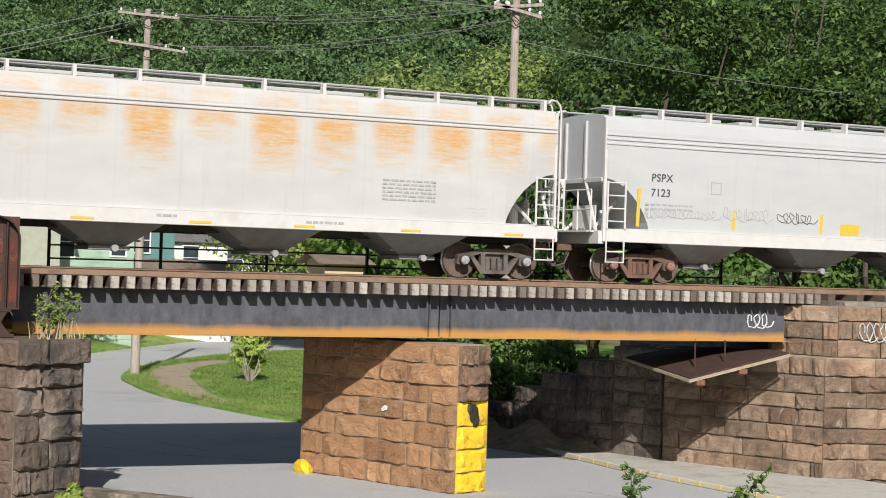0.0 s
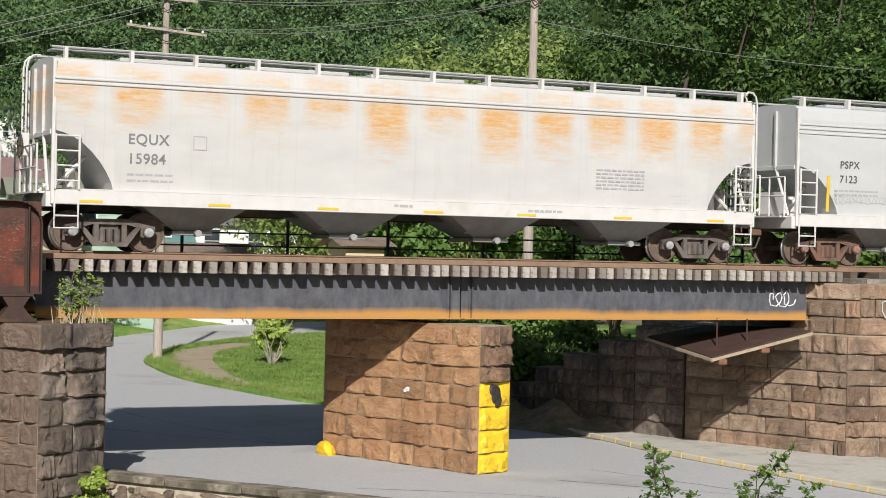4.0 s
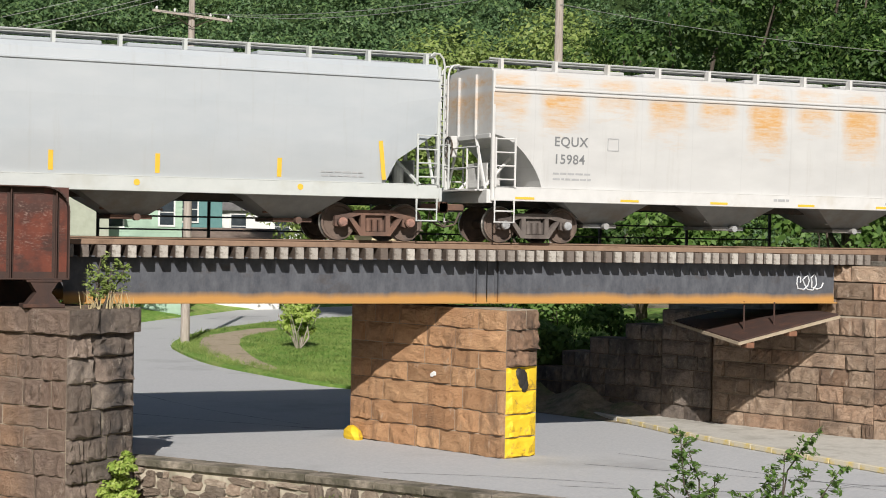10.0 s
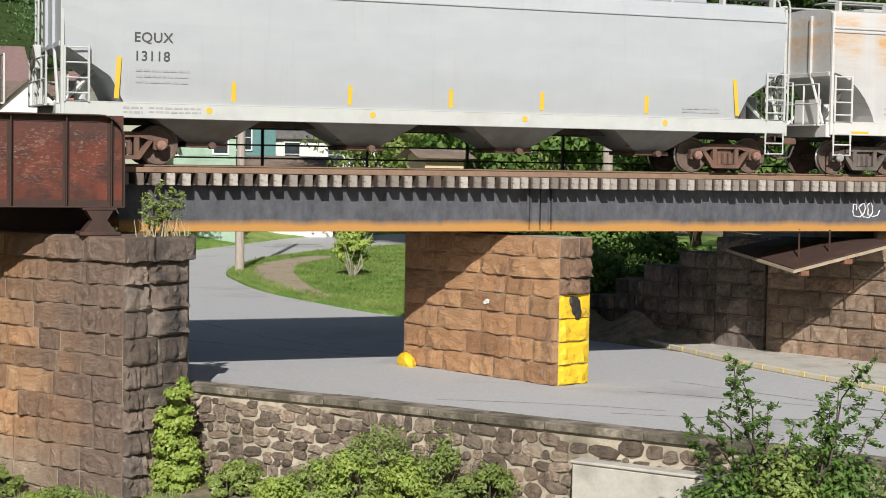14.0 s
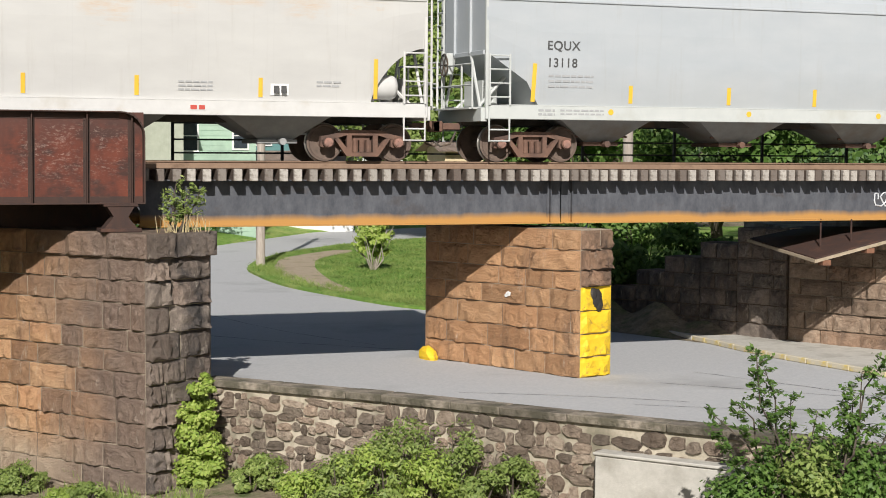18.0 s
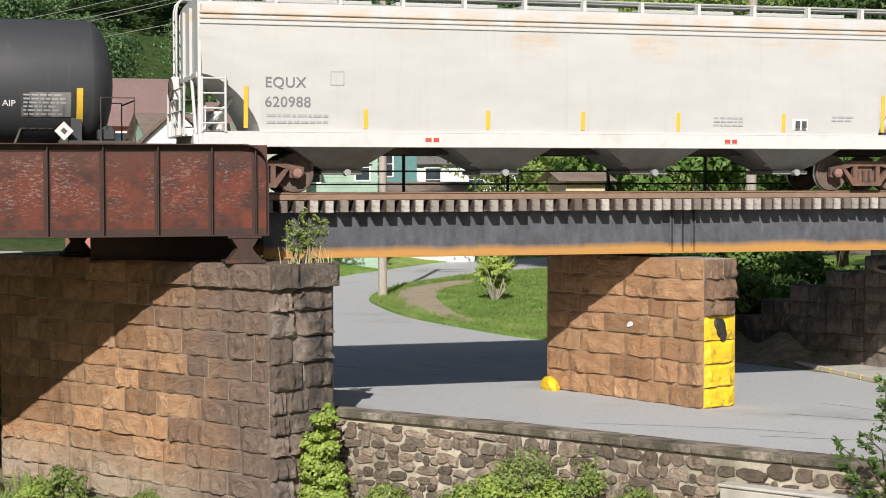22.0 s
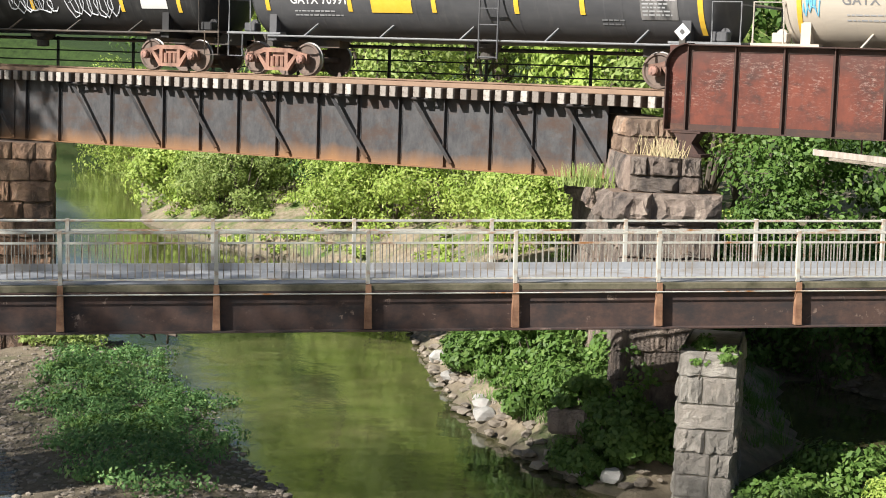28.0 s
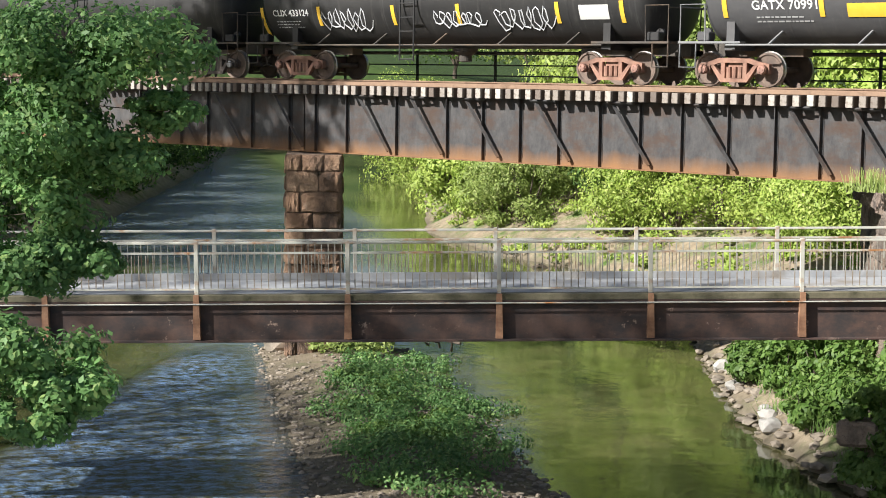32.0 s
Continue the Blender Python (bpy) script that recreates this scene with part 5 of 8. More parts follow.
            part("end_brace", rod(bmesh.new(), (s * (L + 0.02), yy * 1.6, 1.36), (s * (L + 0.02), yy * 0.75, 2.70), 0.04, 0.04, 6), sill, car)
        part("end_sill", box(bmesh.new(), *sorted((s * (L - 0.05), s * (L + 0.12))), -1.5, 1.5, 1.0, 1.34, 0.01), sill, car)
        for yy in (-1.60, 1.60):
            # side ladder by the corner, with a stirrup under the sill
            xa, xb = s * (L - 0.06), s * (L - 0.60)
            bm = bmesh.new()
            t = yy / 1.6
            for xx in (xa, xb):
                rod(bm, (xx, yy + 0.03 * t, 1.40), (xx, yy + 0.03 * t, 2.66), 0.03, 0.03, 6)
            for k in range(4):
                zz = 1.60 + 0.34 * k
                rod(bm, (xa, yy + 0.03 * t, zz), (xb, yy + 0.03 * t, zz), 0.02, 0.02, 6)
            box(bm, min(xa, xb), max(xa, xb), min(yy, yy + 0.02 * t), max(yy, yy + 0.02 * t), 1.08, 1.42)
            part("side_ladder", bm, sill, car)
            bm = pipe(bmesh.new(), [(xa, yy, 1.1), (xa, yy, 0.52), (xb, yy, 0.52), (xb, yy, 1.1)], 0.03, 6)
            rod(bm, (xa, yy, 0.80), (xb, yy, 0.80), 0.022, 0.022, 6)
            part("stirrup", bm, sill, car)
        # tall end ladder, its stiles bent over on to the roof
        bm = bmesh.new()
        y0 = -1.44 if s > 0 else 0.98
        for yy in (y0, y0 + 0.46):
            pipe(bm, [(s * (L + 0.16), yy, 1.36), (s * (L + 0.16), yy, 4.36), (s * (L + 0.12), yy, 4.55), (s * (L + 0.02), yy, 4.66), (s * (L - 0.14), yy, 4.68), (s * (L - 0.22), yy, 4.60)], 0.028, 6)
        for k in range(9):
            rod(bm, (s * (L + 0.16), y0, 1.6 + 0.32 * k), (s * (L + 0.16), y0 + 0.46, 1.6 + 0.32 * k), 0.02, 0.02, 6)
        part("end_ladder", bm, sill, car)
        # hand rail across the end
        bm = bmesh.new()
        for zz in (2.42, 1.90):
            rod(bm, (s * (L + 0.32), -1.42, zz), (s * (L + 0.32), 1.42, zz), 0.024, 0.024, 6)
        for yy in (-1.42, -0.7, 0.7, 1.42):
            rod(bm, (s * (L + 0.32), yy, 1.33), (s * (L + 0.32), yy, 2.42), 0.026, 0.026, 6)
        part("end_railing", bm, sill, car)
        coupler(car, s * (L + 0.1), s)
        bm = bmesh.new()
        rod(bm, (s * (L - 0.9), 0.5, 1.75), (s * (L - 0.35), 0.5, 1.75), 0.2, 0.2, 12)
        part("air_tank", bm, sill, car)
        part("brake_cylinder", rod(bmesh.new(), (s * (L - 0.62), -0.35, 1.36), (s * (L - 0.62), -0.35, 1.92), 0.15, 0.15, 12), sill, car)
        if s < 0:
            bm = lathe(bmesh.new(), [(0.27, -0.02), (0.30, 0.0), (0.27, 0.02)], 18, 'X', closed=False)
            for k in range(3):
                a = k * math.pi / 3
                rod(bm, (0, -0.28 * math.cos(a), -0.28 * math.sin(a)), (0, 0.28 * math.cos(a), 0.28 * math.sin(a)), 0.018, 0.018, 5)
            part("brake_wheel", bm, M["under_dark"], car, "spoked hand brake wheel").matrix_basis = pose(s * (L + 0.40), 0.35, 2.45)
            part("brake_housing", box(bmesh.new(), *sorted((s * (L + 0.20), s * (L + 0.385))), 0.20, 0.52, 2.2, 2.75, 0.02), sill, car)
    # running board and its edge rail
    for s in (-1, 1):
        bm = box(bmesh.new(), -L, L, *sorted((s * 0.62, s * 1.22)), 4.60, 4.635)
        part("running_board", bm, style["board"], car, "grey grating along the roof")
        bm = bmesh.new()
        rod(bm, (-L, s * 1.24, 4.665), (L, s * 1.24, 4.665), 0.028, 0.028, 6)
        part("edge_rail", bm, style["board"], car)
        n = 13
        for k in range(n):
            x = -L + 0.3 + (2 * L - 0.6) * k / (n - 1)
            part("rail_bracket", box(bmesh.new(), x - 0.04, x + 0.04, *sorted((s * 1.2, s * 1.40)), 4.33, 4.66), sill, car)
    for k in range(5):
        x = -6.4 + 3.2 * k
        bm = box(bmesh.new(), x - 1.3, x + 1.3, -0.4, 0.4, 4.48, 4.60, 0.02)
        part("hatch", bm, paint, car)
    for x in (-8.0, 8.0):
        truck(car, x, frame_kind)
    MOVERS.append((car, CARS[key]))
    return car


def side_y(z):
    """The near side of a hopper at a height above the rail."""
    return float(np.interp(z, (1.4, 2.4, 3.233, 3.9), (-1.50, -1.555, -1.575, -1.567)))


def on_side(x, z):
    """Where writing lies on the near side."""
    return pose(x, side_y(z) - 0.006, z, 92.4, 0, 0)


gates = {"board": surface("board_grey", (0.32, 0.33, 0.33), (0.42, 0.43, 0.42), 4, rough=0.6)}
h0 = hopper("H0", "grey-white covered hopper car with scrawled chalk marks", M["h0"], M["sill0"], "round", "truck_rust",
            dict(ribs=(3.62, 3.74, 3.86), gate=M["hopper_under"], board=gates["board"]))
h1 = hopper("H1", "white covered hopper car with orange rust patches along the top", M["h1"], M["sill0"], "round", "truck_grey",
            dict(ribs=(3.80, 3.90), gate=M["hopper_under"], board=gates["board"]))
h2 = hopper("H2", "clean light grey covered hopper car with yellow reflectors", M["h2"], M["sill2"], "angled", "truck_rust",
            dict(ribs=(3.98,), gate=M["truck_rust"], board=gates["board"]))
h3 = hopper("H3", "cream-white covered hopper car with faint rust blooms", M["h3"], M["sill0"], "round", "truck_rust",
            dict(ribs=(3.86, 3.98, 4.10), gate=M["hopper_under"], board=gates["board"]))


def marks(car, x, z, words, number, size, material):
    text("reporting_mark", words, size, material, car, on_side(x, z), "stencilled letters", 1.08)
    text("car_number", number, size, material, car, on_side(x, z - 0.11 - size), "stencilled number", 1.08)


marks(h0, -8.05, 2.72, "PSPX", "7123", 0.29, M["stencil_black"])
bars("small_print", h0, -8.2, 2.12, 1.5, 2, 0.05, 0.06, M["stencil_grey"], -1.59, seed=3)
scrawl("graffiti", h0, -8.2, 1.86, 2.3, 0.30, M["stencil_faint"], lambda z: -1.59, 13, 4, 0.010)
scrawl("graffiti", h0, -5.7, 1.92, 1.5, 0.42, M["stencil_faint"], lambda z: -1.59, 9, 5, 0.010)
scrawl("graffiti", h0, -3.9, 1.90, 1.2, 0.34, M["stencil_black"], lambda z: -1.59, 6, 6, 0.012)
for x in (-8.41, -5.36, -2.42, 0.6, 3.4, 6.3):
    part("reflector", box(bmesh.new(), x - 0.05, x + 0.05, -1.592, -1.588, 1.50, 2.05 if x > -8 else 2.5), M["yellow_tape"], h0)
part("placard", box(bmesh.new(), -1.75, -1.1, -1.597, -1.592, 1.50, 1.80), M["yellow_tape"], h0)

marks(h1, -7.75, 2.50, "EQUX", "15984", 0.34, M["stencil_grey"])
bars("small_print", h1, -7.75, 1.82, 1.1, 2, 0.05, 0.09, M["stencil_grey"], -1.59, seed=5)
bars("stencil_block", h1, 4.6, 2.40, 1.45, 6, 0.045, 0.05, M["stencil_grey"], -1.597, seed=6)
bars("small_print", h1, 6.9, 1.8, 0.6, 3, 0.04, 0.05, M["patch_pale"], -1.59, seed=7)
for x in (-8.58, -5.55, -2.83, -0.04, 2.56, 5.38, 8.25):
    part("reflector", box(bmesh.new(), x - 0.27, x + 0.27, -1.622, -1.616, 1.11, 1.17), M["yellow_tape"], h1)
bars("sill_print", h1, -1.1, 1.30, 0.5, 1, 0.06, 0.05, M["stencil_grey"], -1.62, seed=8)
bars("sill_print", h1, 2.6, 1.28, 1.0, 1, 0.06, 0.05, M["stencil_grey"], -1.62, seed=9)

marks(h2, -7.85, 2.80, "EQUX", "13118", 0.315, M["stencil_black"])
bars("small_print", h2, -7.8, 2.18, 1.25, 3, 0.05, 0.08, M["stencil_grey"], -1.60, seed=11)
bars("sill_print", h2, -8.1, 1.32, 0.45, 2, 0.05, 0.05, M["stencil_grey"], -1.62, seed=12)
bars("sill_print", h2, -7.5, 1.32, 1.2, 2, 0.04, 0.05, M["stencil_grey"], -1.62, seed=13)
bars("small_print", h2, 6.4, 1.68, 1.1, 2, 0.04, 0.05, M["stencil_grey"], -1.60, seed=14)
for x in (-5.5, -2.65, -0.05, 2.4, 5.35):
    part("reflector", box(bmesh.new(), x - 0.055, x + 0.055, -1.597, -1.592, 1.50, 1.95), M["yellow_tape"], h2)
for x, a in ((-8.25, 4), (8.0, -6)):
    rf = part("reflector", box(bmesh.new(), -0.055, 0.055, -0.004, 0.0, 0.0, 0.95), M["yellow_tape"], h2)
    rf.matrix_basis = pose(x, -1.592, 1.5, 0, a, 0)
for x in (-6.1, -2.1, 1.9, 5.85):
    rf = part("sill_mark", lathe(bmesh.new(), [(0.075, -0.004), (0.075, 0.0)], 12), M["yellow_tape"], h2)
    rf.matrix_basis = pose(x, -1.619, 1.27)

marks(h3, -7.95, 2.44, "EQUX", "620988", 0.34, M["stencil_grey"])
bars("small_print", h3, -7.9, 1.82, 1.45, 2, 0.06, 0.09, M["stencil_grey"], -1.60, seed=15)
bars("small_print", h3, 3.4, 1.85, 0.8, 3, 0.04, 0.05, M["stencil_grey"], -1.60, seed=16)
bars("small_print", h3, 6.7, 1.9, 0.6, 2, 0.04, 0.05, M["stencil_grey"], -1.60, seed=17)
part("emblem", box(bmesh.new(), 5.58, 6.02, -1.604, -1.60, 1.55, 1.82), M["stencil_white"], h3)
for x in (5.64, 5.82):
    part("emblem_bar", box(bmesh.new(), x, x + 0.13, -1.609, -1.605, 1.60, 1.77), M["stencil_black"], h3)
for x in (-5.55, -2.53, -0.09, 2.44, 5.34):
    part("reflector", box(bmesh.new(), x - 0.05, x + 0.05, -1.604, -1.60, 1.50, 1.95), M["yellow_tape"], h3)
for x in (-8.39, 8.17):
    part("reflector", box(bmesh.new(), x - 0.05, x + 0.05, -1.604, -1.60, 1.5, 2.45), M["yellow_tape"], h3)
for x in (-3.95, 3.83):
    part("sill_mark", box(bmesh.new(), x - 0.2, x + 0.2, -1.622, -1.616, 1.17, 1.31), M["panel_white"], h3)
    part("sill_mark", box(bmesh.new(), x - 0.17, x - 0.02, -1.627, -1.623, 1.19, 1.29), M["red_mark"], h3)
    part("sill_mark", box(bmesh.new(), x + 0.03, x + 0.17, -1.627, -1.623, 1.19, 1.29), M["red_mark"], h3)
for car, x, z in ((h0, -6.15, 2.45), (h1, -6.2, 2.42), (h3, -6.4, 2.50)):
    bm = bmesh.new()
    for a in (0, 0.31):
        box(bm, x + a, x + a + 0.02, -1.597, -1.592, z, z + 0.33)
        box(bm, x + 0.021, x + 0.309, -1.597, -1.592, z + a, z + a + 0.02)
    part("stencil_square", bm, M["stencil_faint"], car)
part("brake_tank", lathe(bmesh.new(), [(0.05, 7.75), (0.28, 7.85), (0.30, 8.2), (0.30, 8.9), (0.25, 9.0)], 18, 'X'), M["sill0"], h3, smooth=True).matrix_basis = pose(-0.2, -1.1, 1.80)

# tank cars
TANK_R, TANK_Z = 1.50, 2.50


def tank_wall(z, r=TANK_R):
    return -math.sqrt(max(0.05, r * r - (z - TANK_Z) ** 2))


def on_tank(x, z):
    a = math.degrees(math.asin(max(-1, min(1, (z - TANK_Z) / TANK_R))))
    y = tank_wall(z) - 0.006
    return pose(x, y, z, 90 - a, 0, 0)


def strip(name, car, x0, x1, z0, z1, material, lift=0.008, label="", n=6):
    """A patch that lies on the barrel."""
    vs, fs = [], []
    for i in range(n + 1):
        z = z0 + (z1 - z0) * i / n
        y = tank_wall(z, TANK_R + lift)
        vs += [(x0, y, z), (x1, y, z)]
    fs = [(2 * i, 2 * i + 1, 2 * i + 3, 2 * i + 2) for i in range(n)]
    return sheet(name, vs, fs, material, car, label)


def tank_bars(name, car, x, z, w, rows, h, gap, material, seed=1):
    r = random.Random(seed)
    vs, fs = [], []
    full = w
    for i in range(rows):
        u, w = 0.0, full * r.uniform(0.72, 1.0)
        h, gap = (0.75 * h, gap + 0.25 * h) if i == 0 else (h, gap)
        while u < w:
            q = min(r.uniform(0.05, 0.17), w - u)
            if q > 0.03:
                b = len(vs)
                for zz in (z - i * (h + gap) - h, z - i * (h + gap)):
                    vs += [(x + u, tank_wall(zz, TANK_R + 0.012), zz), (x + u + q, tank_wall(zz, TANK_R + 0.012), zz)]
                fs.append((b, b + 1, b + 3, b + 2))
            u += q + 0.035
    return sheet(name, vs, fs, material, car)


def tank_car(key, label, paint, half, trucks, frame_kind, fittings, rail_mat, lad=0.0):
    car = thing("tank_car", label, "tank car", group="tank cars")
    prof = []
    for k in range(8):
        a = k / 7 * math.pi / 2
        prof.append((max(0.02, TANK_R * math.sin(a)), -half + 0.62 * (1 - math.cos(a))))
    prof = prof + [(TANK_R, x) for x in np.linspace(-half + 0.62, half - 0.62, 9)[1:-1]] + [(r, -x) for r, x in prof[::-1]]
    t = part("barrel", lathe(bmesh.new(), prof, 56, 'X'), paint, car, smooth=True)
    t.matrix_basis = pose(0, 0, TANK_Z)
    t.data.materials.append(paint)
    for x in (-half * 0.62, -half * 0.2, half * 0.22, half * 0.62):
        w = part("weld_band", lathe(bmesh.new(), [(TANK_R + 0.004, x - 0.03), (TANK_R + 0.008, x), (TANK_R + 0.004, x + 0.03)], 56, 'X', closed=False), paint, car, smooth=True)
        w.matrix_basis = pose(0, 0, TANK_Z)
    # manway and fittings box on top, platform, ladders
    part("manway", lathe(bmesh.new(), [(0.45, 3.92), (0.45, 4.22), (0.50, 4.24), (0.50, 4.32), (0.1, 4.36)], 20, 'Z'), fittings, car)
    bm = bmesh.new()
    box(bm, -2.3, 2.3, -0.85, -0.45, 4.02, 4.06)
    box(bm, -2.3, 2.3, 0.45, 0.85, 4.02, 4.06)
    part("top_platform", bm, fittings, car)
    bm = bmesh.new()
    for x in (-2.25, -1.1, 0, 1.1, 2.25):
        rod(bm, (x, -0.86, 4.05), (x, -0.86, 4.95), 0.022, 0.022, 6)
    for zz in (4.5, 4.95):
        rod(bm, (-2.25, -0.86, zz), (2.25, -0.86, zz), 0.022, 0.022, 6)
    part("platform_rail", bm, fittings, car)
    bm = bmesh.new()
    for x in (lad - 0.28, lad + 0.28):
        pts = [(x, -1.60, 0.62), (x, -1.60, 2.5)] + [(x, -1.60 * math.cos(a), 2.5 + 1.60 * math.sin(a)) for a in np.linspace(0.15, 1.05, 7)]
        pipe(bm, pts, 0.028, 6)
    for k in range(5):
        rod(bm, (lad - 0.28, -1.60, 0.66 + 0.42 * k), (lad + 0.28, -1.60, 0.66 + 0.42 * k), 0.02, 0.02, 6)
    for a in (0.18, 0.42, 0.66, 0.9):
        rod(bm, (lad - 0.28, -1.6 * math.cos(a), 2.5 + 1.6 * math.sin(a)), (lad + 0.28, -1.6 * math.cos(a), 2.5 + 1.6 * math.sin(a)), 0.02, 0.02, 6)
    part("ladder", bm, fittings, car)
    # stub sills, saddles, end platforms
    for s in (-1, 1):
        part("stub_sill", box(bmesh.new(), *sorted((s * (trucks - 1.6), s * (half + 0.35))), -0.25, 0.25, 0.80, 1.22, 0.01), M["under_dark"], car)
        bm = bmesh.new()
        xx = s * trucks
        box(bm, xx - 0.16, xx + 0.16, -1.3, 1.3, 0.95, 1.14, 0.01)
        for yy in (-1, 1):
            prism(bm, [(xx - 0.12, 1.1), (xx + 0.12, 1.1), (xx + 0.12, 1.75), (xx - 0.12, 1.75)], *sorted((yy * 1.05, yy * 1.27)))
        part("saddle", bm, fittings, car)
        bm = bmesh.new()
        x0, x1 = sorted((s * (trucks - 0.4), s * (half + 0.40)))
        for yy in (-1.32, 1.32):
            box(bm, x0, x1, yy - 0.14, yy + 0.14, 1.13, 1.19)
        box(bm, *sorted((s * (half + 0.05), s * (half + 0.40))), -1.2, 1.2, 1.132, 1.188)
        part("end_platform", bm, rail_mat, car)
        bm = bmesh.new()
        xe = s * (half + 0.36)
        for yy in (-1.42, 1.42):
            part("side_railing", pipe(bmesh.new(), [(xe, yy, 1.19), (xe, yy, 2.16), (xe - s * 0.75, yy, 2.16), (xe - s * 0.75, yy * 0.97, 1.19)], 0.024, 6), rail_mat, car)
            part("step", pipe(bmesh.new(), [(xe, yy, 1.15), (xe, yy, 0.5), (xe - s * 0.5, yy, 0.5), (xe - s * 0.5, yy, 1.15)], 0.024, 6), rail_mat, car)
        pipe(bm, [(xe, -1.42, 2.1), (xe, 1.42, 2.1)], 0.02, 6)
        part("end_railing", bm, rail_mat, car)
        bm = bmesh.new()
        lathe_at(bm, s * (half - 0.2), -0.9, 1.42)
        box(bm, s * (half - 0.25) - 0.2, s * (half - 0.25) + 0.2, -1.25, -0.95, 1.2, 1.45, 0.03)
        part("brake_gear", bm, fittings, car)
        coupler(car, s * (half + 0.3), s)
    # hand rail along the side on its slanting brackets
    for yy in (-1, 1):
        bm = bmesh.new()
        rod(bm, (-trucks, yy * 1.50, 1.09), (trucks, yy * 1.50, 1.09), 0.03, 0.03, 6)
        part("side_rail", bm, rail_mat, car)
        for k in range(5):
            x = -trucks + (2 * trucks) * (k + 0.5) / 5
            part("rail_stay", rod(bmesh.new(), (x, yy * 1.50, 1.09), (x + 0.16, yy * 1.05, 1.45), 0.035, 0.035, 5), rail_mat, car)
    part("outlet_valve", lathe(bmesh.new(), [(0.4, 1.03), (0.38, 0.92), (0.2, 0.80), (0.2, 0.62), (0.08, 0.60)], 16, 'Z'), M["under_dark"], car)
    bm = bmesh.new()
    rod(bm, (-trucks + 1, 0.5, 0.86), (trucks - 1, 0.5, 0.86), 0.04, 0.04, 6)
    part("brake_pipe", bm, M["under_dark"], car)
    for x in (-trucks, trucks):
        truck(car, x, frame_kind)
    MOVERS.append((car, CARS[key]))
    return car


def diamond(car, x, z, y=-1.52):
    d = part("placard", box(bmesh.new(), -0.15, 0.15, -0.006, 0.0, -0.15, 0.15), M["panel_white"], car, "white diamond hazard placard")
    d.matrix_basis = pose(x, y, z, 0, 45, 0)
    k = part("placard_mark", box(bmesh.new(), -0.06, 0.06, -0.012, -0.008, -0.05, 0.05), M["stencil_black"], car)
    k.matrix_basis = pose(x, y, z, 0, 45, 0)
    part("placard_post", box(bmesh.new(), x - 0.08, x + 0.08, y + 0.006, y + 0.04, 1.1, z + 0.1), M["under_dark"], car)


t1 = tank_car("T1", "black tank car with yellow reflectors and white stencils", M["tank_black"], 7.76, 6.84, "truck_rust", M["tank_black"], M["under_dark"], -1.3)
strip("wash_streak", t1, -0.27, 0.61, 1.15, 3.7, M["grime"], 0.006, "grey streak of spilled dirt", 12)
text("reporting_mark", "GATX  70660", 0.335, M["stencil_white"], t1, on_tank(-6.13, 1.86), "white stencilled letters and number", 1.05)
tank_bars("small_print", t1, -6.1, 1.78, 1.95, 2, 0.07, 0.07, M["stencil_faint"], 31)
tank_bars("small_print", t1, -3.29, 1.80, 0.78, 5, 0.05, 0.03, M["stencil_grey"], 32)
tank_bars("small_print", t1, 1.87, 1.66, 1.05, 3, 0.045, 0.03, M["stencil_faint"], 33)
tank_bars("small_print", t1, 3.75, 1.68, 0.65, 4, 0.04, 0.04, M["stencil_faint"], 34)
text("stencil", "FRA AIP", 0.20, M["stencil_white"], t1, on_tank(4.82, 1.95))
strip("data_panel", t1, 5.63, 6.72, 1.72, 2.26, M["grime"], 0.012, "grey panel of test data")
tank_bars("panel_print", t1, 5.68, 2.22, 1.0, 6, 0.05, 0.035, M["stencil_faint"], 35)
tank_bars("small_print", t1, 5.6, 1.48, 0.9, 1, 0.03, 0.03, M["stencil_grey"], 36)
for x, z0, z1 in ((-6.78, 1.5, 2.42), (-3.71, 1.88, 2.38), (-1.98, 1.88, 2.38), (-0.07, 1.88, 2.38), (1.74, 1.88, 2.38), (3.79, 1.85, 2.35), (6.91, 1.5, 2.36)):
    strip("reflector", t1, x - 0.07, x + 0.07, z0, z1, M["yellow_tape"], 0.016)
diamond(t1, 6.55, 1.40)

t2 = tank_car("T2", "cream tank car with dirty streaks and sprayed graffiti", M["tank_cream"], 7.9, 7.0, "truck_rust", M["tank_cream"], M["tank_cream"], 1.62)
text("reporting_mark", "GATX  70974", 0.32, M["stencil_grey"], t2, on_tank(-6.11, 2.12), "grey stencilled letters and number", 1.05)
tank_bars("small_print", t2, -6.0, 1.9, 2.0, 2, 0.05, 0.07, M["stencil_faint"], 41)
strip("white_patch", t2, -0.19, 0.6, 1.25, 3.8, M["panel_white"], 0.010, "whitewashed strip down the barrel", 12)
scrawl("graffiti", t2, -0.68, 2.06, 1.75, 0.30, M["stencil_black"], lambda z: tank_wall(z, TANK_R + 0.01), 5, 7, 0.014)
scrawl("graffiti", t2, -0.1, 2.85, 1.05, 0.26, M["stencil_grey"], lambda z: tank_wall(z, TANK_R + 0.01), 6, 8, 0.012)
scrawl("graffiti", t2, 5.0, 1.45, 0.75, 0.46, M["stencil_black"], lambda z: tank_wall(z, TANK_R + 0.01), 6, 9, 0.014)
scrawl("graffiti", t2, -0.5, 1.55, 0.7, 0.16, M["spray_blue"], lambda z: tank_wall(z, TANK_R + 0.01), 6, 10, 0.02)
g = scrawl("graffiti", t2, -7.05, 2.3, 0.35, 1.0, M["spray_blue"], lambda z: tank_wall(z, TANK_R + 0.01), 4, 11, 0.022)
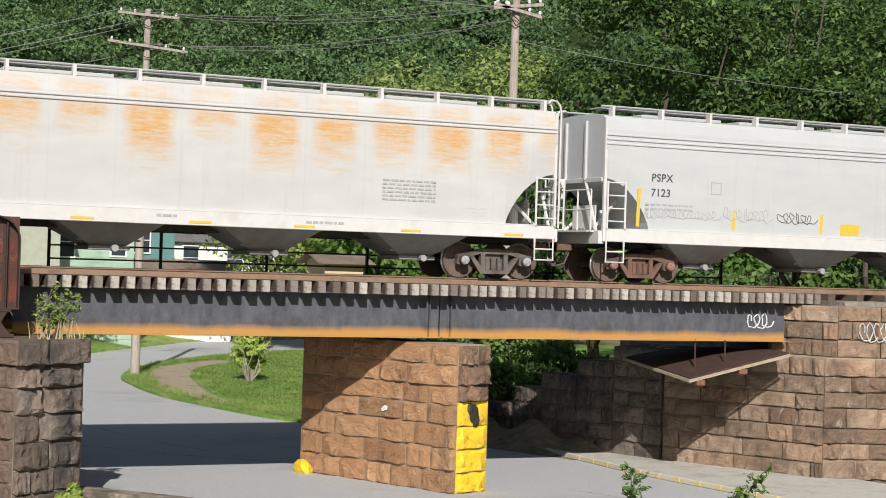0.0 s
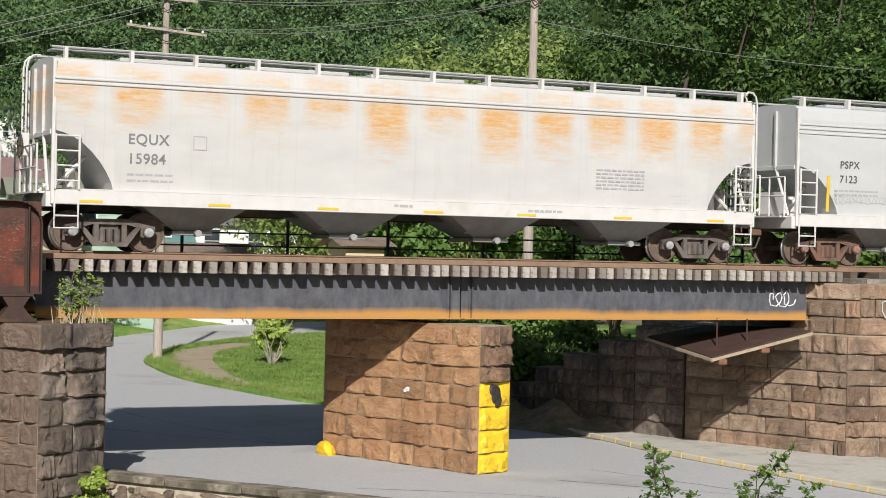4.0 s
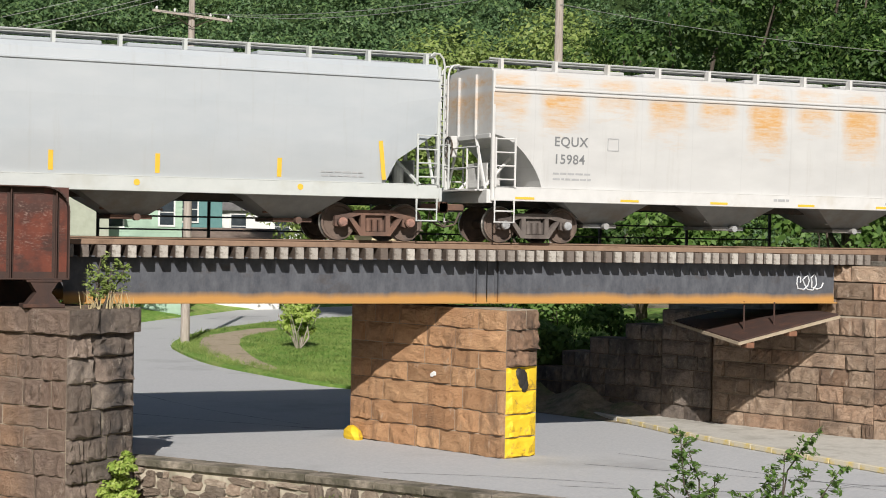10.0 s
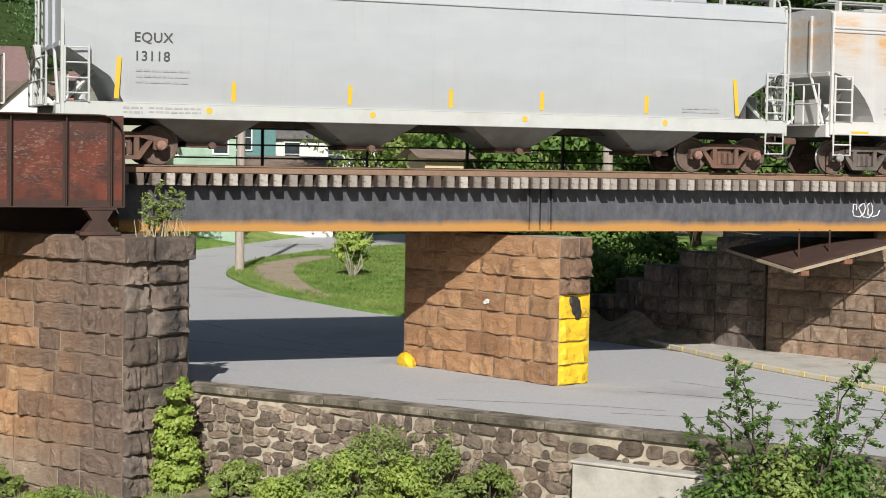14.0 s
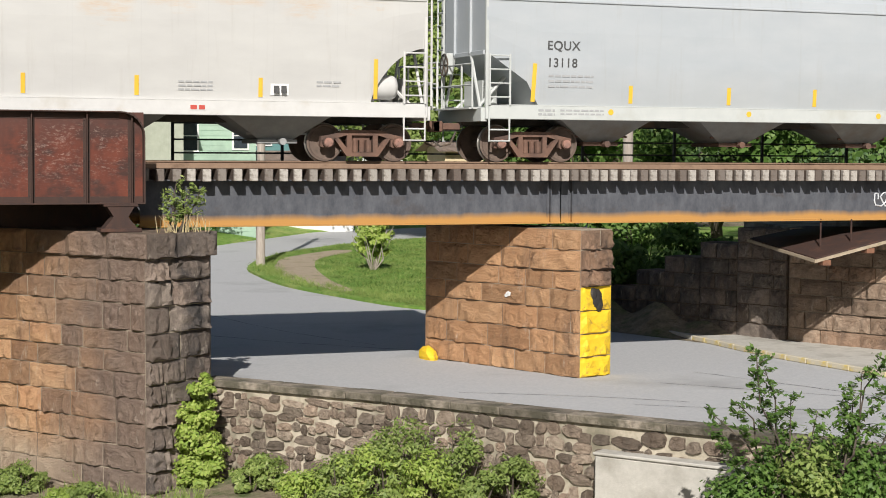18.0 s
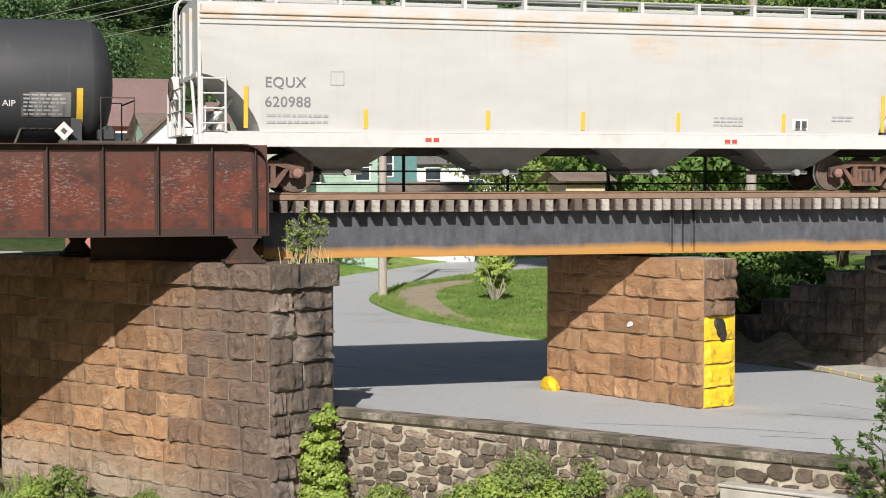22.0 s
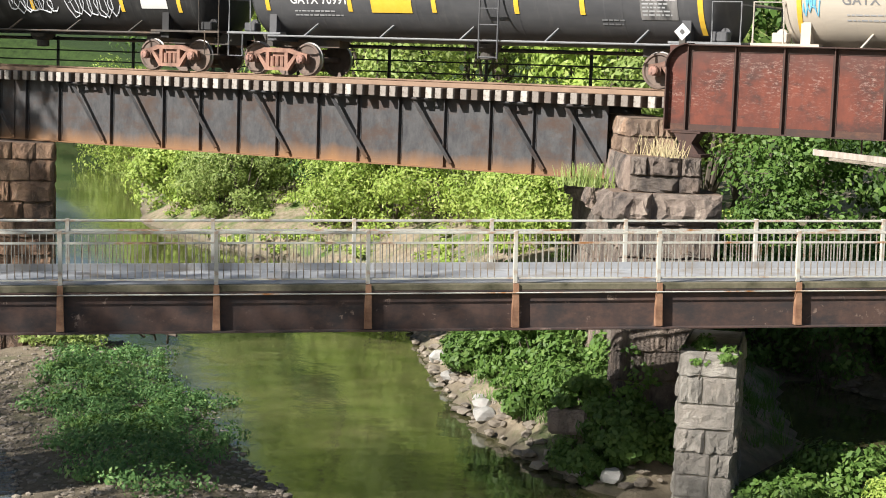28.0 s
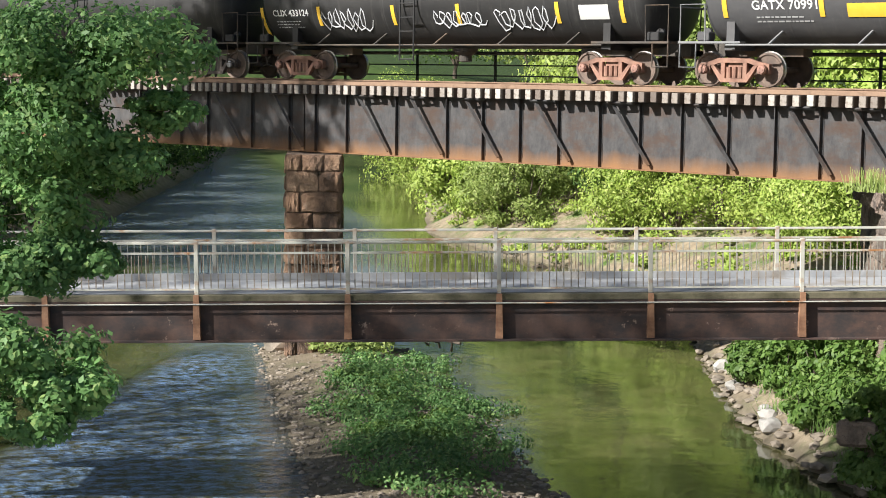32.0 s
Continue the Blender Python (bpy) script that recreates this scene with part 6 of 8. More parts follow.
for x in (-7.14, -3.8, -0.79, 2.48, 5.07, 7.37):
    strip("reflector", t2, x - 0.06, x + 0.06, 1.45 if abs(x) > 6.5 else 1.85, 2.35, M["yellow_tape"], 0.016)
strip("placard", t2, 4.15, 4.95, 1.95, 2.22, M["yellow_tape"], 0.016)
strip("data_panel", t2, 6.2, 7.2, 1.45, 2.35, M["panel_white"], 0.012, "white panel of test data")
strip("data_panel", t2, 6.3, 7.1, 2.5, 2.8, M["panel_white"], 0.012)
tank_bars("panel_print", t2, 6.25, 2.3, 0.95, 6, 0.05, 0.05, M["stencil_faint"], 42)
tank_bars("small_print", t2, 4.15, 1.82, 1.1, 4, 0.04, 0.04, M["stencil_faint"], 43)
tank_bars("small_print", t2, 2.2, 1.70, 1.6, 1, 0.03, 0.04, M["stencil_faint"], 44)
tank_bars("small_print", t2, -1.9, 1.72, 1.2, 3, 0.03, 0.05, M["stencil_faint"], 45)
for x in (5.72, 6.0):
    strip("barcode_plate", t2, x, x + 0.22, 1.58, 1.80, M["stencil_black"], 0.012)
diamond(t2, 6.75, 1.36)

t3 = tank_car("T3", "dark grey weathered tank car with pale side rails", M["tank_grey"], 7.4, 6.3, "truck_red", M["tank_grey"], M["stencil_grey"], 0.9)
text("reporting_mark", "GATX 70991", 0.34, M["stencil_white"], t3, on_tank(-5.6, 2.0), "white stencilled letters and number", 1.05)
tank_bars("small_print", t3, -5.5, 1.82, 1.8, 2, 0.05, 0.06, M["stencil_faint"], 51)
strip("placard", t3, -2.9, -1.6, 1.78, 2.12, M["yellow_tape"], 0.016)
strip("data_panel", t3, 5.1, 6.1, 1.7, 2.25, M["grime"], 0.012)
tank_bars("panel_print", t3, 5.15, 2.2, 0.9, 5, 0.05, 0.04, M["stencil_faint"], 52)
tank_bars("small_print", t3, 4.0, 1.7, 0.7, 2, 0.05, 0.05, M["stencil_grey"], 53)
for x in (-6.4, -3.6, -0.9, 1.6, 3.5, 6.7):
    strip("reflector", t3, x - 0.07, x + 0.07, 1.35 if abs(x) > 6.5 else 1.8, 2.4, M["yellow_tape"], 0.016)
diamond(t3, 6.3, 1.42)
t4 = tank_car("T4", "sooty black tank car sprayed with white graffiti", M["tank_soot"], 7.9, 6.15, "truck_red", M["tank_soot"], M["under_dark"], -1.0)
text("reporting_mark", "CLIX 433124", 0.30, M["stencil_white"], t4, on_tank(-7.0, 2.02), "white stencilled letters and number", 1.0)
tank_bars("small_print", t4, -6.9, 1.86, 1.3, 3, 0.04, 0.05, M["stencil_faint"], 61)
for x, w, h, sd in ((-4.8, 2.0, 0.75, 12), (-0.1, 1.9, 0.55, 13), (2.3, 2.0, 0.85, 14)):
    scrawl("graffiti", t4, x, 1.86, w, h, M["spray_white"], lambda z: tank_wall(z, TANK_R + 0.01), 7, sd, 0.022)
for x in (-7.49, -4.9, -1.72, 0.88, 4.54, 6.75):
    strip("reflector", t4, x - 0.07, x + 0.07, 1.4 if abs(x) > 7 else 1.7, 2.3, M["yellow_tape"], 0.016)
strip("data_panel", t4, 5.3, 6.3, 1.8, 2.2, M["panel_white"], 0.012)
t5 = tank_car("T5", "black tank car half hidden by the riverside tree", M["tank_soot"], 7.9, 6.7, "truck_grey", M["tank_soot"], M["under_dark"])

# marks on the hoppers lie on their bowed sides
for car in (h0, h1, h2, h3):
    for ob in car.children:
        if ob.type == 'MESH' and all(-1.605 < v.co.y < -1.58 for v in ob.data.vertices):
            for v in ob.data.vertices:
                v.co.y += side_y(v.co.z) + 1.589
# ---- plants ----


def leaf_mat(name, a, b, c, glow=0.35):
    """Leaves: three greens by leaf, some light let through."""
    n = Nodes(name)
    g = n.add("ShaderNodeNewGeometry")
    k = g.outputs["Random Per Island"]
    col = n.mix(n.ramp(k, 0.0, 0.6), a, b)
    col = n.mix(n.ramp(k, 0.75, 1.0), col, c)
    w = n.noise(0.35, 3, 0.6, vector=g.outputs["Position"])
    col = n.mix(n.ramp(w, 0.40, 0.62, 0, 0.5), col, hexmix(a, (0, 0, 0), 0.35))
    n.done(col, 0.55, 0, 0.35)
    tr = n.add("ShaderNodeBsdfTranslucent", Color=col)
    mx = n.add("ShaderNodeMixShader", i0=glow, i1=n.bsdf.outputs[0], i2=tr.outputs[0])
    n.t.links.new(mx.outputs[0], n.t.nodes["Material Output"].inputs[0])
    return n.mat


# leaf_dark: shaded gaps between lit leaves are put into its darkest green
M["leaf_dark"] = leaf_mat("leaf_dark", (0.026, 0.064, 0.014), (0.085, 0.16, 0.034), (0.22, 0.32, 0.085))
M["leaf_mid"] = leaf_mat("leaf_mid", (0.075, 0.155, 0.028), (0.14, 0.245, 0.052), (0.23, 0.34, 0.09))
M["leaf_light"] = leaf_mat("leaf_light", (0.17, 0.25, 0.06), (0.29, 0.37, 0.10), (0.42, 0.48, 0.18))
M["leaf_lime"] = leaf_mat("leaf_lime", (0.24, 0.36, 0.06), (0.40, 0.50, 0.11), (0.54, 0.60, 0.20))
M["leaf_hill"] = leaf_mat("leaf_hill", (0.060, 0.120, 0.048), (0.115, 0.20, 0.072), (0.20, 0.29, 0.10), 0.25)
M["leaf_maple"] = leaf_mat("leaf_maple", (0.11, 0.23, 0.075), (0.19, 0.36, 0.12), (0.36, 0.50, 0.17), 0.4)
M["bark"] = surface("bark", (0.062, 0.050, 0.038), (0.125, 0.10, 0.078), 6, (0.06, 0.05, 0.04), 1.5, 0.5, 0.7, 0.95, 0, 0.8, 12, stretch=(2, 2, 0.4))
M["straw"] = surface("straw", (0.34, 0.28, 0.15), (0.48, 0.40, 0.24), 5, rough=0.95)


def leaf_quads(pts, nrm, size, rs, fold=0.35, aspect=1.5, tri=False):
    """Leaves at points, about their normals: arrays of corners, four to a folded leaf or three to a small far one."""
    n = len(pts)
    nrm = nrm + rs.normal(0, 0.5, (n, 3))
    nrm /= np.linalg.norm(nrm, axis=1, keepdims=True) + 1e-9
    t = np.cross(nrm, rs.normal(0, 1, (n, 3)))
    t /= np.linalg.norm(t, axis=1, keepdims=True) + 1e-9
    b = np.cross(nrm, t)
    s = size * rs.uniform(0.6, 1.3, (n, 1))
    d = fold * s * nrm
    if tri:
        return np.stack([pts - t * s * aspect * 0.5, pts + b * s * 0.75 - d * 0.5, pts + t * s * aspect * 0.5 - d], 1)
    return np.stack([pts - t * s * aspect * 0.5, pts + b * s * 0.42 - d * 0.5, pts + t * s * aspect * 0.5 - d, pts - b * s * 0.42 - d * 0.5], 1)


def leaf_object(name, quads, material, parent=None, label=""):
    q = np.concatenate(quads) if isinstance(quads, list) else quads
    n, c = q.shape[:2]
    me = bpy.data.meshes.new(name)
    me.vertices.add(c * n)
    me.vertices.foreach_set("co", q.reshape(-1).astype(np.float32))
    me.loops.add(c * n)
    me.loops.foreach_set("vertex_index", np.arange(c * n, dtype=np.int32))
    me.polygons.add(n)
    me.polygons.foreach_set("loop_start", np.arange(0, c * n, c, dtype=np.int32))
    me.polygons.foreach_set("loop_total", np.full(n, c, np.int32))
    me.update()
    me.validate()
    me.materials.append(material)
    ob = new(name, me)
    ob.parent = parent
    if label:
        tagged(ob, label)
    return ob


def clumps(rs, centre, radii, lobes, per, size, lobe=0.34, low=-0.5, tri=False, shell=0.35):
    """Leaves on the outsides of many small lobes that make up a crown."""
    c, r = np.array(centre, float), np.array(radii, float)
    out = []
    for _ in range(lobes):
        v = rs.normal(0, 1, 3)
        v /= np.linalg.norm(v)
        if v[2] < low:
            v[2] = -v[2] * 0.5
        lc = c + v * r * rs.uniform(0.45, 0.88) ** 0.7
        lr = r.mean() * lobe * rs.uniform(0.55, 1.25)
        d = rs.normal(0, 1, (per, 3))
        d /= np.linalg.norm(d, axis=1, keepdims=True)
        rad = lr * rs.uniform(shell, 1.08, (per, 1)) ** 0.6
        p = lc + d * rad * np.array([1.15, 1.15, 0.72])
        up = d * 1.1 + np.array([0, 0, 0.4]) + v * 0.5 + np.array(SUN_WAY) * 0.2
        out.append(leaf_quads(p, up, size, rs, tri=tri))
    return out


def limb(bm, a, b, r0, r1, rs, bends=3):
    a, b = np.array(a, float), np.array(b, float)
    prev, pr = a, r0
    for k in range(1, bends + 1):
        u = k / bends
        p = a + (b - a) * u + (rs.normal(0, 0.05, 3) * np.linalg.norm(b - a) if k < bends else 0)
        r = r0 + (r1 - r0) * u
        rod(bm, tuple(prev), tuple(p), pr, r, 7)
        prev, pr = p, r


def tree(label, x, y, z, height, spread, leaf, lobes, per, material, trunk=0.25, seed=1, base=0.35, name="tree", cat="tree", group="", tri=False, lobe=0.34):
    """A trunk with limbs, and a crown of leaf clumps."""
    rs = np.random.RandomState(seed)
    t = thing(name, label, cat, group=group)
    bm = bmesh.new()
    fork = z + height * base
    limb(bm, (x, y, z - 0.4), (x + rs.uniform(-.3, .3), y, fork), trunk, trunk * 0.7, rs)
    for k in range(7):
        a = k * 0.9 + rs.rand()
        limb(bm, (x, y, fork - 0.2 * k * 0.2), (x + math.cos(a) * spread * 0.6, y + math.sin(a) * spread * 0.6, z + height * rs.uniform(0.55, 0.85)), trunk * 0.45, trunk * 0.1, rs)
    limb(bm, (x, y, fork), (x, y, z + height * 0.9), trunk * 0.6, trunk * 0.1, rs)
    part("trunk", bm, M["bark"], t)
    mid = z + height * (base + 1) / 2
    q = clumps(rs, (x, y, mid), (spread, spread, height * (1 - base) / 2), lobes, per, leaf, lobe, -0.5 if base > 0.3 else -1.0, tri)
    leaf_object("crown", q, material, t)
    return t


def bush(label, x, y, z, w, h, leaf, lobes, per, material, seed=1, name="bush", cat="bush", group="", depth=None, tri=False):
    rs = np.random.RandomState(seed)
    t = thing(name, label, cat, group=group)
    for k in range(5):
        a = k * 1.3 + rs.rand()
        bm = bmesh.new()
        limb(bm, (x, y, z - 0.15), (x + math.cos(a) * w * 0.45, y + math.sin(a) * (depth or w) * 0.45, z + h * rs.uniform(0.5, 0.85)), 0.03 + 0.01 * h, 0.008, rs, 2)
        part("stem", bm, M["bark"], t)
    q = clumps(rs, (x, y, z + h * 0.42), (w, depth or w, h * 0.58), lobes, per, leaf, 0.36, -0.9, tri)
    leaf_object("foliage", q, material, t)
    return t


# woods on the hillside: one body of many crowns
def hill_woods():
    rs = np.random.RandomState(17)
    out = []
    n = 0
    for ring, (r0, r1, count, leaf, per) in enumerate(((135, 175, 190, 0.27, 150), (175, 240, 390, 0.36, 82), (240, 330, 200, 0.80, 46))):
        for _ in range(count):
            a = math.radians(rs.uniform(-43, 8))
            r = rs.uniform(r0, r1)
            x, y = -r * math.sin(a), r * math.cos(a)
            if (y < 124 and ring == 0) or (0.156 < x / y < 0.184 and y < 168):
                continue
            z = float(land(np.array([x]), np.array([y]))[0])
            w = rs.uniform(3.2, 5.5) * (1 + 0.15 * ring)
            h = rs.uniform(8, 13)
            out += clumps(rs, (x, y, z + h * 0.6), (w, w, h * 0.42), 10 + 2 * (2 - ring), per, leaf, 0.36, -0.5, True, 0.6)
    for _ in range(46):
        a, r = math.radians(rs.uniform(23, 34)), rs.uniform(200, 310)
        x, y = r * math.sin(a), r * math.cos(a)
        z = float(land(np.array([x]), np.array([y]))[0])
        out += clumps(rs, (x, y, z + 7), (6, 6, 6), 12, 80, 0.42, 0.36, -0.5, True, 0.6)
    return leaf_object("hillside_woods", out, M["leaf_hill"])


tagged(hill_woods(), "dense summer woods covering the hillside", "woods", kind="stuff")

GL = lambda x, y: float(land(np.array([x]), np.array([y]))[0])
# trees behind the street
for x, y, h, w, leaf, mk, sd in ((41, 66, 21, 6.5, 0.23, "leaf_dark", 1), (52, 70, 23, 7.5, 0.25, "leaf_dark", 2), (34.5, 60, 12.5, 4.2, 0.2, "leaf_dark", 3), (47, 58, 17, 5.5, 0.22, "leaf_dark", 14), (60, 62, 22, 7, 0.26, "leaf_dark", 15)):
    tree("tall dark green broadleaf tree behind the railway", x, y, ROAD, h, w, leaf * 0.85, 70, 400, M[mk], 0.35, sd, 0.2, group="tall dark trees", tri=True, lobe=0.24)
for x, y, h, w, mk, sd in ((41, 92, 18.5, 5.2, "leaf_light", 4), (47, 94, 20, 5.5, "leaf_light", 5), (36.5, 96, 15.5, 3.6, "leaf_light", 10), (33.5, 100, 16.5, 4.6, "leaf_light", 6), (31, 128, 15.5, 4.2, "leaf_mid", 7), (54, 98, 19, 5.5, "leaf_mid", 8)):
    tree("yellow-green broadleaf tree below the hillside", x, y, ROAD, h, w, 0.24, 46, 330, M[mk], 0.25, sd, 0.22, group="light green trees", tri=True)
for k, (x, y) in enumerate(((11.2, 85.0), (12.8, 88.0), (14.8, 91.2), (17.2, 94.6), (19.6, 97.6), (22.2, 100.4), (25.0, 103.4))):
    bush("low green shrub on the verge below the clapboard house", x, y, ROAD + 0.3, 1.9, 2.1 + 0.4 * math.sin(2.7 * k), 0.13, 22, 150, M["leaf_mid" if k % 2 else "leaf_light"], 700 + k, group="verge shrubs", tri=True)
for x, y, h, w, mk, sd in ((26.3, 63.5, 8.2, 2.6, "leaf_mid", 21), (29.5, 62, 7.9, 2.4, "leaf_mid", 22), (33.5, 55, 8.0, 2.6, "leaf_mid", 24), (38, 52, 8.6, 2.8, "leaf_mid", 25)):
    tree("small leafy tree beside the street", x, y, ROAD, h, w, 0.22, 26, 90, M[mk], 0.12, sd, 0.42, group="small street trees")
# dark shrubs behind the abutment
for x, y, h, w, sd in ((24.7, 49.3, 3.3, 0.9, 36), (23.7, 49.6, 3.0, 0.9, 37), (21.9, 50.4, 3.4, 1.2, 31), (23.6, 51.2, 4.0, 1.5, 32), (22.6, 52.6, 4.0, 1.5, 35), (26.6, 52.2, 4.4, 1.8, 33), (28.5, 51.0, 4.2, 1.8, 34)):
    bush("dense shrub growing against the wing wall", x, y, ROAD, w, h, 0.16, 26, 130, M["leaf_mid"], sd, group="shrubs by the wing wall")
# shrub on the lawn
rs = np.random.RandomState(41)
shrub = thing("lawn_shrub", "small many-stemmed flowering shrub on the lawn", "shrub")
bm = bmesh.new()
LX, LY = 24.1, 72.8
for k in range(11):
    a = k * 0.57
    limb(bm, (LX + 0.12 * math.cos(a), LY + 0.12 * math.sin(a), ROAD + 0.1), (LX + 0.95 * math.cos(a), LY + 0.95 * math.sin(a), ROAD + rs.uniform(1.5, 2.3)), 0.035, 0.012, rs)
part("stem", bm, M["pole_wood"], shrub)
leaf_object("foliage", clumps(rs, (LX, LY, ROAD + 1.5), (0.95, 0.95, 1.25), 52, 50, 0.13, 0.26, -0.8), M["leaf_lime"], shrub)

# trees and shrubs beyond the middle span
for x, y, h, w, leaf, mk, sd in ((-15, 58, 18, 5.0, 0.24, "leaf_mid", 51), (-7.5, 60, 18, 5.0, 0.24, "leaf_dark", 52), (-22, 66, 21, 5.6, 0.28, "leaf_mid", 53), (-3.0, 66, 13, 4.0, 0.28, "leaf_dark", 54), (-12, 72, 19, 6, 0.32, "leaf_dark", 55), (-30, 78, 18, 6, 0.34, "leaf_mid", 56)):
    tree("leafy riverside tree behind the bridge", x, y, GL(x, y), h, w, leaf, 46, 130, M[mk], 0.3, sd, 0.12, group="riverside trees")
for x, y, h, w, mk, sd in ((-14.5, 50.5, 3.6, 2.2, "leaf_mid", 61), (-10.5, 51, 3.8, 2.3, "leaf_mid", 62), (-6, 51.5, 4.0, 2.4, "leaf_mid", 63), (-2, 51, 3.4, 2.0, "leaf_dark", 64), (-18.5, 51, 4.2, 2.4, "leaf_mid", 65), (0.5, 49.5, 2.8, 1.5, "leaf_dark", 66)):
    bush("dense dark shrub on the shaded bank", x, y, GL(x, y), w, h, 0.16, 28, 110, M[mk], sd, group="shrubs on the shaded bank")
for k in range(22):
    x, y = -20.5 + 1.02 * k + 0.5 * math.sin(3 * k), 53.0 + 1.9 * math.sin(2.1 * k) + (1.2 if k % 2 else -0.8)
    bush("tangled dark undergrowth on the bank below the trees", x, y, GL(x, y) - 0.1, 1.9, 3.2 + 0.8 * math.sin(1.7 * k), 0.13, 24, 110, M["leaf_mid"], 400 + k, name="undergrowth", group="undergrowth on the shaded bank")
for k in range(14):
    x, y = -17.2 + 1.3 * k, 50.6 - 0.22 * k + 0.5 * math.sin(4 * k)
    bush("low dark weeds at the edge of the pool", x, y, GL(x, y), 0.9, 1.0 + 0.3 * math.sin(2.3 * k), 0.11, 14, 60, M["leaf_mid"], 430 + k, name="weed_clump", group="pool edge weeds")
# every other clump is dark-leaved, for the black gaps between lit leaves
for k, (x, y, h) in enumerate(((-19.5, 57, 7.5), (-16, 59, 8.5), (-12.5, 58, 8), (-9, 59.5, 8.5), (-5.5, 58.5, 7.8), (-2.2, 59.5, 7.6))):
    bush("leafy sunlit maple scrub behind the footbridge", x, y, GL(x, y), 2.6, h, 0.16, 38, 150, M["leaf_dark" if k % 2 else "leaf_mid"], 450 + k, name="maple_scrub", cat="scrub", group="maple scrub")
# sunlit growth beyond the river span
# the last two, dark-leaved, stand in for a shaded gap
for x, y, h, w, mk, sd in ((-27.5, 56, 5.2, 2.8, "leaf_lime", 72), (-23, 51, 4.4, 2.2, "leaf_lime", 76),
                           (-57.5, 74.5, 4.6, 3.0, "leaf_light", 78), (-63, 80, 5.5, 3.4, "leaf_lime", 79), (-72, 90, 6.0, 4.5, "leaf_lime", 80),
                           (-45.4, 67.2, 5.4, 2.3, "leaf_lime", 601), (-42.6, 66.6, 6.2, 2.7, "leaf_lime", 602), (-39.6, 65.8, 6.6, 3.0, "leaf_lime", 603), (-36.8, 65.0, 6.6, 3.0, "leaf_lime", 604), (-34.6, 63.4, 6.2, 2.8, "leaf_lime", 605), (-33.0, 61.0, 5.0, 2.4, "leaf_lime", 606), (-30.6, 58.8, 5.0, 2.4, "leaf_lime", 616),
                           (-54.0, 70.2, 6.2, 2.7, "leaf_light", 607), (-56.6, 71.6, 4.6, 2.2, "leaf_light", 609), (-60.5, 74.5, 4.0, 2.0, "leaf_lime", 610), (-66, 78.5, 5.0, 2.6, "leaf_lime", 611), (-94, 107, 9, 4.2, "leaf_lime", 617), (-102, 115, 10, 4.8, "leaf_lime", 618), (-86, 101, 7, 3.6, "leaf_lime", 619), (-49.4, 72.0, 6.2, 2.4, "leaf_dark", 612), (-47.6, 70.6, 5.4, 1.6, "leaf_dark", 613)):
    bush("river bank thicket, sunlit yellow-green, dark-leaved in the shaded gap", x, y, GL(x, y) - 0.3, w, h, 0.12 if y < 72 else 0.18, 40, 300, M[mk], sd, tri=True, name="thicket", cat="thicket", group="sunlit thickets")
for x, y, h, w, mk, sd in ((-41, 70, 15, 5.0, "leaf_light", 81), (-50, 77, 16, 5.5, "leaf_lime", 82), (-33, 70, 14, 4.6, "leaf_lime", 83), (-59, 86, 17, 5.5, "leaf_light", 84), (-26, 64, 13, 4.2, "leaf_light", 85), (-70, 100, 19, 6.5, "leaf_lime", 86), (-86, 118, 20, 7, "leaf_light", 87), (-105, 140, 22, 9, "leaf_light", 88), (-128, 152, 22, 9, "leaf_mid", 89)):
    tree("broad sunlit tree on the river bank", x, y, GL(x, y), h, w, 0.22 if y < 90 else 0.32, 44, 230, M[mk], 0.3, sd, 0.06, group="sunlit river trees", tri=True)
# mostly hidden trees, added so the pool mirrors leaves, not open sky
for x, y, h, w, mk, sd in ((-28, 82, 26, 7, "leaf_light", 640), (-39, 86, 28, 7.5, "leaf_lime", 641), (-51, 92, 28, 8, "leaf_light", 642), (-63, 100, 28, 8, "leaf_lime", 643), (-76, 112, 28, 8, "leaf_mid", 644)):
    tree("tall tree added behind the river bend for the pool to reflect", x, y, GL(x, y), h, w, 0.32, 50, 230, M[mk], 0.4, sd, 0.1, group="tall river trees", tri=True)
# left bank, dark over the water
for x, y, h, w, mk, sd in ((-69, 43, 13, 5.0, "leaf_mid", 91), (-78, 52, 14, 5.5, "leaf_dark", 92), (-88, 64, 15, 6, "leaf_mid", 93), (-61, 34, 14, 5, "leaf_mid", 94), (-102, 78, 16, 6.5, "leaf_mid", 95), (-118, 93, 18, 7, "leaf_mid", 96), (-140, 114, 20, 8, "leaf_mid", 97)):
    tree("dark tree leaning over the river", x, y, GL(x, y), h, w, 0.30, 44, 110, M[mk], 0.3, sd, 0.02, group="left bank trees")

# the near tree whose branches hang into the view
near = thing("riverside_tree", "large leafy tree with branches hanging over the river", "tree")
rs = np.random.RandomState(101)
bm = bmesh.new()
limb(bm, (-45.5, 13.0, -9.0), (-43.0, 13.5, -3.5), 0.42, 0.3, rs)
limb(bm, (-43.0, 13.5, -3.5), (-41, 13, 1.2), 0.3, 0.1, rs)
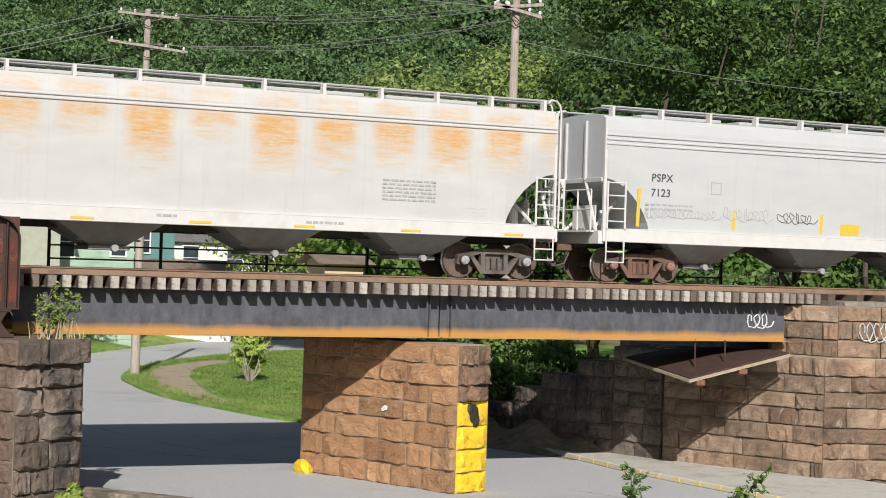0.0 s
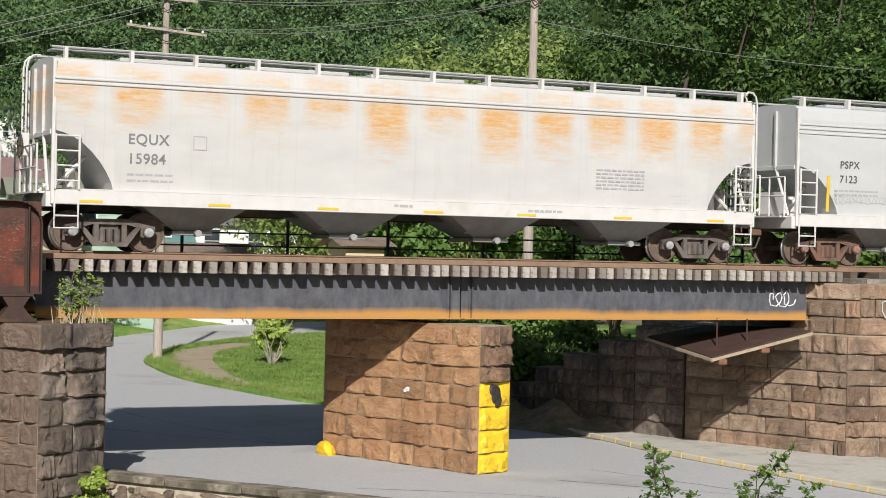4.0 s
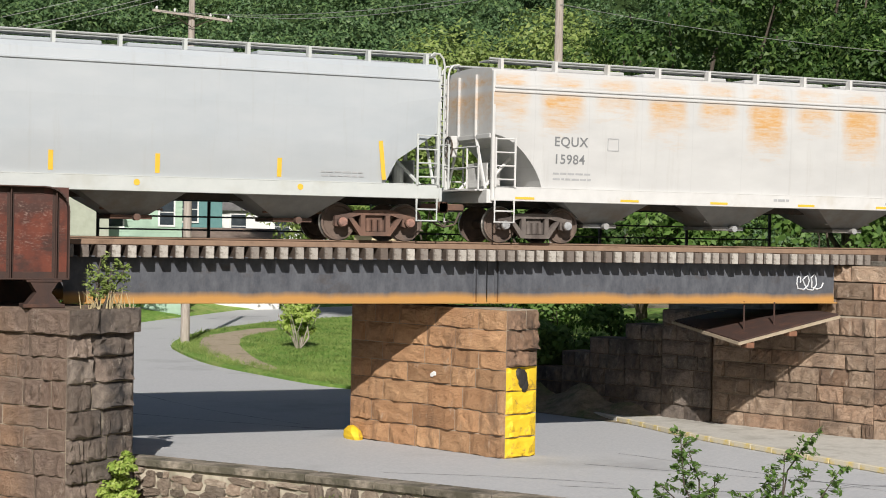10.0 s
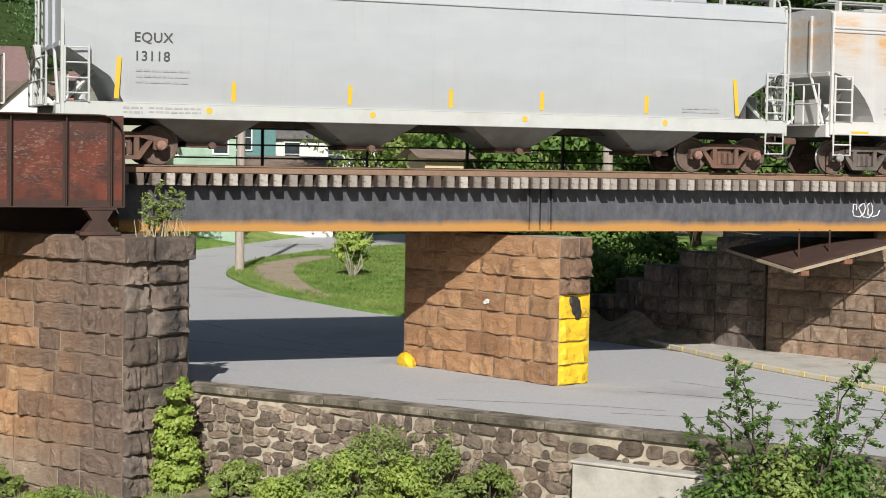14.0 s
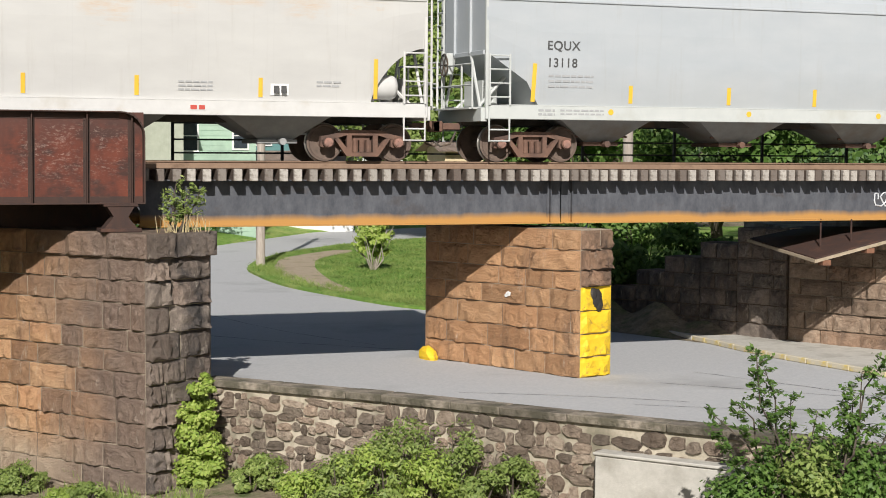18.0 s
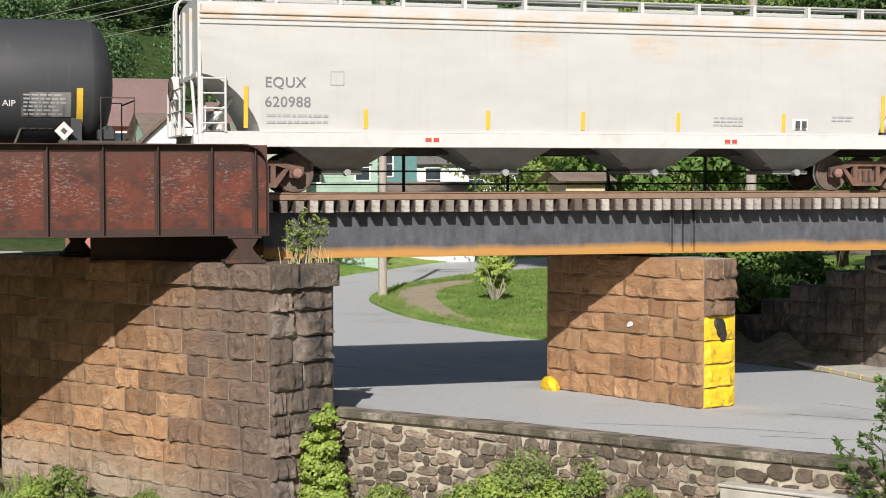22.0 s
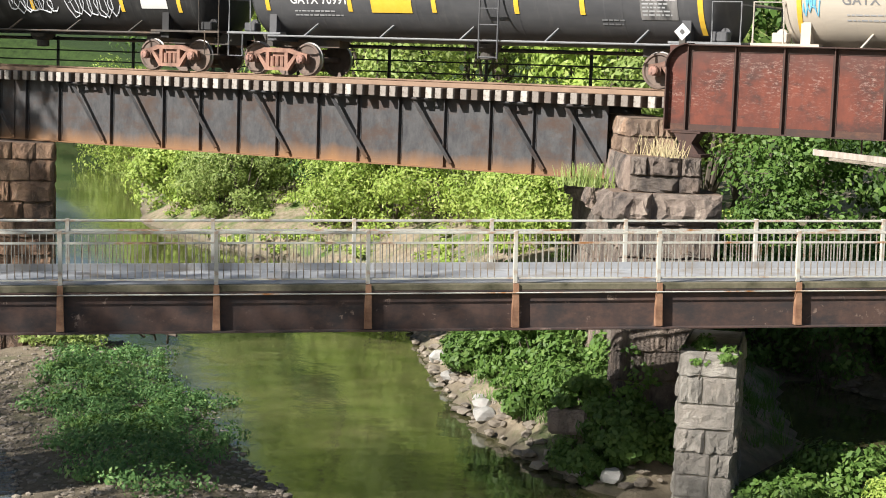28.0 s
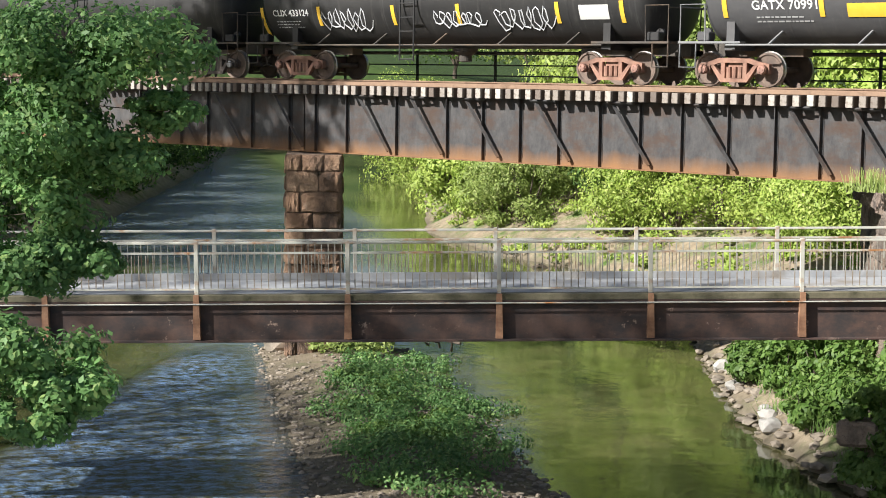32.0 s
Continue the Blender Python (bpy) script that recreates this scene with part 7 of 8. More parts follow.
BOUGHS = [((-24.9, 18.7, 0.3), (1.5, 1.5, 1.0)), ((-24.2, 19.9, 0.35), (1.3, 1.3, 0.8)), ((-25.0, 18.2, -1.1), (1.4, 1.4, 0.8)), ((-24.6, 19.1, -1.5), (1.2, 1.2, 0.7)), ((-23.9, 20.1, -0.8), (0.7, 0.7, 0.4)), ((-25.6, 18.4, -0.2), (1.5, 1.5, 0.9)),
          ((-24.9, 17.8, -2.6), (1.3, 1.3, 0.7)), ((-24.4, 17.3, -3.5), (1.2, 1.2, 0.55)), ((-23.9, 18.1, -3.3), (0.8, 0.8, 0.4)), ((-22.2, 15.8, -4.4), (1.2, 1.2, 0.55)), ((-21.5, 15.9, -5.0), (0.95, 0.95, 0.42)), ((-21.6, 15.2, -5.4), (0.9, 0.9, 0.35)), ((-14.3, 9.75, -4.55), (0.25, 0.25, 0.12))]
BOUGHS = [(tuple(v * 0.82 for v in c), tuple(v * 0.82 for v in r)) for c, r in BOUGHS]
FORKS = [(-24.5, 15.0, -0.8), (-23.5, 14.5, -2.2), (-21.5, 13.2, -3.6)]
for f in FORKS:
    limb(bm, (-42.4, 13.4, -2.0), f, 0.018, 0.01, rs)
for c, r in BOUGHS:
    f = min(FORKS, key=lambda p: abs(p[2] - c[2]))
    limb(bm, f, c, 0.012, 0.006, rs)
limb(bm, (-41, 13, 1.2), (-50.5, 14, 17), 0.09, 0.04, rs)
part("trunk", bm, M["bark"], near)
q = []
for c, r in BOUGHS:
    q += clumps(rs, c, r, int(9 + 12 * r[0]), 190, 0.078, 0.40, -1.0)
# upper crown out of view, added to shade the river girder
q += clumps(rs, (-51.5, 14, 15.8), (5.6, 4.6, 4.4), 40, 100, 0.34, 0.30, -1.0)
leaf_object("crown", q, M["leaf_maple"], near)
# unseen trees, added to throw shade on the river, bar and footbridge
for x, y, h, w, lobes, sd in ((-47, -5, 31, 8.0, 44, 660), (-38.5, -10, 32, 8.5, 36, 661), (-31, -7.5, 31, 7.0, 28, 662)):
    tree("tall tree out of view, added on the near bank to shade the river", x, y, GL(x, y), h, w, 0.30, lobes, 80, M["leaf_maple"], 0.4, sd, 0.34, group="near bank trees", tri=True)
for k, (x, y) in enumerate(((-127, 109), (-117, 98), (-109, 89.5), (-101, 80.5), (-95, 73.5), (-90, 67), (-85, 61), (-79.5, 54.5), (-74, 48.5), (-68.5, 43))):
    bush("dark growth overhanging the far river bank", x, y, -9.2, 4.2, 6.5, 0.22, 40, 130, M["leaf_mid" if k % 2 else "leaf_dark"], 620 + k, name="overhanging_bush", group="left bank growth")
# weeds on the gravel bar, stones, bank shrubs


def patch_plants(label, name, pts, w, h, leaf, lobes, per, material, seed):
    rs = np.random.RandomState(seed)
    q = []
    for x, y in pts:
        q += clumps(rs, (x, y, GL(x, y) + h * 0.35), (w, w, h * 0.6), lobes, per, leaf, 0.42, -0.2)
    return tagged(leaf_object(name, q, material), label, "weeds", kind="stuff")


rs = np.random.RandomState(120)
bar_pts = []
for u in np.linspace(0.14, 0.86, 34):
    a, b = np.array([-37, 39.5]), np.array([-21.5, 25.8])
    p = a + (b - a) * u + rs.normal(0, 1.0, 2)
    bar_pts.append(tuple(p))
patch_plants("low green weeds growing along the gravel bar", "bar_weeds", bar_pts, 1.25, 0.30, 0.075, 13, 62, M["leaf_maple"], 121)
patch_plants("taller bright weeds in the middle of the gravel bar", "bar_weeds", bar_pts[6:26:2], 0.6, 0.48, 0.075, 8, 55, M["leaf_mid"], 124)
patch_plants("pale grass and weeds at the head of the gravel bar", "bar_grass", [(-37.5 + rs.normal(0, .7), 39.0 + rs.normal(0, .8)) for _ in range(7)], 0.6, 0.55, 0.08, 8, 45, M["leaf_light"], 122)
patch_plants("weeds at the near end of the gravel bar", "bar_weeds", [(-19.5 + rs.normal(0, .8), 25.0 + rs.normal(0, .8)) for _ in range(8)], 0.55, 0.35, 0.07, 7, 45, M["leaf_mid"], 123)
BANK_SHRUBS = ((-24.4, 42.6, 0.9, 1.1), (-22.6, 41.4, 0.9, 1.2), (-21.4, 42.1, 1.0, 1.4), (-20.2, 43.3, 1.0, 1.5), (-19.9, 37.6, 0.8, 1.0), (-18.2, 36.8, 1.0, 1.5), (-17.2, 37.8, 1.1, 1.6), (-16.4, 34.2, 0.8, 0.9), (-15.4, 34.6, 0.8, 1.0), (-23.9, 44.9, 1.0, 1.3), (-25.7, 45.6, 0.9, 1.0), (-14.6, 35.6, 0.9, 1.4), (-20.5, 39.5, 1.2, 1.9), (-18.6, 37.8, 1.3, 1.8), (-17.2, 36.2, 1.2, 1.7), (-22.4, 42.0, 1.2, 1.8), (-24.6, 45.0, 1.3, 2.0), (-19.0, 40.6, 1.2, 2.3), (-15.9, 35.0, 0.9, 1.3), (-20.2, 43.2, 1.3, 2.2), (-17.8, 40.3, 1.3, 2.4), (-22.2, 40.6, 1.0, 1.4), (-16.6, 36.9, 1.2, 2.0), (-20.9, 41.4, 1.2, 1.9), (-11.8, 34.5, 1.6, 2.0), (-11.2, 37.0, 1.5, 2.2))
for k, (x, y, w, h) in enumerate(BANK_SHRUBS):
    bush("leafy shrub among stones on the river bank", x, y, GL(x, y), w, h, 0.12, 30, 100, M["leaf_mid"], 130 + k, group="river bank shrubs")
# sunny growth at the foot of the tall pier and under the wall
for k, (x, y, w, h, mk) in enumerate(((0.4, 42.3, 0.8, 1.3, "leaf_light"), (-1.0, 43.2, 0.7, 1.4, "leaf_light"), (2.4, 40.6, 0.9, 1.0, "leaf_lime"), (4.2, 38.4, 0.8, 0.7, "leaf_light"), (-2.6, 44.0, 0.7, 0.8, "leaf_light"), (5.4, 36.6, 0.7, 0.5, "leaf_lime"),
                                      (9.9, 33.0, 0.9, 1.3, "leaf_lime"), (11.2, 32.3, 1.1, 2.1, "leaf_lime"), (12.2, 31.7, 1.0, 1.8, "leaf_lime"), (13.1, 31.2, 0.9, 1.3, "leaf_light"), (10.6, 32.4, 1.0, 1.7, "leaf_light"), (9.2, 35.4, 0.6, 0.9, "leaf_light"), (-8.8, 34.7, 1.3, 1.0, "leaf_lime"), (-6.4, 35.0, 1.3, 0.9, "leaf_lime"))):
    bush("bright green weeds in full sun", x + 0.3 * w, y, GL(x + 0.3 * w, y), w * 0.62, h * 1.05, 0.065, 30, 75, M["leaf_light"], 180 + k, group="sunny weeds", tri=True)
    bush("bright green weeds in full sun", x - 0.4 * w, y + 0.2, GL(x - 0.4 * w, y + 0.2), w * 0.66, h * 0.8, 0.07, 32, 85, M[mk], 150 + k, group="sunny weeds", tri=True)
q = []
rs = np.random.RandomState(170)
for k in range(9):
    q += clumps(rs, (8.05 + 0.12 * math.sin(k), 36.85 - 0.05 * k, -7.5 + 0.28 * k), (0.72 - 0.045 * k, 0.4, 0.30), 9, 120, 0.075, 0.5, -0.9)
ivy = thing("ivy", "bright ivy climbing the corner between pier and wall", "ivy")
part("stem", pipe(bmesh.new(), [(8.3, 37.0, -8.0), (8.2, 36.95, -7.0), (8.3, 36.95, -6.0), (8.2, 36.95, -5.3)], 0.025, 5), M["bark"], ivy)
leaf_object("foliage", q, M["leaf_lime"], ivy)

# saplings before the wall


def frond_plant(label, x, y, z, stems, seed, leaf=0.085, reach=0.15, greens="leaf_mid"):
    rs = np.random.RandomState(seed)
    t = thing("sapling", label, "sapling")
    bm = bmesh.new()
    q = []
    for dx, dy, top in stems:
        tip = np.array([x + dx, y + dy, top])
        foot = np.array([x + dx * 0.25, y + dy * 0.25, z])
        limb(bm, foot, tip, 0.03, 0.008, rs, 4)
        L = np.linalg.norm(tip - foot)
        for u in np.linspace(0.30, 1.0, int(L * 9)):
            p = foot + (tip - foot) * u
            a = rs.rand() * 6.28
            ln = reach * L ** 0.9 * (1.25 - u * 0.75)
            e = p + np.array([math.cos(a) * ln, math.sin(a) * ln, 0.12 * rs.uniform(-0.5, 1.5)])
            rod(bm, tuple(p), tuple(e), 0.007, 0.004, 4)
            m = 10
            ks = np.linspace(0.2, 1, m)[:, None]
            pts = np.repeat(p + (e - p) * ks, 2, 0) + rs.normal(0, 0.03, (2 * m, 3))
            q.append(leaf_quads(pts, np.tile([0, -0.3, 1.0], (2 * m, 1)), leaf, rs, 0.2, 1.8))
    part("stem", bm, M["bark"], t)
    leaf_object("foliage", q, M[greens], t)
    return t


frond_plant("young sapling with feathery leaves before the stone wall", 15.8, 24.5, -6.6,
            [(-0.75, 0.25, -3.35), (-0.6, 0.2, -3.7), (0.8, -0.6, -3.7), (1.15, -0.9, -3.35), (-1.35, 0.6, -4.5), (-0.2, 0.0, -4.2), (0.7, -0.5, -4.2), (1.5, -1.2, -3.9), (-1.0, 0.4, -4.3), (0.2, -0.2, -4.4)], 201, 0.062)
for k, (x, y, w, h) in enumerate(((15.0, 24.9, 0.75, 2.7), (15.9, 24.4, 0.85, 3.2), (16.8, 23.9, 0.9, 3.2), (17.8, 23.2, 0.9, 3.1), (14.4, 25.2, 0.55, 1.9))):
    bush("dense green undergrowth before the stone wall", x, y, -7.9, w, h * 1.02, 0.075, 44, 130, M["leaf_light" if k % 2 else "leaf_mid"], 210 + k, group="undergrowth by the wall")
frond_plant("small sumac growing on the pier top beside the girder end", 7.65, 37.1, -1.9, [(0.30, -0.1, -0.85), (0.0, -0.1, -0.75), (0.55, 0.0, -0.95), (-0.2, 0, -1.05), (0.2, 0.1, -1.0)], 221, 0.06, 0.32, "leaf_light")
rs = np.random.RandomState(230)


def grass_tuft(label, spots, h, material, name="grass_tuft"):
    q = []
    for x, y, z, n in spots:
        p = np.stack([x + rs.normal(0, 0.16, n), y + rs.normal(0, 0.12, n), np.full(n, z)], 1)
        tip = p + np.stack([rs.normal(0, 0.12, n), rs.normal(0, 0.12, n), h * rs.uniform(0.5, 1.2, n)], 1)
        w = np.array([0.012, 0, 0])
        q.append(np.stack([p - w, p + w, tip + w * 0.3, tip - w * 0.3], 1))
    return tagged(leaf_object(name, q, material), label, "grass", kind="stuff")


grass_tuft("dry straw-coloured grass on the pier tops", [(7.4 + 0.25 * k, 36.9 + 0.1 * k, -1.87, 10) for k in range(4)] + [(-15.6 - 0.35 * k, 36.6 + 0.2 * k, -1.87, 26) for k in range(4)], 0.42, M["straw"])
grass_tuft("green grass tufts on the pier shelf", [(-17.6 - 0.3 * k, 37.0, -2.72, 50) for k in range(4)], 0.5, M["leaf_light"])
# rough grass on the sunny bank
spots = []
for _ in range(130):
    x, y = rs.uniform(-2.4, 8), rs.uniform(33, 45)
    z = GL(x, y)
    if z > -9.0 and z < -6.8:
        spots.append((x, y, z, 26))
grass_tuft("rough sunlit grass on the bank by the pier", spots, 0.32, M["leaf_light"], "bank_grass")
spots = []
for _ in range(420):
    x, y = rs.uniform(-24, 1), rs.uniform(35, 53)
    z = GL(x, y)
    if z > -9.1:
        spots.append((x, y, z, 22))
far_spots = []
for _ in range(600):
    x, y = rs.uniform(-62, -24), rs.uniform(50, 76)
    if GL(x, y) > -9.15 and len(far_spots) < 170:
        far_spots.append((x, y))
patch_plants("long sunlit grass and weeds on the bank below the thickets", "bank_weeds", far_spots, 0.95, 0.35, 0.13, 6, 26, M["leaf_lime"], 265)
grass_tuft("rough dark grass on the shaded bank", spots, 0.45, M["leaf_mid"], "bank_grass")
grass_tuft("uncut grass along the edge of the lawn", [(lx + 0.5 + abs(rs.normal(0, 0.4)), ly + rs.normal(0, .3), ROAD + 0.08, 20) for lx, ly in LAWN_NEAR[4:30] for _ in range(4)], 0.20, M["leaf_light"], "lawn_edge_grass")

LAWN_EDGE = [*LAWN_NEAR, (70, 108), (70, 62), (40, 54), (26, 51.5)]
gxs, gys = rs.uniform(18, 36, 9000), rs.uniform(53, 98, 9000)
keep = (poly_dist(LAWN_EDGE, gxs, gys) < -0.3) & (poly_dist(BARE, gxs, gys) > 0.15)
lawn_spots = [(x, y, ROAD + 0.10, 5) for x, y in zip(gxs[keep], gys[keep])]
grass_tuft("short mown grass blades on the lawn", lawn_spots[::2], 0.13, M["leaf_light"], "lawn_grass")
grass_tuft("darker clover and grass in the lawn", lawn_spots[1::2], 0.11, M["leaf_mid"], "lawn_grass")

# stones
def stones(label, name, pts, lo, hi, seed, material):
    rs = np.random.RandomState(seed)
    bm = bmesh.new()
    vs, fs = [], []
    ico = bmesh.new()
    bmesh.ops.create_icosphere(ico, subdivisions=1, radius=1.0)
    base = np.array([v.co[:] for v in ico.verts])
    tri = [[v.index for v in f.verts] for f in ico.faces]
    ico.free()
    bm.free()
    for x, y in pts:
        s = rs.uniform(lo, hi) ** 1.0 * np.array([rs.uniform(.7, 1.4), rs.uniform(.7, 1.4), rs.uniform(.35, .7)])
        a = rs.rand() * 6.28
        R = np.array([[math.cos(a), -math.sin(a), 0], [math.sin(a), math.cos(a), 0], [0, 0, 1]])
        v = (base * (1 + rs.normal(0, 0.12, (len(base), 1))) * s) @ R.T + np.array([x, y, GL(x, y) + s[2] * 0.35])
        o = len(vs)
        vs += v.tolist()
        fs += [[i + o for i in t] for t in tri]
    ob = sheet(name, vs, fs, material)
    return tagged(ob, label, "stones", kind="stuff")


M["cobble"] = surface("cobble", (0.16, 0.135, 0.105), (0.33, 0.285, 0.23), 2.5, (0.12, 0.105, 0.085), 0.7, 0.5, 0.7, 0.9, 0, 0.4, 14)
M["pale_rock"] = surface("pale_rock", (0.30, 0.29, 0.27), (0.44, 0.43, 0.40), 3, (0.28, 0.26, 0.24), 1.0, 0.5, 0.7, 0.9, 0, 0.4, 12)
pts = []
for (x0, y0), (x1, y1) in zip(BAR, BAR[1:] + BAR[:1]):
    L = math.hypot(x1 - x0, y1 - y0)
    for _ in range(int(L * 26)):
        u = rs.rand()
        pts.append((x0 + (x1 - x0) * u + rs.normal(0, 0.75), y0 + (y1 - y0) * u + rs.normal(0, 0.7)))
for _ in range(1500):
    u = rs.rand()
    pts.append((-36 + 17 * u + rs.normal(0, 1.6), 37.5 - 13.5 * u + rs.normal(0, 1.6)))
stones("loose river cobbles along the gravel bar", "cobbles", pts, 0.025, 0.10, 241, M["cobble"])
pts = []
for (x0, y0), (x1, y1) in zip(RIVER[1:6], RIVER[2:7]):
    L = math.hypot(x1 - x0, y1 - y0)
    for _ in range(int(L * 9)):
        u = rs.rand()
        w = rs.rand() * 1.6
        pts.append((x0 + (x1 - x0) * u + w * 0.7, y0 + (y1 - y0) * u + w * 0.7))
for (x0, y0), (x1, y1) in zip(BARGE_POOL[:4], BARGE_POOL[1:5]):
    for _ in range(40):
        u = rs.rand()
        pts.append((x0 + (x1 - x0) * u, y0 + (y1 - y0) * u + rs.rand() * 0.9))
stones("stones along the river bank", "bank_stones", pts, 0.06, 0.22, 242, M["cobble"])
for k, (x, y, s) in enumerate(((-21.7, 38.8, 0.30), (-21.2, 38.0, 0.34), (-22.3, 39.6, 0.2), (-24.9, 42.4, 0.3), (-15.6, 33.9, 0.3), (-16.5, 34.2, 0.25), (-26.6, 44.6, 0.36), (-12.6, 36.2, 0.55), (-39.8, 38.4, 0.5), (-40.6, 39.0, 0.45))):
    bm = bmesh.new()
    bmesh.ops.create_icosphere(bm, subdivisions=2, radius=s)
    for v in bm.verts:
        v.co = v.co * (1 + 0.35 * noise.noise(v.co * (1.4 / s) + Vector((k * 3.1, 0, 0))))
        v.co.z *= 0.62
    b = part("boulder", bm, M["pale_rock"] if k < 7 else M["cobble"])
    b.matrix_basis = pose(x, y, GL(x, y) + s * 0.25, 0, 0, 40 * k)
    tagged(b, "pale angular boulder at the water's edge" if k < 7 else "dark boulder at the water's edge", "boulder", "river boulders")
# ---- walls, poles, houses and small things ----
wall = thing("retaining_wall", "rubble stone retaining wall with a concrete coping below the street", "retaining wall", kind="structure")
M["wall_mortar"] = surface("wall_mortar", (0.40, 0.35, 0.27), (0.55, 0.49, 0.39), 8, (0.20, 0.18, 0.13), 0.8, 0.45, 0.65, 0.95, 0, 0.5, 24)
WL = [Vector(p) for p in WALL_LINE]
WR_ = random.Random(77)
n_stones = 0
for a, b in zip(WL, WL[1:]):
    d = (b - a).normalized()
    e = Vector((d.y, -d.x))  # towards the river
    if e.x > 0:
        e = -e
    L = (b - a).length
    bm = bmesh.new()
    pts = [a + e * 0.02, b + e * 0.02, b - e * 0.55, a - e * 0.55]
    lo = [bm.verts.new((p.x, p.y, -9.0)) for p in pts]
    hi = [bm.verts.new((p.x, p.y, -5.46)) for p in pts]
    bm.faces.new(lo[::-1])
    bm.faces.new(hi)
    for k in range(4):
        bm.faces.new((lo[k], lo[(k + 1) % 4], hi[(k + 1) % 4], hi[k]))
    bmesh.ops.recalc_face_normals(bm, faces=bm.faces[:])
    part("mortar_bed", bm, M["wall_mortar"], wall)
    # coping
    x = 0.0
    while x < L - 0.05:
        w = min(WR_.uniform(1.2, 2.2), L - x)
        p = a + d * x
        c = part("coping_slab", box(bmesh.new(), 0.008, w - 0.008, -0.12, 0.50, 0.0, 0.17, 0.02), M["coping"], wall)
        c.matrix_basis = pose(p.x, p.y, -5.46 + WR_.uniform(-0.01, 0.01), 0, 0, math.degrees(math.atan2(d.y, d.x)) + WR_.uniform(-0.4, 0.4))
        x += w
    if a.y < 20:
        continue
    z = -8.0
    while z < -5.62:
        h = WR_.uniform(0.15, 0.34)
        x = WR_.uniform(-0.1, 0.2)
        while x < L - 0.1:
            w = WR_.choice((0.20, 0.28, 0.36, 0.44, 0.58)) * WR_.uniform(0.85, 1.2)
            if n_stones < 620:
                hh = h * WR_.uniform(0.85, 1.3)
                p = a + d * x
                o = shared("stone", WR_.choice(rocks("rubble")), wall)
                o.matrix_basis = pose(p.x + e.x * 0.02, p.y + e.y * 0.02, min(z + WR_.uniform(-0.05, 0.05), -5.48 - hh), 0, WR_.uniform(-7, 7), math.degrees(math.atan2(d.y, d.x))) @ Matrix.Diagonal((w * 1.03, WR_.uniform(0.04, 0.10), hh, 1))
                n_stones += 1
            x += w
        z += h
block = thing("concrete_block", "weathered pale concrete block before the stone wall", "concrete block")
d = (WL[3] - WL[2]).normalized()
p = WL[2] + d * 0.8
cb = part("block_body", box(bmesh.new(), 0.0, 3.6, -0.42, -0.02, -8.4, -6.0, 0.03), M["concrete"], block)
cb.matrix_basis = pose(p.x, p.y, 0, 0, 0, math.degrees(math.atan2(d.y, d.x)))
cb = part("block_top", box(bmesh.new(), -0.03, 3.63, -0.45, -0.015, -5.996, -5.93, 0.02), M["concrete"], block)
cb.matrix_basis = pose(p.x, p.y, 0, 0, 0, math.degrees(math.atan2(d.y, d.x)))

# yellow bumper stone at the back of the street pier, marks on its nose
bump = thing("bumper_stone", "yellow painted guard stone at the foot of the pier", "guard stone")
bm = bmesh.new()
bmesh.ops.create_icosphere(bm, subdivisions=2, radius=0.30)
for v in bm.verts:
    v.co *= 1 + 0.25 * noise.noise(v.co * 3)
part("stone", bm, M["yellow_paint"], bump).matrix_basis = pose(15.5, 42.1, ROAD + 0.08) @ Matrix.Diagonal((0.75, 1.6, 0.95, 1))
nose = cp[0].lerp(cp[3], 0.55)
dn = (cp[3] - cp[0])
for k, (u, z, w, h) in enumerate(((0.5, -4.0, 0.42, 0.5), (0.58, -4.15, 0.28, 0.4), (0.4, -3.9, 0.3, 0.35))):
    q = cp[0] + dn * u
    bm = bmesh.new()
    bmesh.ops.create_uvsphere(bm, u_segments=10, v_segments=6, radius=1.0)
    sm = part("paint_smear", bm, M["black_paint"], mid_pier, "black smear of burnt paint")
    sm.matrix_basis = pose(q.x, q.y, z + 0.35, 0, 0, math.degrees(math.atan2(dn.y, dn.x))) @ Matrix.Diagonal((w / 2, 0.105, h / 2, 1))
fd = (cp[0] - cp[1]).normalized()
q = cp[0] - fd * 2.45
for k in range(3):
    wp = part("paint_patch", box(bmesh.new(), -0.07 + 0.04 * k, 0.02 + 0.05 * k, -0.10, -0.07, -0.07 + 0.03 * k, 0.01 + 0.04 * k, 0.01), M["stencil_white"], mid_pier, "splash of white paint")
    wp.matrix_basis = pose(q.x, q.y, -3.68, 0, 8 * k, math.degrees(math.atan2(fd.y, fd.x)))

# sheltering plate on the abutment, over the sidewalk
plate = thing("shelter_plate", "rusty slanting steel plate bracketed out over the sidewalk", "steel plate")
def slab(name, pts, t, material, parent):
    bm = bmesh.new()
    lo = [bm.verts.new(p) for p in pts]
    hi = [bm.verts.new((p[0], p[1], p[2] + t)) for p in pts]
    n = len(pts)
    bm.faces.new(lo[::-1])
    bm.faces.new(hi)
    for k in range(n):
        bm.faces.new((lo[k], lo[(k + 1) % n], hi[(k + 1) % n], hi[k]))
    bmesh.ops.recalc_face_normals(bm, faces=bm.faces[:])
    return part(name, bm, material, parent)
# dark steel colour stands for the bridge's shade and stain on its top
slab("plate", [(25.0, 38.2, -2.86), (27.75, 37.6, -2.12), (28.3, 39.4, -2.12), (27.2, 42.0, -2.2), (25.05, 41.6, -2.5)], 0.05, M["girder_edge"], plate)
slab("front_edge", [(24.97, 38.12, -2.93), (27.75, 37.52, -2.19), (27.75, 37.56, -2.19), (24.97, 38.17, -2.93)], 0.08, M["dirt"], plate)
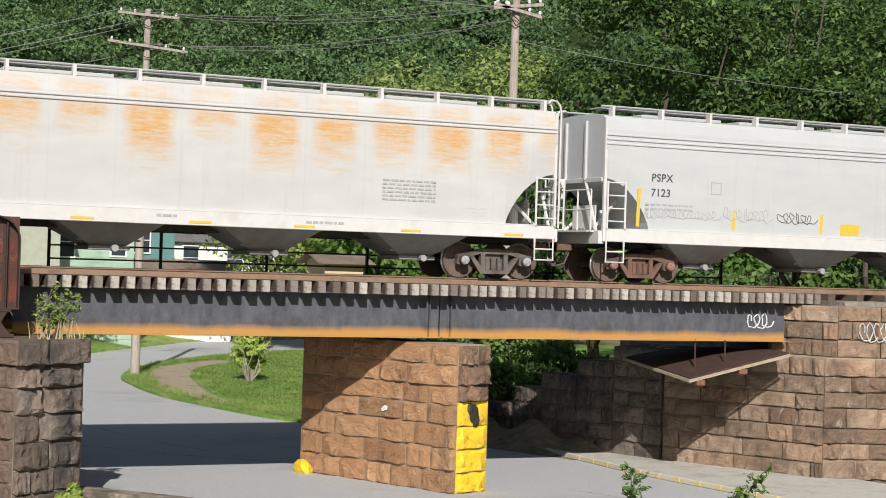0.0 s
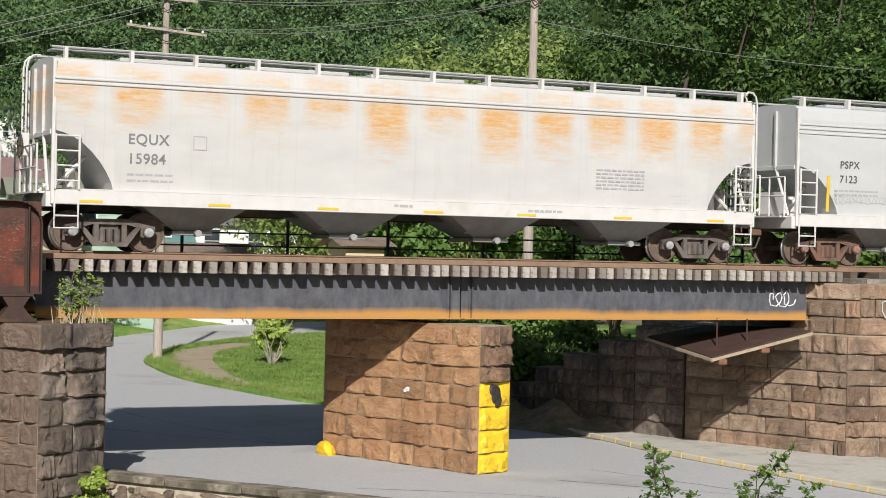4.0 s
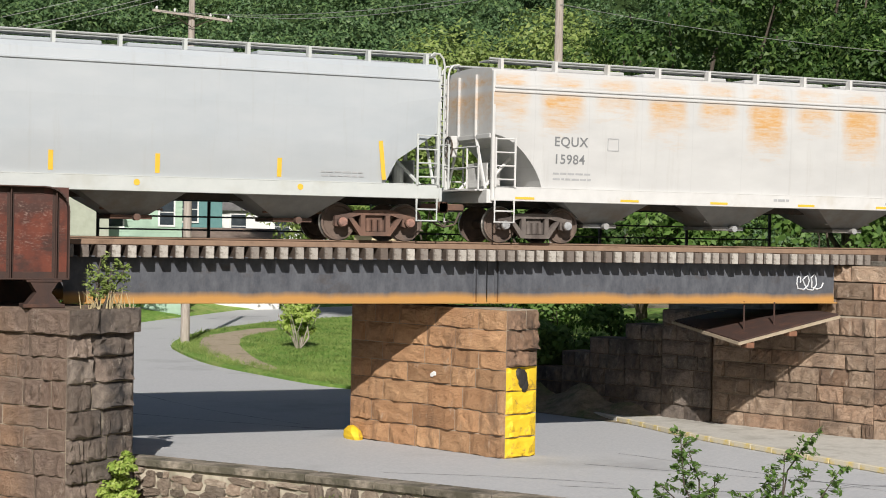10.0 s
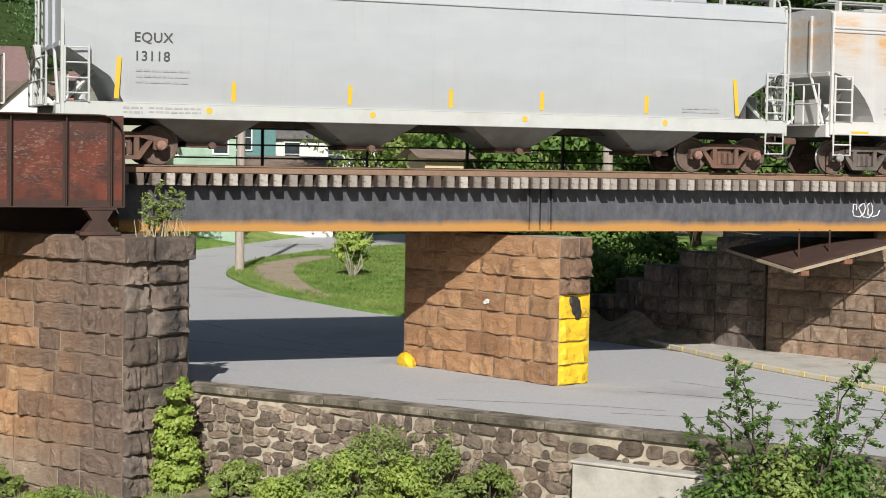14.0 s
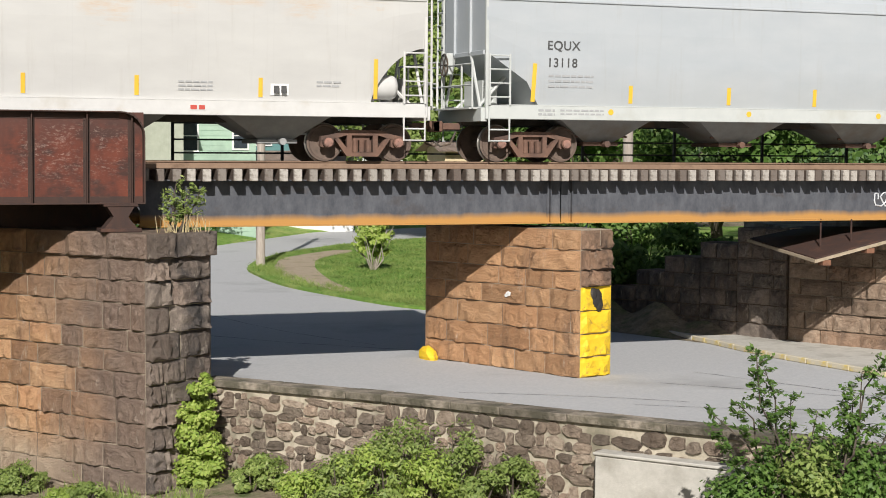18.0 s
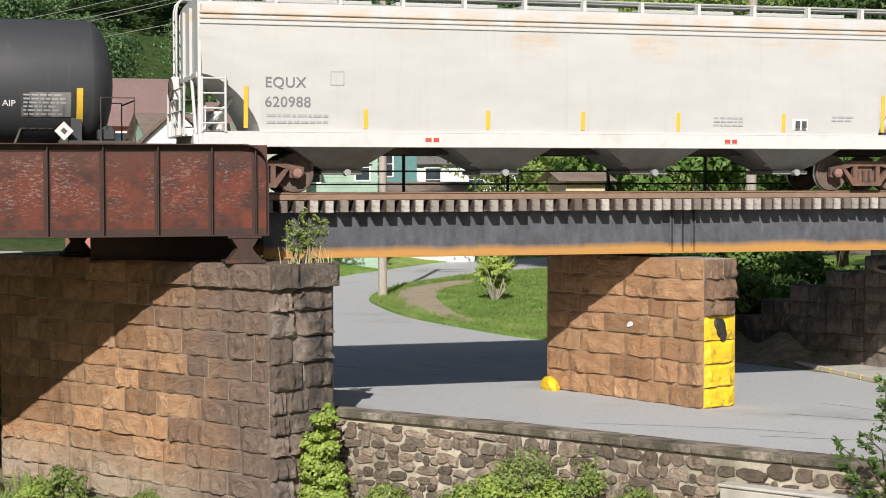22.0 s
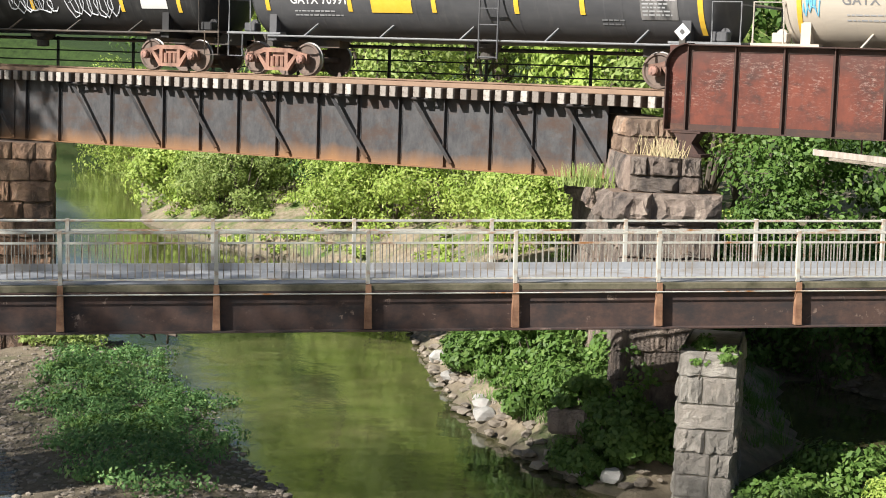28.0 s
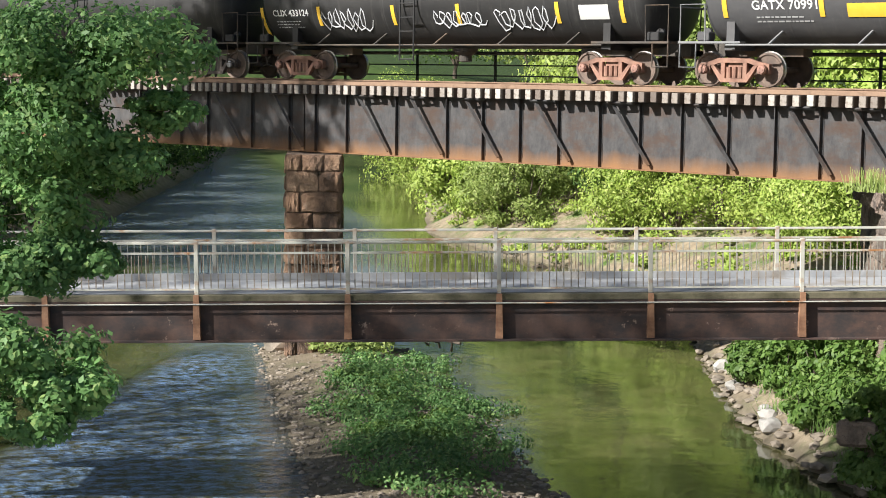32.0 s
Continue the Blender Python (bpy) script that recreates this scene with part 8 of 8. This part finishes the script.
slab("side_edge", [(24.94, 38.13, -2.93), (24.99, 38.13, -2.93), (25.03, 41.65, -2.56), (24.98, 41.65, -2.56)], 0.08, M["dirt"], plate)
for a in ((25.6, 38.9), (26.3, 38.5)):
    part("hanger", rod(bmesh.new(), (a[0], a[1], -2.75), (a[0], a[1], -1.8), 0.025, 0.025, 6), M["girder_edge"], plate)
for u in (0.06, 0.5):
    part("bracket_block", box(bmesh.new(), 25.0 + 2.7 * u, 25.25 + 2.7 * u, 38.1 - 0.55 * u, 38.4 - 0.55 * u, -3.06 + 0.74 * u, -2.90 + 0.74 * u, 0.02), M["rusty"], plate)

# dark stand-in for the unseen floor works, closing the gap over the pier
eb = thing("end_floor_beam", "deep dark steel beam added to close the gap over the tall pier", "bridge beam")
part("web", box(bmesh.new(), 3.3, 6.85, 40.0, 40.05, -1.86, -1.15), M["girder_edge"], eb)
part("sole", box(bmesh.new(), 3.3, 6.85, 39.8, 40.25, -1.875, -1.862), M["girder_edge"], eb)
# hung timbers below the through span
tray = thing("drip_tray", "weathered timber drip tray hung under the through span", "drip tray")
slab("front_timber", [(-12.6, 37.55, -1.66), (-7.4, 37.55, -1.98), (-7.4, 37.75, -1.98), (-12.6, 37.75, -1.66)], 0.14, M["pole_wood"], tray)
slab("lower_lath", [(-12.2, 37.5, -1.76), (-7.3, 37.5, -2.07), (-7.3, 37.9, -2.07), (-12.2, 37.9, -1.76)], 0.07, M["coping"], tray)
slab("tray_side", [(-7.35, 37.72, -1.72), (0.9, 41.92, -1.68), (0.85, 41.98, -1.68), (-7.4, 37.78, -1.72)], 0.40, M["black_rail"], tray)
slab("back_timber", [(-7.35, 37.6, -1.93), (0.9, 41.8, -1.84), (0.8, 42.0, -1.84), (-7.45, 37.8, -1.93)], 0.13, M["coping"], tray)
for x, y in ((-11.5, 37.65), (-8.0, 37.65), (-4.0, 39.3)):
    part("hanger", rod(bmesh.new(), (x, y, -1.9), (x, y, -1.2), 0.02, 0.02, 6), M["girder_edge"], tray)

# footbridge pier
stub = thing("footbridge_pier", "narrow grey concrete and stone pier under the footbridge", "footbridge pier")
M["stub_stone"] = stone_mat("stub_stone", (0.19, 0.175, 0.15), (0.36, 0.335, 0.295), (0.10, 0.095, 0.085), 0.46, 0.70, 0.25, 0.1)
sd_ = Vector((math.cos(radians(FB_TURN - 22)), math.sin(radians(FB_TURN - 22))))
se_ = Vector((-sd_.y, sd_.x))
sc_ = Vector((-13.2, 33.4))
sq = [sc_ - sd_ * 0.6 - se_ * 0.5, sc_ + sd_ * 0.6 - se_ * 0.5, sc_ + sd_ * 0.6 + se_ * 2.8, sc_ - sd_ * 0.6 + se_ * 2.8]
core(stub, sq, -9.4, -5.72, M["wall_mortar"], 0.02)
for k, (a, b) in enumerate(((sq[0], sq[1]), (sq[3], sq[0]), (sq[1], sq[2]))):
    ashlar(stub, a, b, -9.4, -5.70, 7, 1.0, "stub_stone", bulge=0.07, joint=0.02, seed=310 + k)
ivy = thing("ivy", "ivy growing over the top of the footbridge pier", "ivy")
part("stem", pipe(bmesh.new(), [(-13.3, 32.9, -7.0), (-13.2, 32.85, -6.2), (-13.1, 32.9, -5.7)], 0.02, 5), M["bark"], ivy)
leaf_object("foliage", clumps(np.random.RandomState(320), (-13.2, 33.2, -5.75), (0.75, 0.5, 0.35), 14, 60, 0.09, 0.4, -0.9), M["leaf_mid"], ivy)
for k, (x, y, zz, w, h) in enumerate(((-17.4, 35.6, -8.5, 1.1, 0.6), (-15.9, 34.9, -8.6, 0.9, 0.5))):
    b = thing("fallen_block", "tumbled sandstone block below the pier", "stone block", group="tumbled blocks")
    part("block_body", box(bmesh.new(), -w / 2, w / 2, -0.4, 0.4, 0, h, 0.08), M["sooty_stone"], b)
    b.matrix_basis = pose(x, y, zz, 6 * (k % 3), -5, 25 * k)

# poles and wires
def pole(label, x, y, z0, z1, r, arms):
    p = thing("utility_pole", label, "utility pole", group="utility poles")
    part("post", rod(bmesh.new(), (x, y, z0 - 0.5), (x + 0.08, y, z1), r * 1.15, r * 0.75, 14), M["pole_wood"], p)
    for z, half, tilt in arms:
        bm = box(bmesh.new(), -half, half, -0.06, 0.06, -0.06, 0.06, 0.01)
        arm = part("crossarm", bm, M["pole_wood"], p)
        arm.matrix_basis = pose(x + 0.05, y - r - 0.05, z, 0, tilt, 0)
        for u in (-0.9, -0.45, 0.45, 0.9):
            iso = part("insulator", lathe(bmesh.new(), [(0.03, 0.06), (0.06, 0.1), (0.06, 0.17), (0.03, 0.22)], 8, 'Z'), M["panel_white"], arm)
            iso.matrix_basis = pose(u * half, 0, 0)
        for u in (-1, 1):
            br = part("brace", rod(bmesh.new(), (u * half * 0.5, -0.02, -0.06), (0, -0.02, -0.55), 0.02, 0.02, 5), M["girder_edge"], arm)
    return p


pole("grey weathered wooden utility pole beside the bend", 19.9, 77.0, ROAD, 11.5, 0.19, ((11.2, 1.45, 1), (9.75, 1.9, 4)))
pole("tall pale wooden utility pole behind the railway", 27.1, 53.4, ROAD, 10.2, 0.18, ((9.28, 1.0, -8), (9.12, 0.95, 10)))
wires = thing("overhead_wires", "sagging utility wires between the poles", "wires")
def wire(a, b, sag, r=0.013):
    a, b = Vector(a), Vector(b)
    pts = [tuple(a.lerp(b, k / 14) - Vector((0, 0, sag * 4 * (k / 14) * (1 - k / 14)))) for k in range(15)]
    part("wire", pipe(bmesh.new(), pts, r, 5), M["cable"], wires)
for dx, dz in ((-1.3, 0.1), (0.9, 0.1), (1.3, 0.0)):
    wire((19.9 + dx, 77, 11.3 + dz), (27.1 + dx * 0.6, 53.4, 9.45 + dz), 0.5)
    wire((19.9 + dx, 77, 11.3 + dz), (-6 + dx, 84, 5.5 + dz), 0.6)
for dx in (-1.6, 1.5):
    wire((19.9 + dx, 77, 9.9), (27.3, 53.4, 8.9), 0.6)
wire((19.9 + 0.5, 77, 9.7), (-8, 86, 4.6), 0.6)
wire((27.1, 53.2, 8.05), (62, 58, 8.6), 0.8, 0.012)
wire((27.1, 53.2, 9.2), (2, 52, 10.0), 0.4)

# fence on the abutment
af = thing("guard_railing", "grey pipe railing above the abutment", "railing")
for x in (31.0, 33.0, 35.0, 37.0):
    part("post", rod(bmesh.new(), (x, 37.0, -0.8), (x, 37.0, 0.02), 0.03, 0.03, 8), M["stencil_grey"], af)
for z in (0.0, -0.35):
    part("rail_bar", rod(bmesh.new(), (31.0, 37.0, z), (37.0, 37.0, z), 0.03, 0.03, 8), M["stencil_grey"], af)

# sprayed marks on steel and stone
scr = thing("painted_tag", "white sprayed scribble on the deck girder", "graffiti")
def wall_scrawl(x, y, z, w, h, n, seed, r0, dirx=1.0, diry=0.0, material=None):
    r = random.Random(seed)
    pts = []
    for i in range(n * 8):
        u = i / (n * 8 - 1)
        a = u * n * math.tau
        l = w * u + math.cos(a) * w / n * r.uniform(0.4, 0.8)
        pts.append((x + dirx * l, y + diry * l, z + math.sin(a) * h * 0.5 * r.uniform(0.6, 1)))
    return pipe(bmesh.new(), pts, r0, 4)
part("sprayed_loop", wall_scrawl(27.35, 38.98, -1.28, 0.75, 0.5, 3, 3, 0.022), M["spray_white"], scr)
scr = thing("painted_tag", "pale sprayed loops on the abutment stones", "graffiti")
part("sprayed_loop", wall_scrawl(29.9, 37.24, -1.5, 1.0, 0.7, 5, 4, 0.018, 0.94, -0.34), M["panel_white"], scr)

# houses beyond the street
M["green_siding"] = surface("green_siding", (0.33, 0.46, 0.36), (0.38, 0.51, 0.40), 3, (0.28, 0.38, 0.30), 0.6, 0.5, 0.7, 0.8, 0, 0.1)
M["teal_siding"] = surface("teal_siding", (0.10, 0.22, 0.22), (0.13, 0.26, 0.25), 3, rough=0.8)
M["white_siding"] = surface("white_siding", (0.68, 0.68, 0.66), (0.75, 0.75, 0.72), 3, rough=0.8)
M["cream_wall"] = surface("cream_wall", (0.56, 0.46, 0.28), (0.62, 0.52, 0.33), 3, rough=0.9)
M["red_wall"] = surface("red_wall", (0.36, 0.15, 0.12), (0.42, 0.19, 0.15), 3, rough=0.9)
M["grey_roof"] = surface("grey_roof", (0.24, 0.23, 0.23), (0.32, 0.31, 0.30), 4, (0.18, 0.17, 0.17), 0.8, 0.5, 0.7, 0.9)
M["tan_roof"] = surface("tan_roof", (0.36, 0.28, 0.23), (0.44, 0.35, 0.29), 4, (0.28, 0.22, 0.18), 0.8, 0.5, 0.7, 0.9)
M["pink_roof"] = surface("pink_roof", (0.40, 0.27, 0.26), (0.48, 0.33, 0.31), 4, rough=0.9)
M["blue_roof"] = surface("blue_roof", (0.06, 0.085, 0.16), (0.09, 0.12, 0.20), 4, rough=0.7)
M["shed_green"] = surface("shed_green", (0.33, 0.35, 0.28), (0.40, 0.42, 0.34), 3, rough=0.9)
M["pane"] = surface("pane", (0.03, 0.04, 0.05), (0.06, 0.07, 0.08), 2, rough=0.08, bump=0, spec=0.8)


def house(label, x0, x1, y0, y1, z0, eave, ridge, wall_mat, roof_mat, windows, along_x=True, siding=0.0):
    h = thing("house", label, "house")
    part("wall", box(bmesh.new(), x0, x1, y0, y1, z0, eave), wall_mat, h)
    if siding:
        z = z0 + siding
        while z < eave - 0.05:
            part("siding_board", box(bmesh.new(), x0, x1, y0 - 0.02, y0 - 0.001, z, z + siding - 0.03), wall_mat, h)
            z += siding
    bm = bmesh.new()
    if along_x:
        ym = (y0 + y1) / 2
        for ya, yb in ((y0 - 0.4, ym), (y1 + 0.4, ym)):
            za = eave - 0.12
            vs = [bm.verts.new(p) for p in ((x0 - 0.4, ya, za), (x1 + 0.4, ya, za), (x1 + 0.4, yb, ridge), (x0 - 0.4, yb, ridge))]
            f = bm.faces.new(vs)
        ends = [((x0, y0, eave), (x0, y1, eave), (x0, ym, ridge - 0.05)), ((x1, y0, eave), (x1, y1, eave), (x1, ym, ridge - 0.05))]
    else:
        xm = (x0 + x1) / 2
        for xa, xb in ((x0 - 0.4, xm), (x1 + 0.4, xm)):
            za = eave - 0.12
            vs = [bm.verts.new(p) for p in ((xa, y0 - 0.4, za), (xa, y1 + 0.4, za), (xb, y1 + 0.4, ridge), (xb, y0 - 0.4, ridge))]
            f = bm.faces.new(vs)
        ends = [((x0, y0, eave), (x1, y0, eave), (xm, y0, ridge - 0.05)), ((x0, y1, eave), (x1, y1, eave), (xm, y1, ridge - 0.05))]
    ext = bmesh.ops.solidify(bm, geom=bm.faces[:], thickness=0.14)
    part("roof", bm, roof_mat, h)
    for e in ends:
        part("gable", prism_tri(e), wall_mat, h)
    for wx, wz, ww, wh in windows:
        fr = part("window", box(bmesh.new(), wx - ww / 2 - 0.11, wx + ww / 2 + 0.11, y0 - 0.09, y0 - 0.03, wz - 0.11, wz + wh + 0.11), M["white_siding"], h, "white framed window")
        part("pane", box(bmesh.new(), wx - ww / 2, wx + ww / 2, y0 - 0.11, y0 - 0.095, wz, wz + wh / 2 - 0.03), M["pane"], fr)
        part("pane", box(bmesh.new(), wx - ww / 2, wx + ww / 2, y0 - 0.11, y0 - 0.095, wz + wh / 2 + 0.03, wz + wh), M["pane"], fr)
    return h


def prism_tri(e):
    bm = bmesh.new()
    a = [bm.verts.new(p) for p in e]
    c = Vector(e[1]) - Vector(e[0])
    nrm = Vector((c.y, -c.x, 0)).normalized() * 0.06
    b = [bm.verts.new(Vector(p) + nrm) for p in e]
    bm.faces.new(a)
    bm.faces.new(b[::-1])
    for k in range(3):
        bm.faces.new((a[k], b[k], b[(k + 1) % 3], a[(k + 1) % 3]))
    bmesh.ops.recalc_face_normals(bm, faces=bm.faces[:])
    return bm


HOUSE_FAR = 1.4


def far_house(label, x0, x1, y0, y1, z0, eave, ridge, wall_mat, roof_mat, windows, along_x=True, siding=0.0):
    """A house on the bank beyond the street."""
    f = HOUSE_FAR
    return house(label, x0 * f, x1 * f, y0 * f, y1 * f, ROAD - 0.1, eave * f, ridge * f, wall_mat, roof_mat, [tuple(v * f for v in w) for w in windows], along_x, siding * f)


far_house("pale green clapboard house with white framed windows", 8.5, 18.4, 72, 80, ROAD, 1.9, 3.0, M["green_siding"], M["tan_roof"], ((15.4, -0.1, 0.75, 1.25), (12.4, -0.1, 0.75, 1.25), (17.7, 0.0, 0.6, 1.1)), True, 0.22)
far_house("dark teal house with a grey roof", 20.2, 23.0, 82, 88, ROAD, 1.6, 4.2, M["teal_siding"], M["grey_roof"], ((21.3, 0.2, 0.8, 1.2),), False)
far_house("white house with a grey roof and dark windows", 23.4, 30.2, 86, 92, ROAD, 0.9, 3.0, M["white_siding"], M["grey_roof"], ((25.0, -0.6, 0.8, 1.2), (27.4, -0.6, 0.8, 1.2)), True)
far_house("grey roofed garage beside the green house", 18.9, 24.8, 78, 81.0, ROAD, -0.75, -0.1, M["white_siding"], M["tan_roof"], (), True)
house("small cream rendered shed among the trees", 23.1, 24.7, 61, 63, ROAD, 0.05, 0.35, M["cream_wall"], M["tan_roof"], (), True)
house("brick house with a faded pink roof", 15.6, 19.4, 101, 107, ROAD - 0.1, 3.5, 4.8, M["red_wall"], M["pink_roof"], ((17.0, 2.2, 0.7, 1.0),), True)
house("grey-green shed in front of the brick house", 16.6, 20.6, 97.6, 99.6, ROAD - 0.1, 2.5, 3.4, M["shed_green"], M["shed_green"], (), True)
house("white house with a blue roof on the hillside", 26.5, 29.3, 165, 172, 5.0, 11.0, 12.5, M["white_siding"], M["blue_roof"], ((27.3, 9.6, 0.5, 1.0), (28.5, 9.6, 0.5, 1.0)), False)

far_house("brick house with a faded red roof", 6.0, 10.6, 80, 88, ROAD, 2.6, 5.0, M["red_wall"], M["pink_roof"], ((8.0, 1.0, 0.8, 1.2), (9.6, 1.0, 0.8, 1.2)), True)
far_house("white gabled garage in front of the brick house", 7.9, 10.6, 69.5, 71.0, ROAD, 1.5, 2.9, M["white_siding"], M["tan_roof"], (), False)
# lot and parked vans beyond the pier
flat("parking_lot", [(-7, 74), (6, 70), (8, 100), (4, 170), (-16, 170), (-14, 110)], ROAD + 0.02, M["asphalt"], "pale asphalt lot beyond the bridge", "parking lot")


def van(label, x, y, turn, paint):
    v = thing("parked_van", label, "van", pose(x, y, ROAD + 0.02, 0, 0, turn), group="parked vans")
    bm = bmesh.new()
    prism(bm, [(-2.5, 0.35), (2.5, 0.35), (2.5, 1.05), (1.9, 1.25), (1.35, 2.05), (-2.45, 2.1), (-2.5, 1.9)], -0.95, 0.95)
    part("body", bm, paint, v)
    for s in (-1, 1):
        part("side_window", box(bmesh.new(), 0.1, 1.3, *sorted((s * 0.952, s * 0.965)), 1.25, 1.85), M["pane"], v)
        part("side_window", box(bmesh.new(), -2.2, -0.1, *sorted((s * 0.952, s * 0.965)), 1.25, 1.85), M["pane"], v)
        for x0 in (-1.6, 1.6):
            w = part("wheel", lathe(bmesh.new(), [(0.2, -0.1), (0.34, -0.1), (0.34, 0.1), (0.2, 0.1)], 18, 'Y'), M["wire"], v)
            w.matrix_basis = pose(x0, s * 0.86, 0.34)
    part("windscreen", box(bmesh.new(), -0.02, 0.02, -0.85, 0.85, -0.38, 0.38), M["pane"], v).matrix_basis = pose(1.66, 0, 1.65, 0, -35, 0)
    return v


van("white van parked in the lot", 0.2, 66.5, 80, M["white_siding"])
van("white van parked beside another in the lot", 2.6, 67.5, 84, M["white_siding"])

# driftwood at the head of the bar
dw = thing("driftwood", "bleached branch stranded on the gravel bar", "driftwood")
rs = np.random.RandomState(301)
bm = bmesh.new()
limb(bm, (-38.5, 42.0, -9.0), (-33.5, 40.2, -8.5), 0.10, 0.05, rs, 5)
for k in range(6):
    limb(bm, (-37.5 + 0.7 * k, 41.6 - 0.25 * k, -8.8), (-36.8 + 0.7 * k, 40.6 - 0.3 * k, -8.3 + 0.1 * (k % 3)), 0.045, 0.012, rs, 3)
part("branch", bm, M["bark"], dw)

dw = thing("driftwood", "dark fallen branch on the sunlit far bank", "driftwood")
bm = bmesh.new()
z0 = GL(-49, 64.5)
limb(bm, (-51.5, 63.6, z0 + 0.1), (-44.5, 66.0, z0 + 1.3), 0.16, 0.05, rs, 5)
for k in range(6):
    limb(bm, (-50.5 + 0.9 * k, 63.9 + 0.3 * k, z0 + 0.25 + 0.17 * k), (-50.9 + 1.1 * k, 63.2 + 0.3 * k, z0 - 0.3 + 0.5 * (k % 3)), 0.06, 0.02, rs, 3)
part("branch", bm, M["bark"], dw)

# tar lines and worn seams in the street
M["tar"] = surface("tar", (0.10, 0.10, 0.105), (0.16, 0.16, 0.16), 8, rough=0.8)
seams = thing("road_seams", "dark tar seams and cracks in the asphalt", "road seam", kind="structure")
def seam(pts, w, seed):
    r = random.Random(seed)
    P = smooth_line(pts, 9)
    vs, fs = [], []
    for k, (x, y) in enumerate(P):
        q0, q1 = P[max(k - 1, 0)], P[min(k + 1, len(P) - 1)]
        n_ = Vector((q0[1] - q1[1], q1[0] - q0[0])).normalized() * w * r.uniform(0.3, 1.3)
        j = Vector((r.uniform(-1, 1), r.uniform(-1, 1))) * w * 1.4
        vs += [(x + j.x + n_.x, y + j.y + n_.y, ROAD + 0.004), (x + j.x - n_.x, y + j.y - n_.y, ROAD + 0.004)]
    fs = [(2 * k, 2 * k + 1, 2 * k + 3, 2 * k + 2) for k in range(len(P) - 1)]
    sheet("seam", vs, fs, M["tar"], seams)
seam([(9.6, 52), (12.5, 47.5), (15.8, 44.0), (19.0, 41.6)], 0.035, 1)
seam([(12.3, 57), (13.6, 50), (15.2, 45.4)], 0.02, 2)
seam([(19.2, 36.0), (22.5, 32.4), (26.2, 29.0)], 0.03, 3)
seam([(21.0, 37.5), (22.6, 33.4), (24.0, 29.5), (26, 25)], 0.02, 4)
seam([(17.0, 33.0), (20.4, 31.2), (24.6, 31.0)], 0.02, 5)
seam([(14.0, 36.0), (16.4, 34.6), (18.4, 33.0)], 0.018, 6)


def motions():
    ticks = [0.5 * k for k in range(65)]
    for ob, off in MOVERS:
        walk(ob, [(t, pose(train_at(t) + off, TRACK, RAIL)) for t in ticks])
    turns = [0.2 * k for k in range(161)]
    for ob, dx in WHEELS:
        walk(ob, [(t, pose(dx, 0, WR) @ Matrix.Rotation(train_at(t) / WR, 4, 'Y')) for t in turns])


motions()
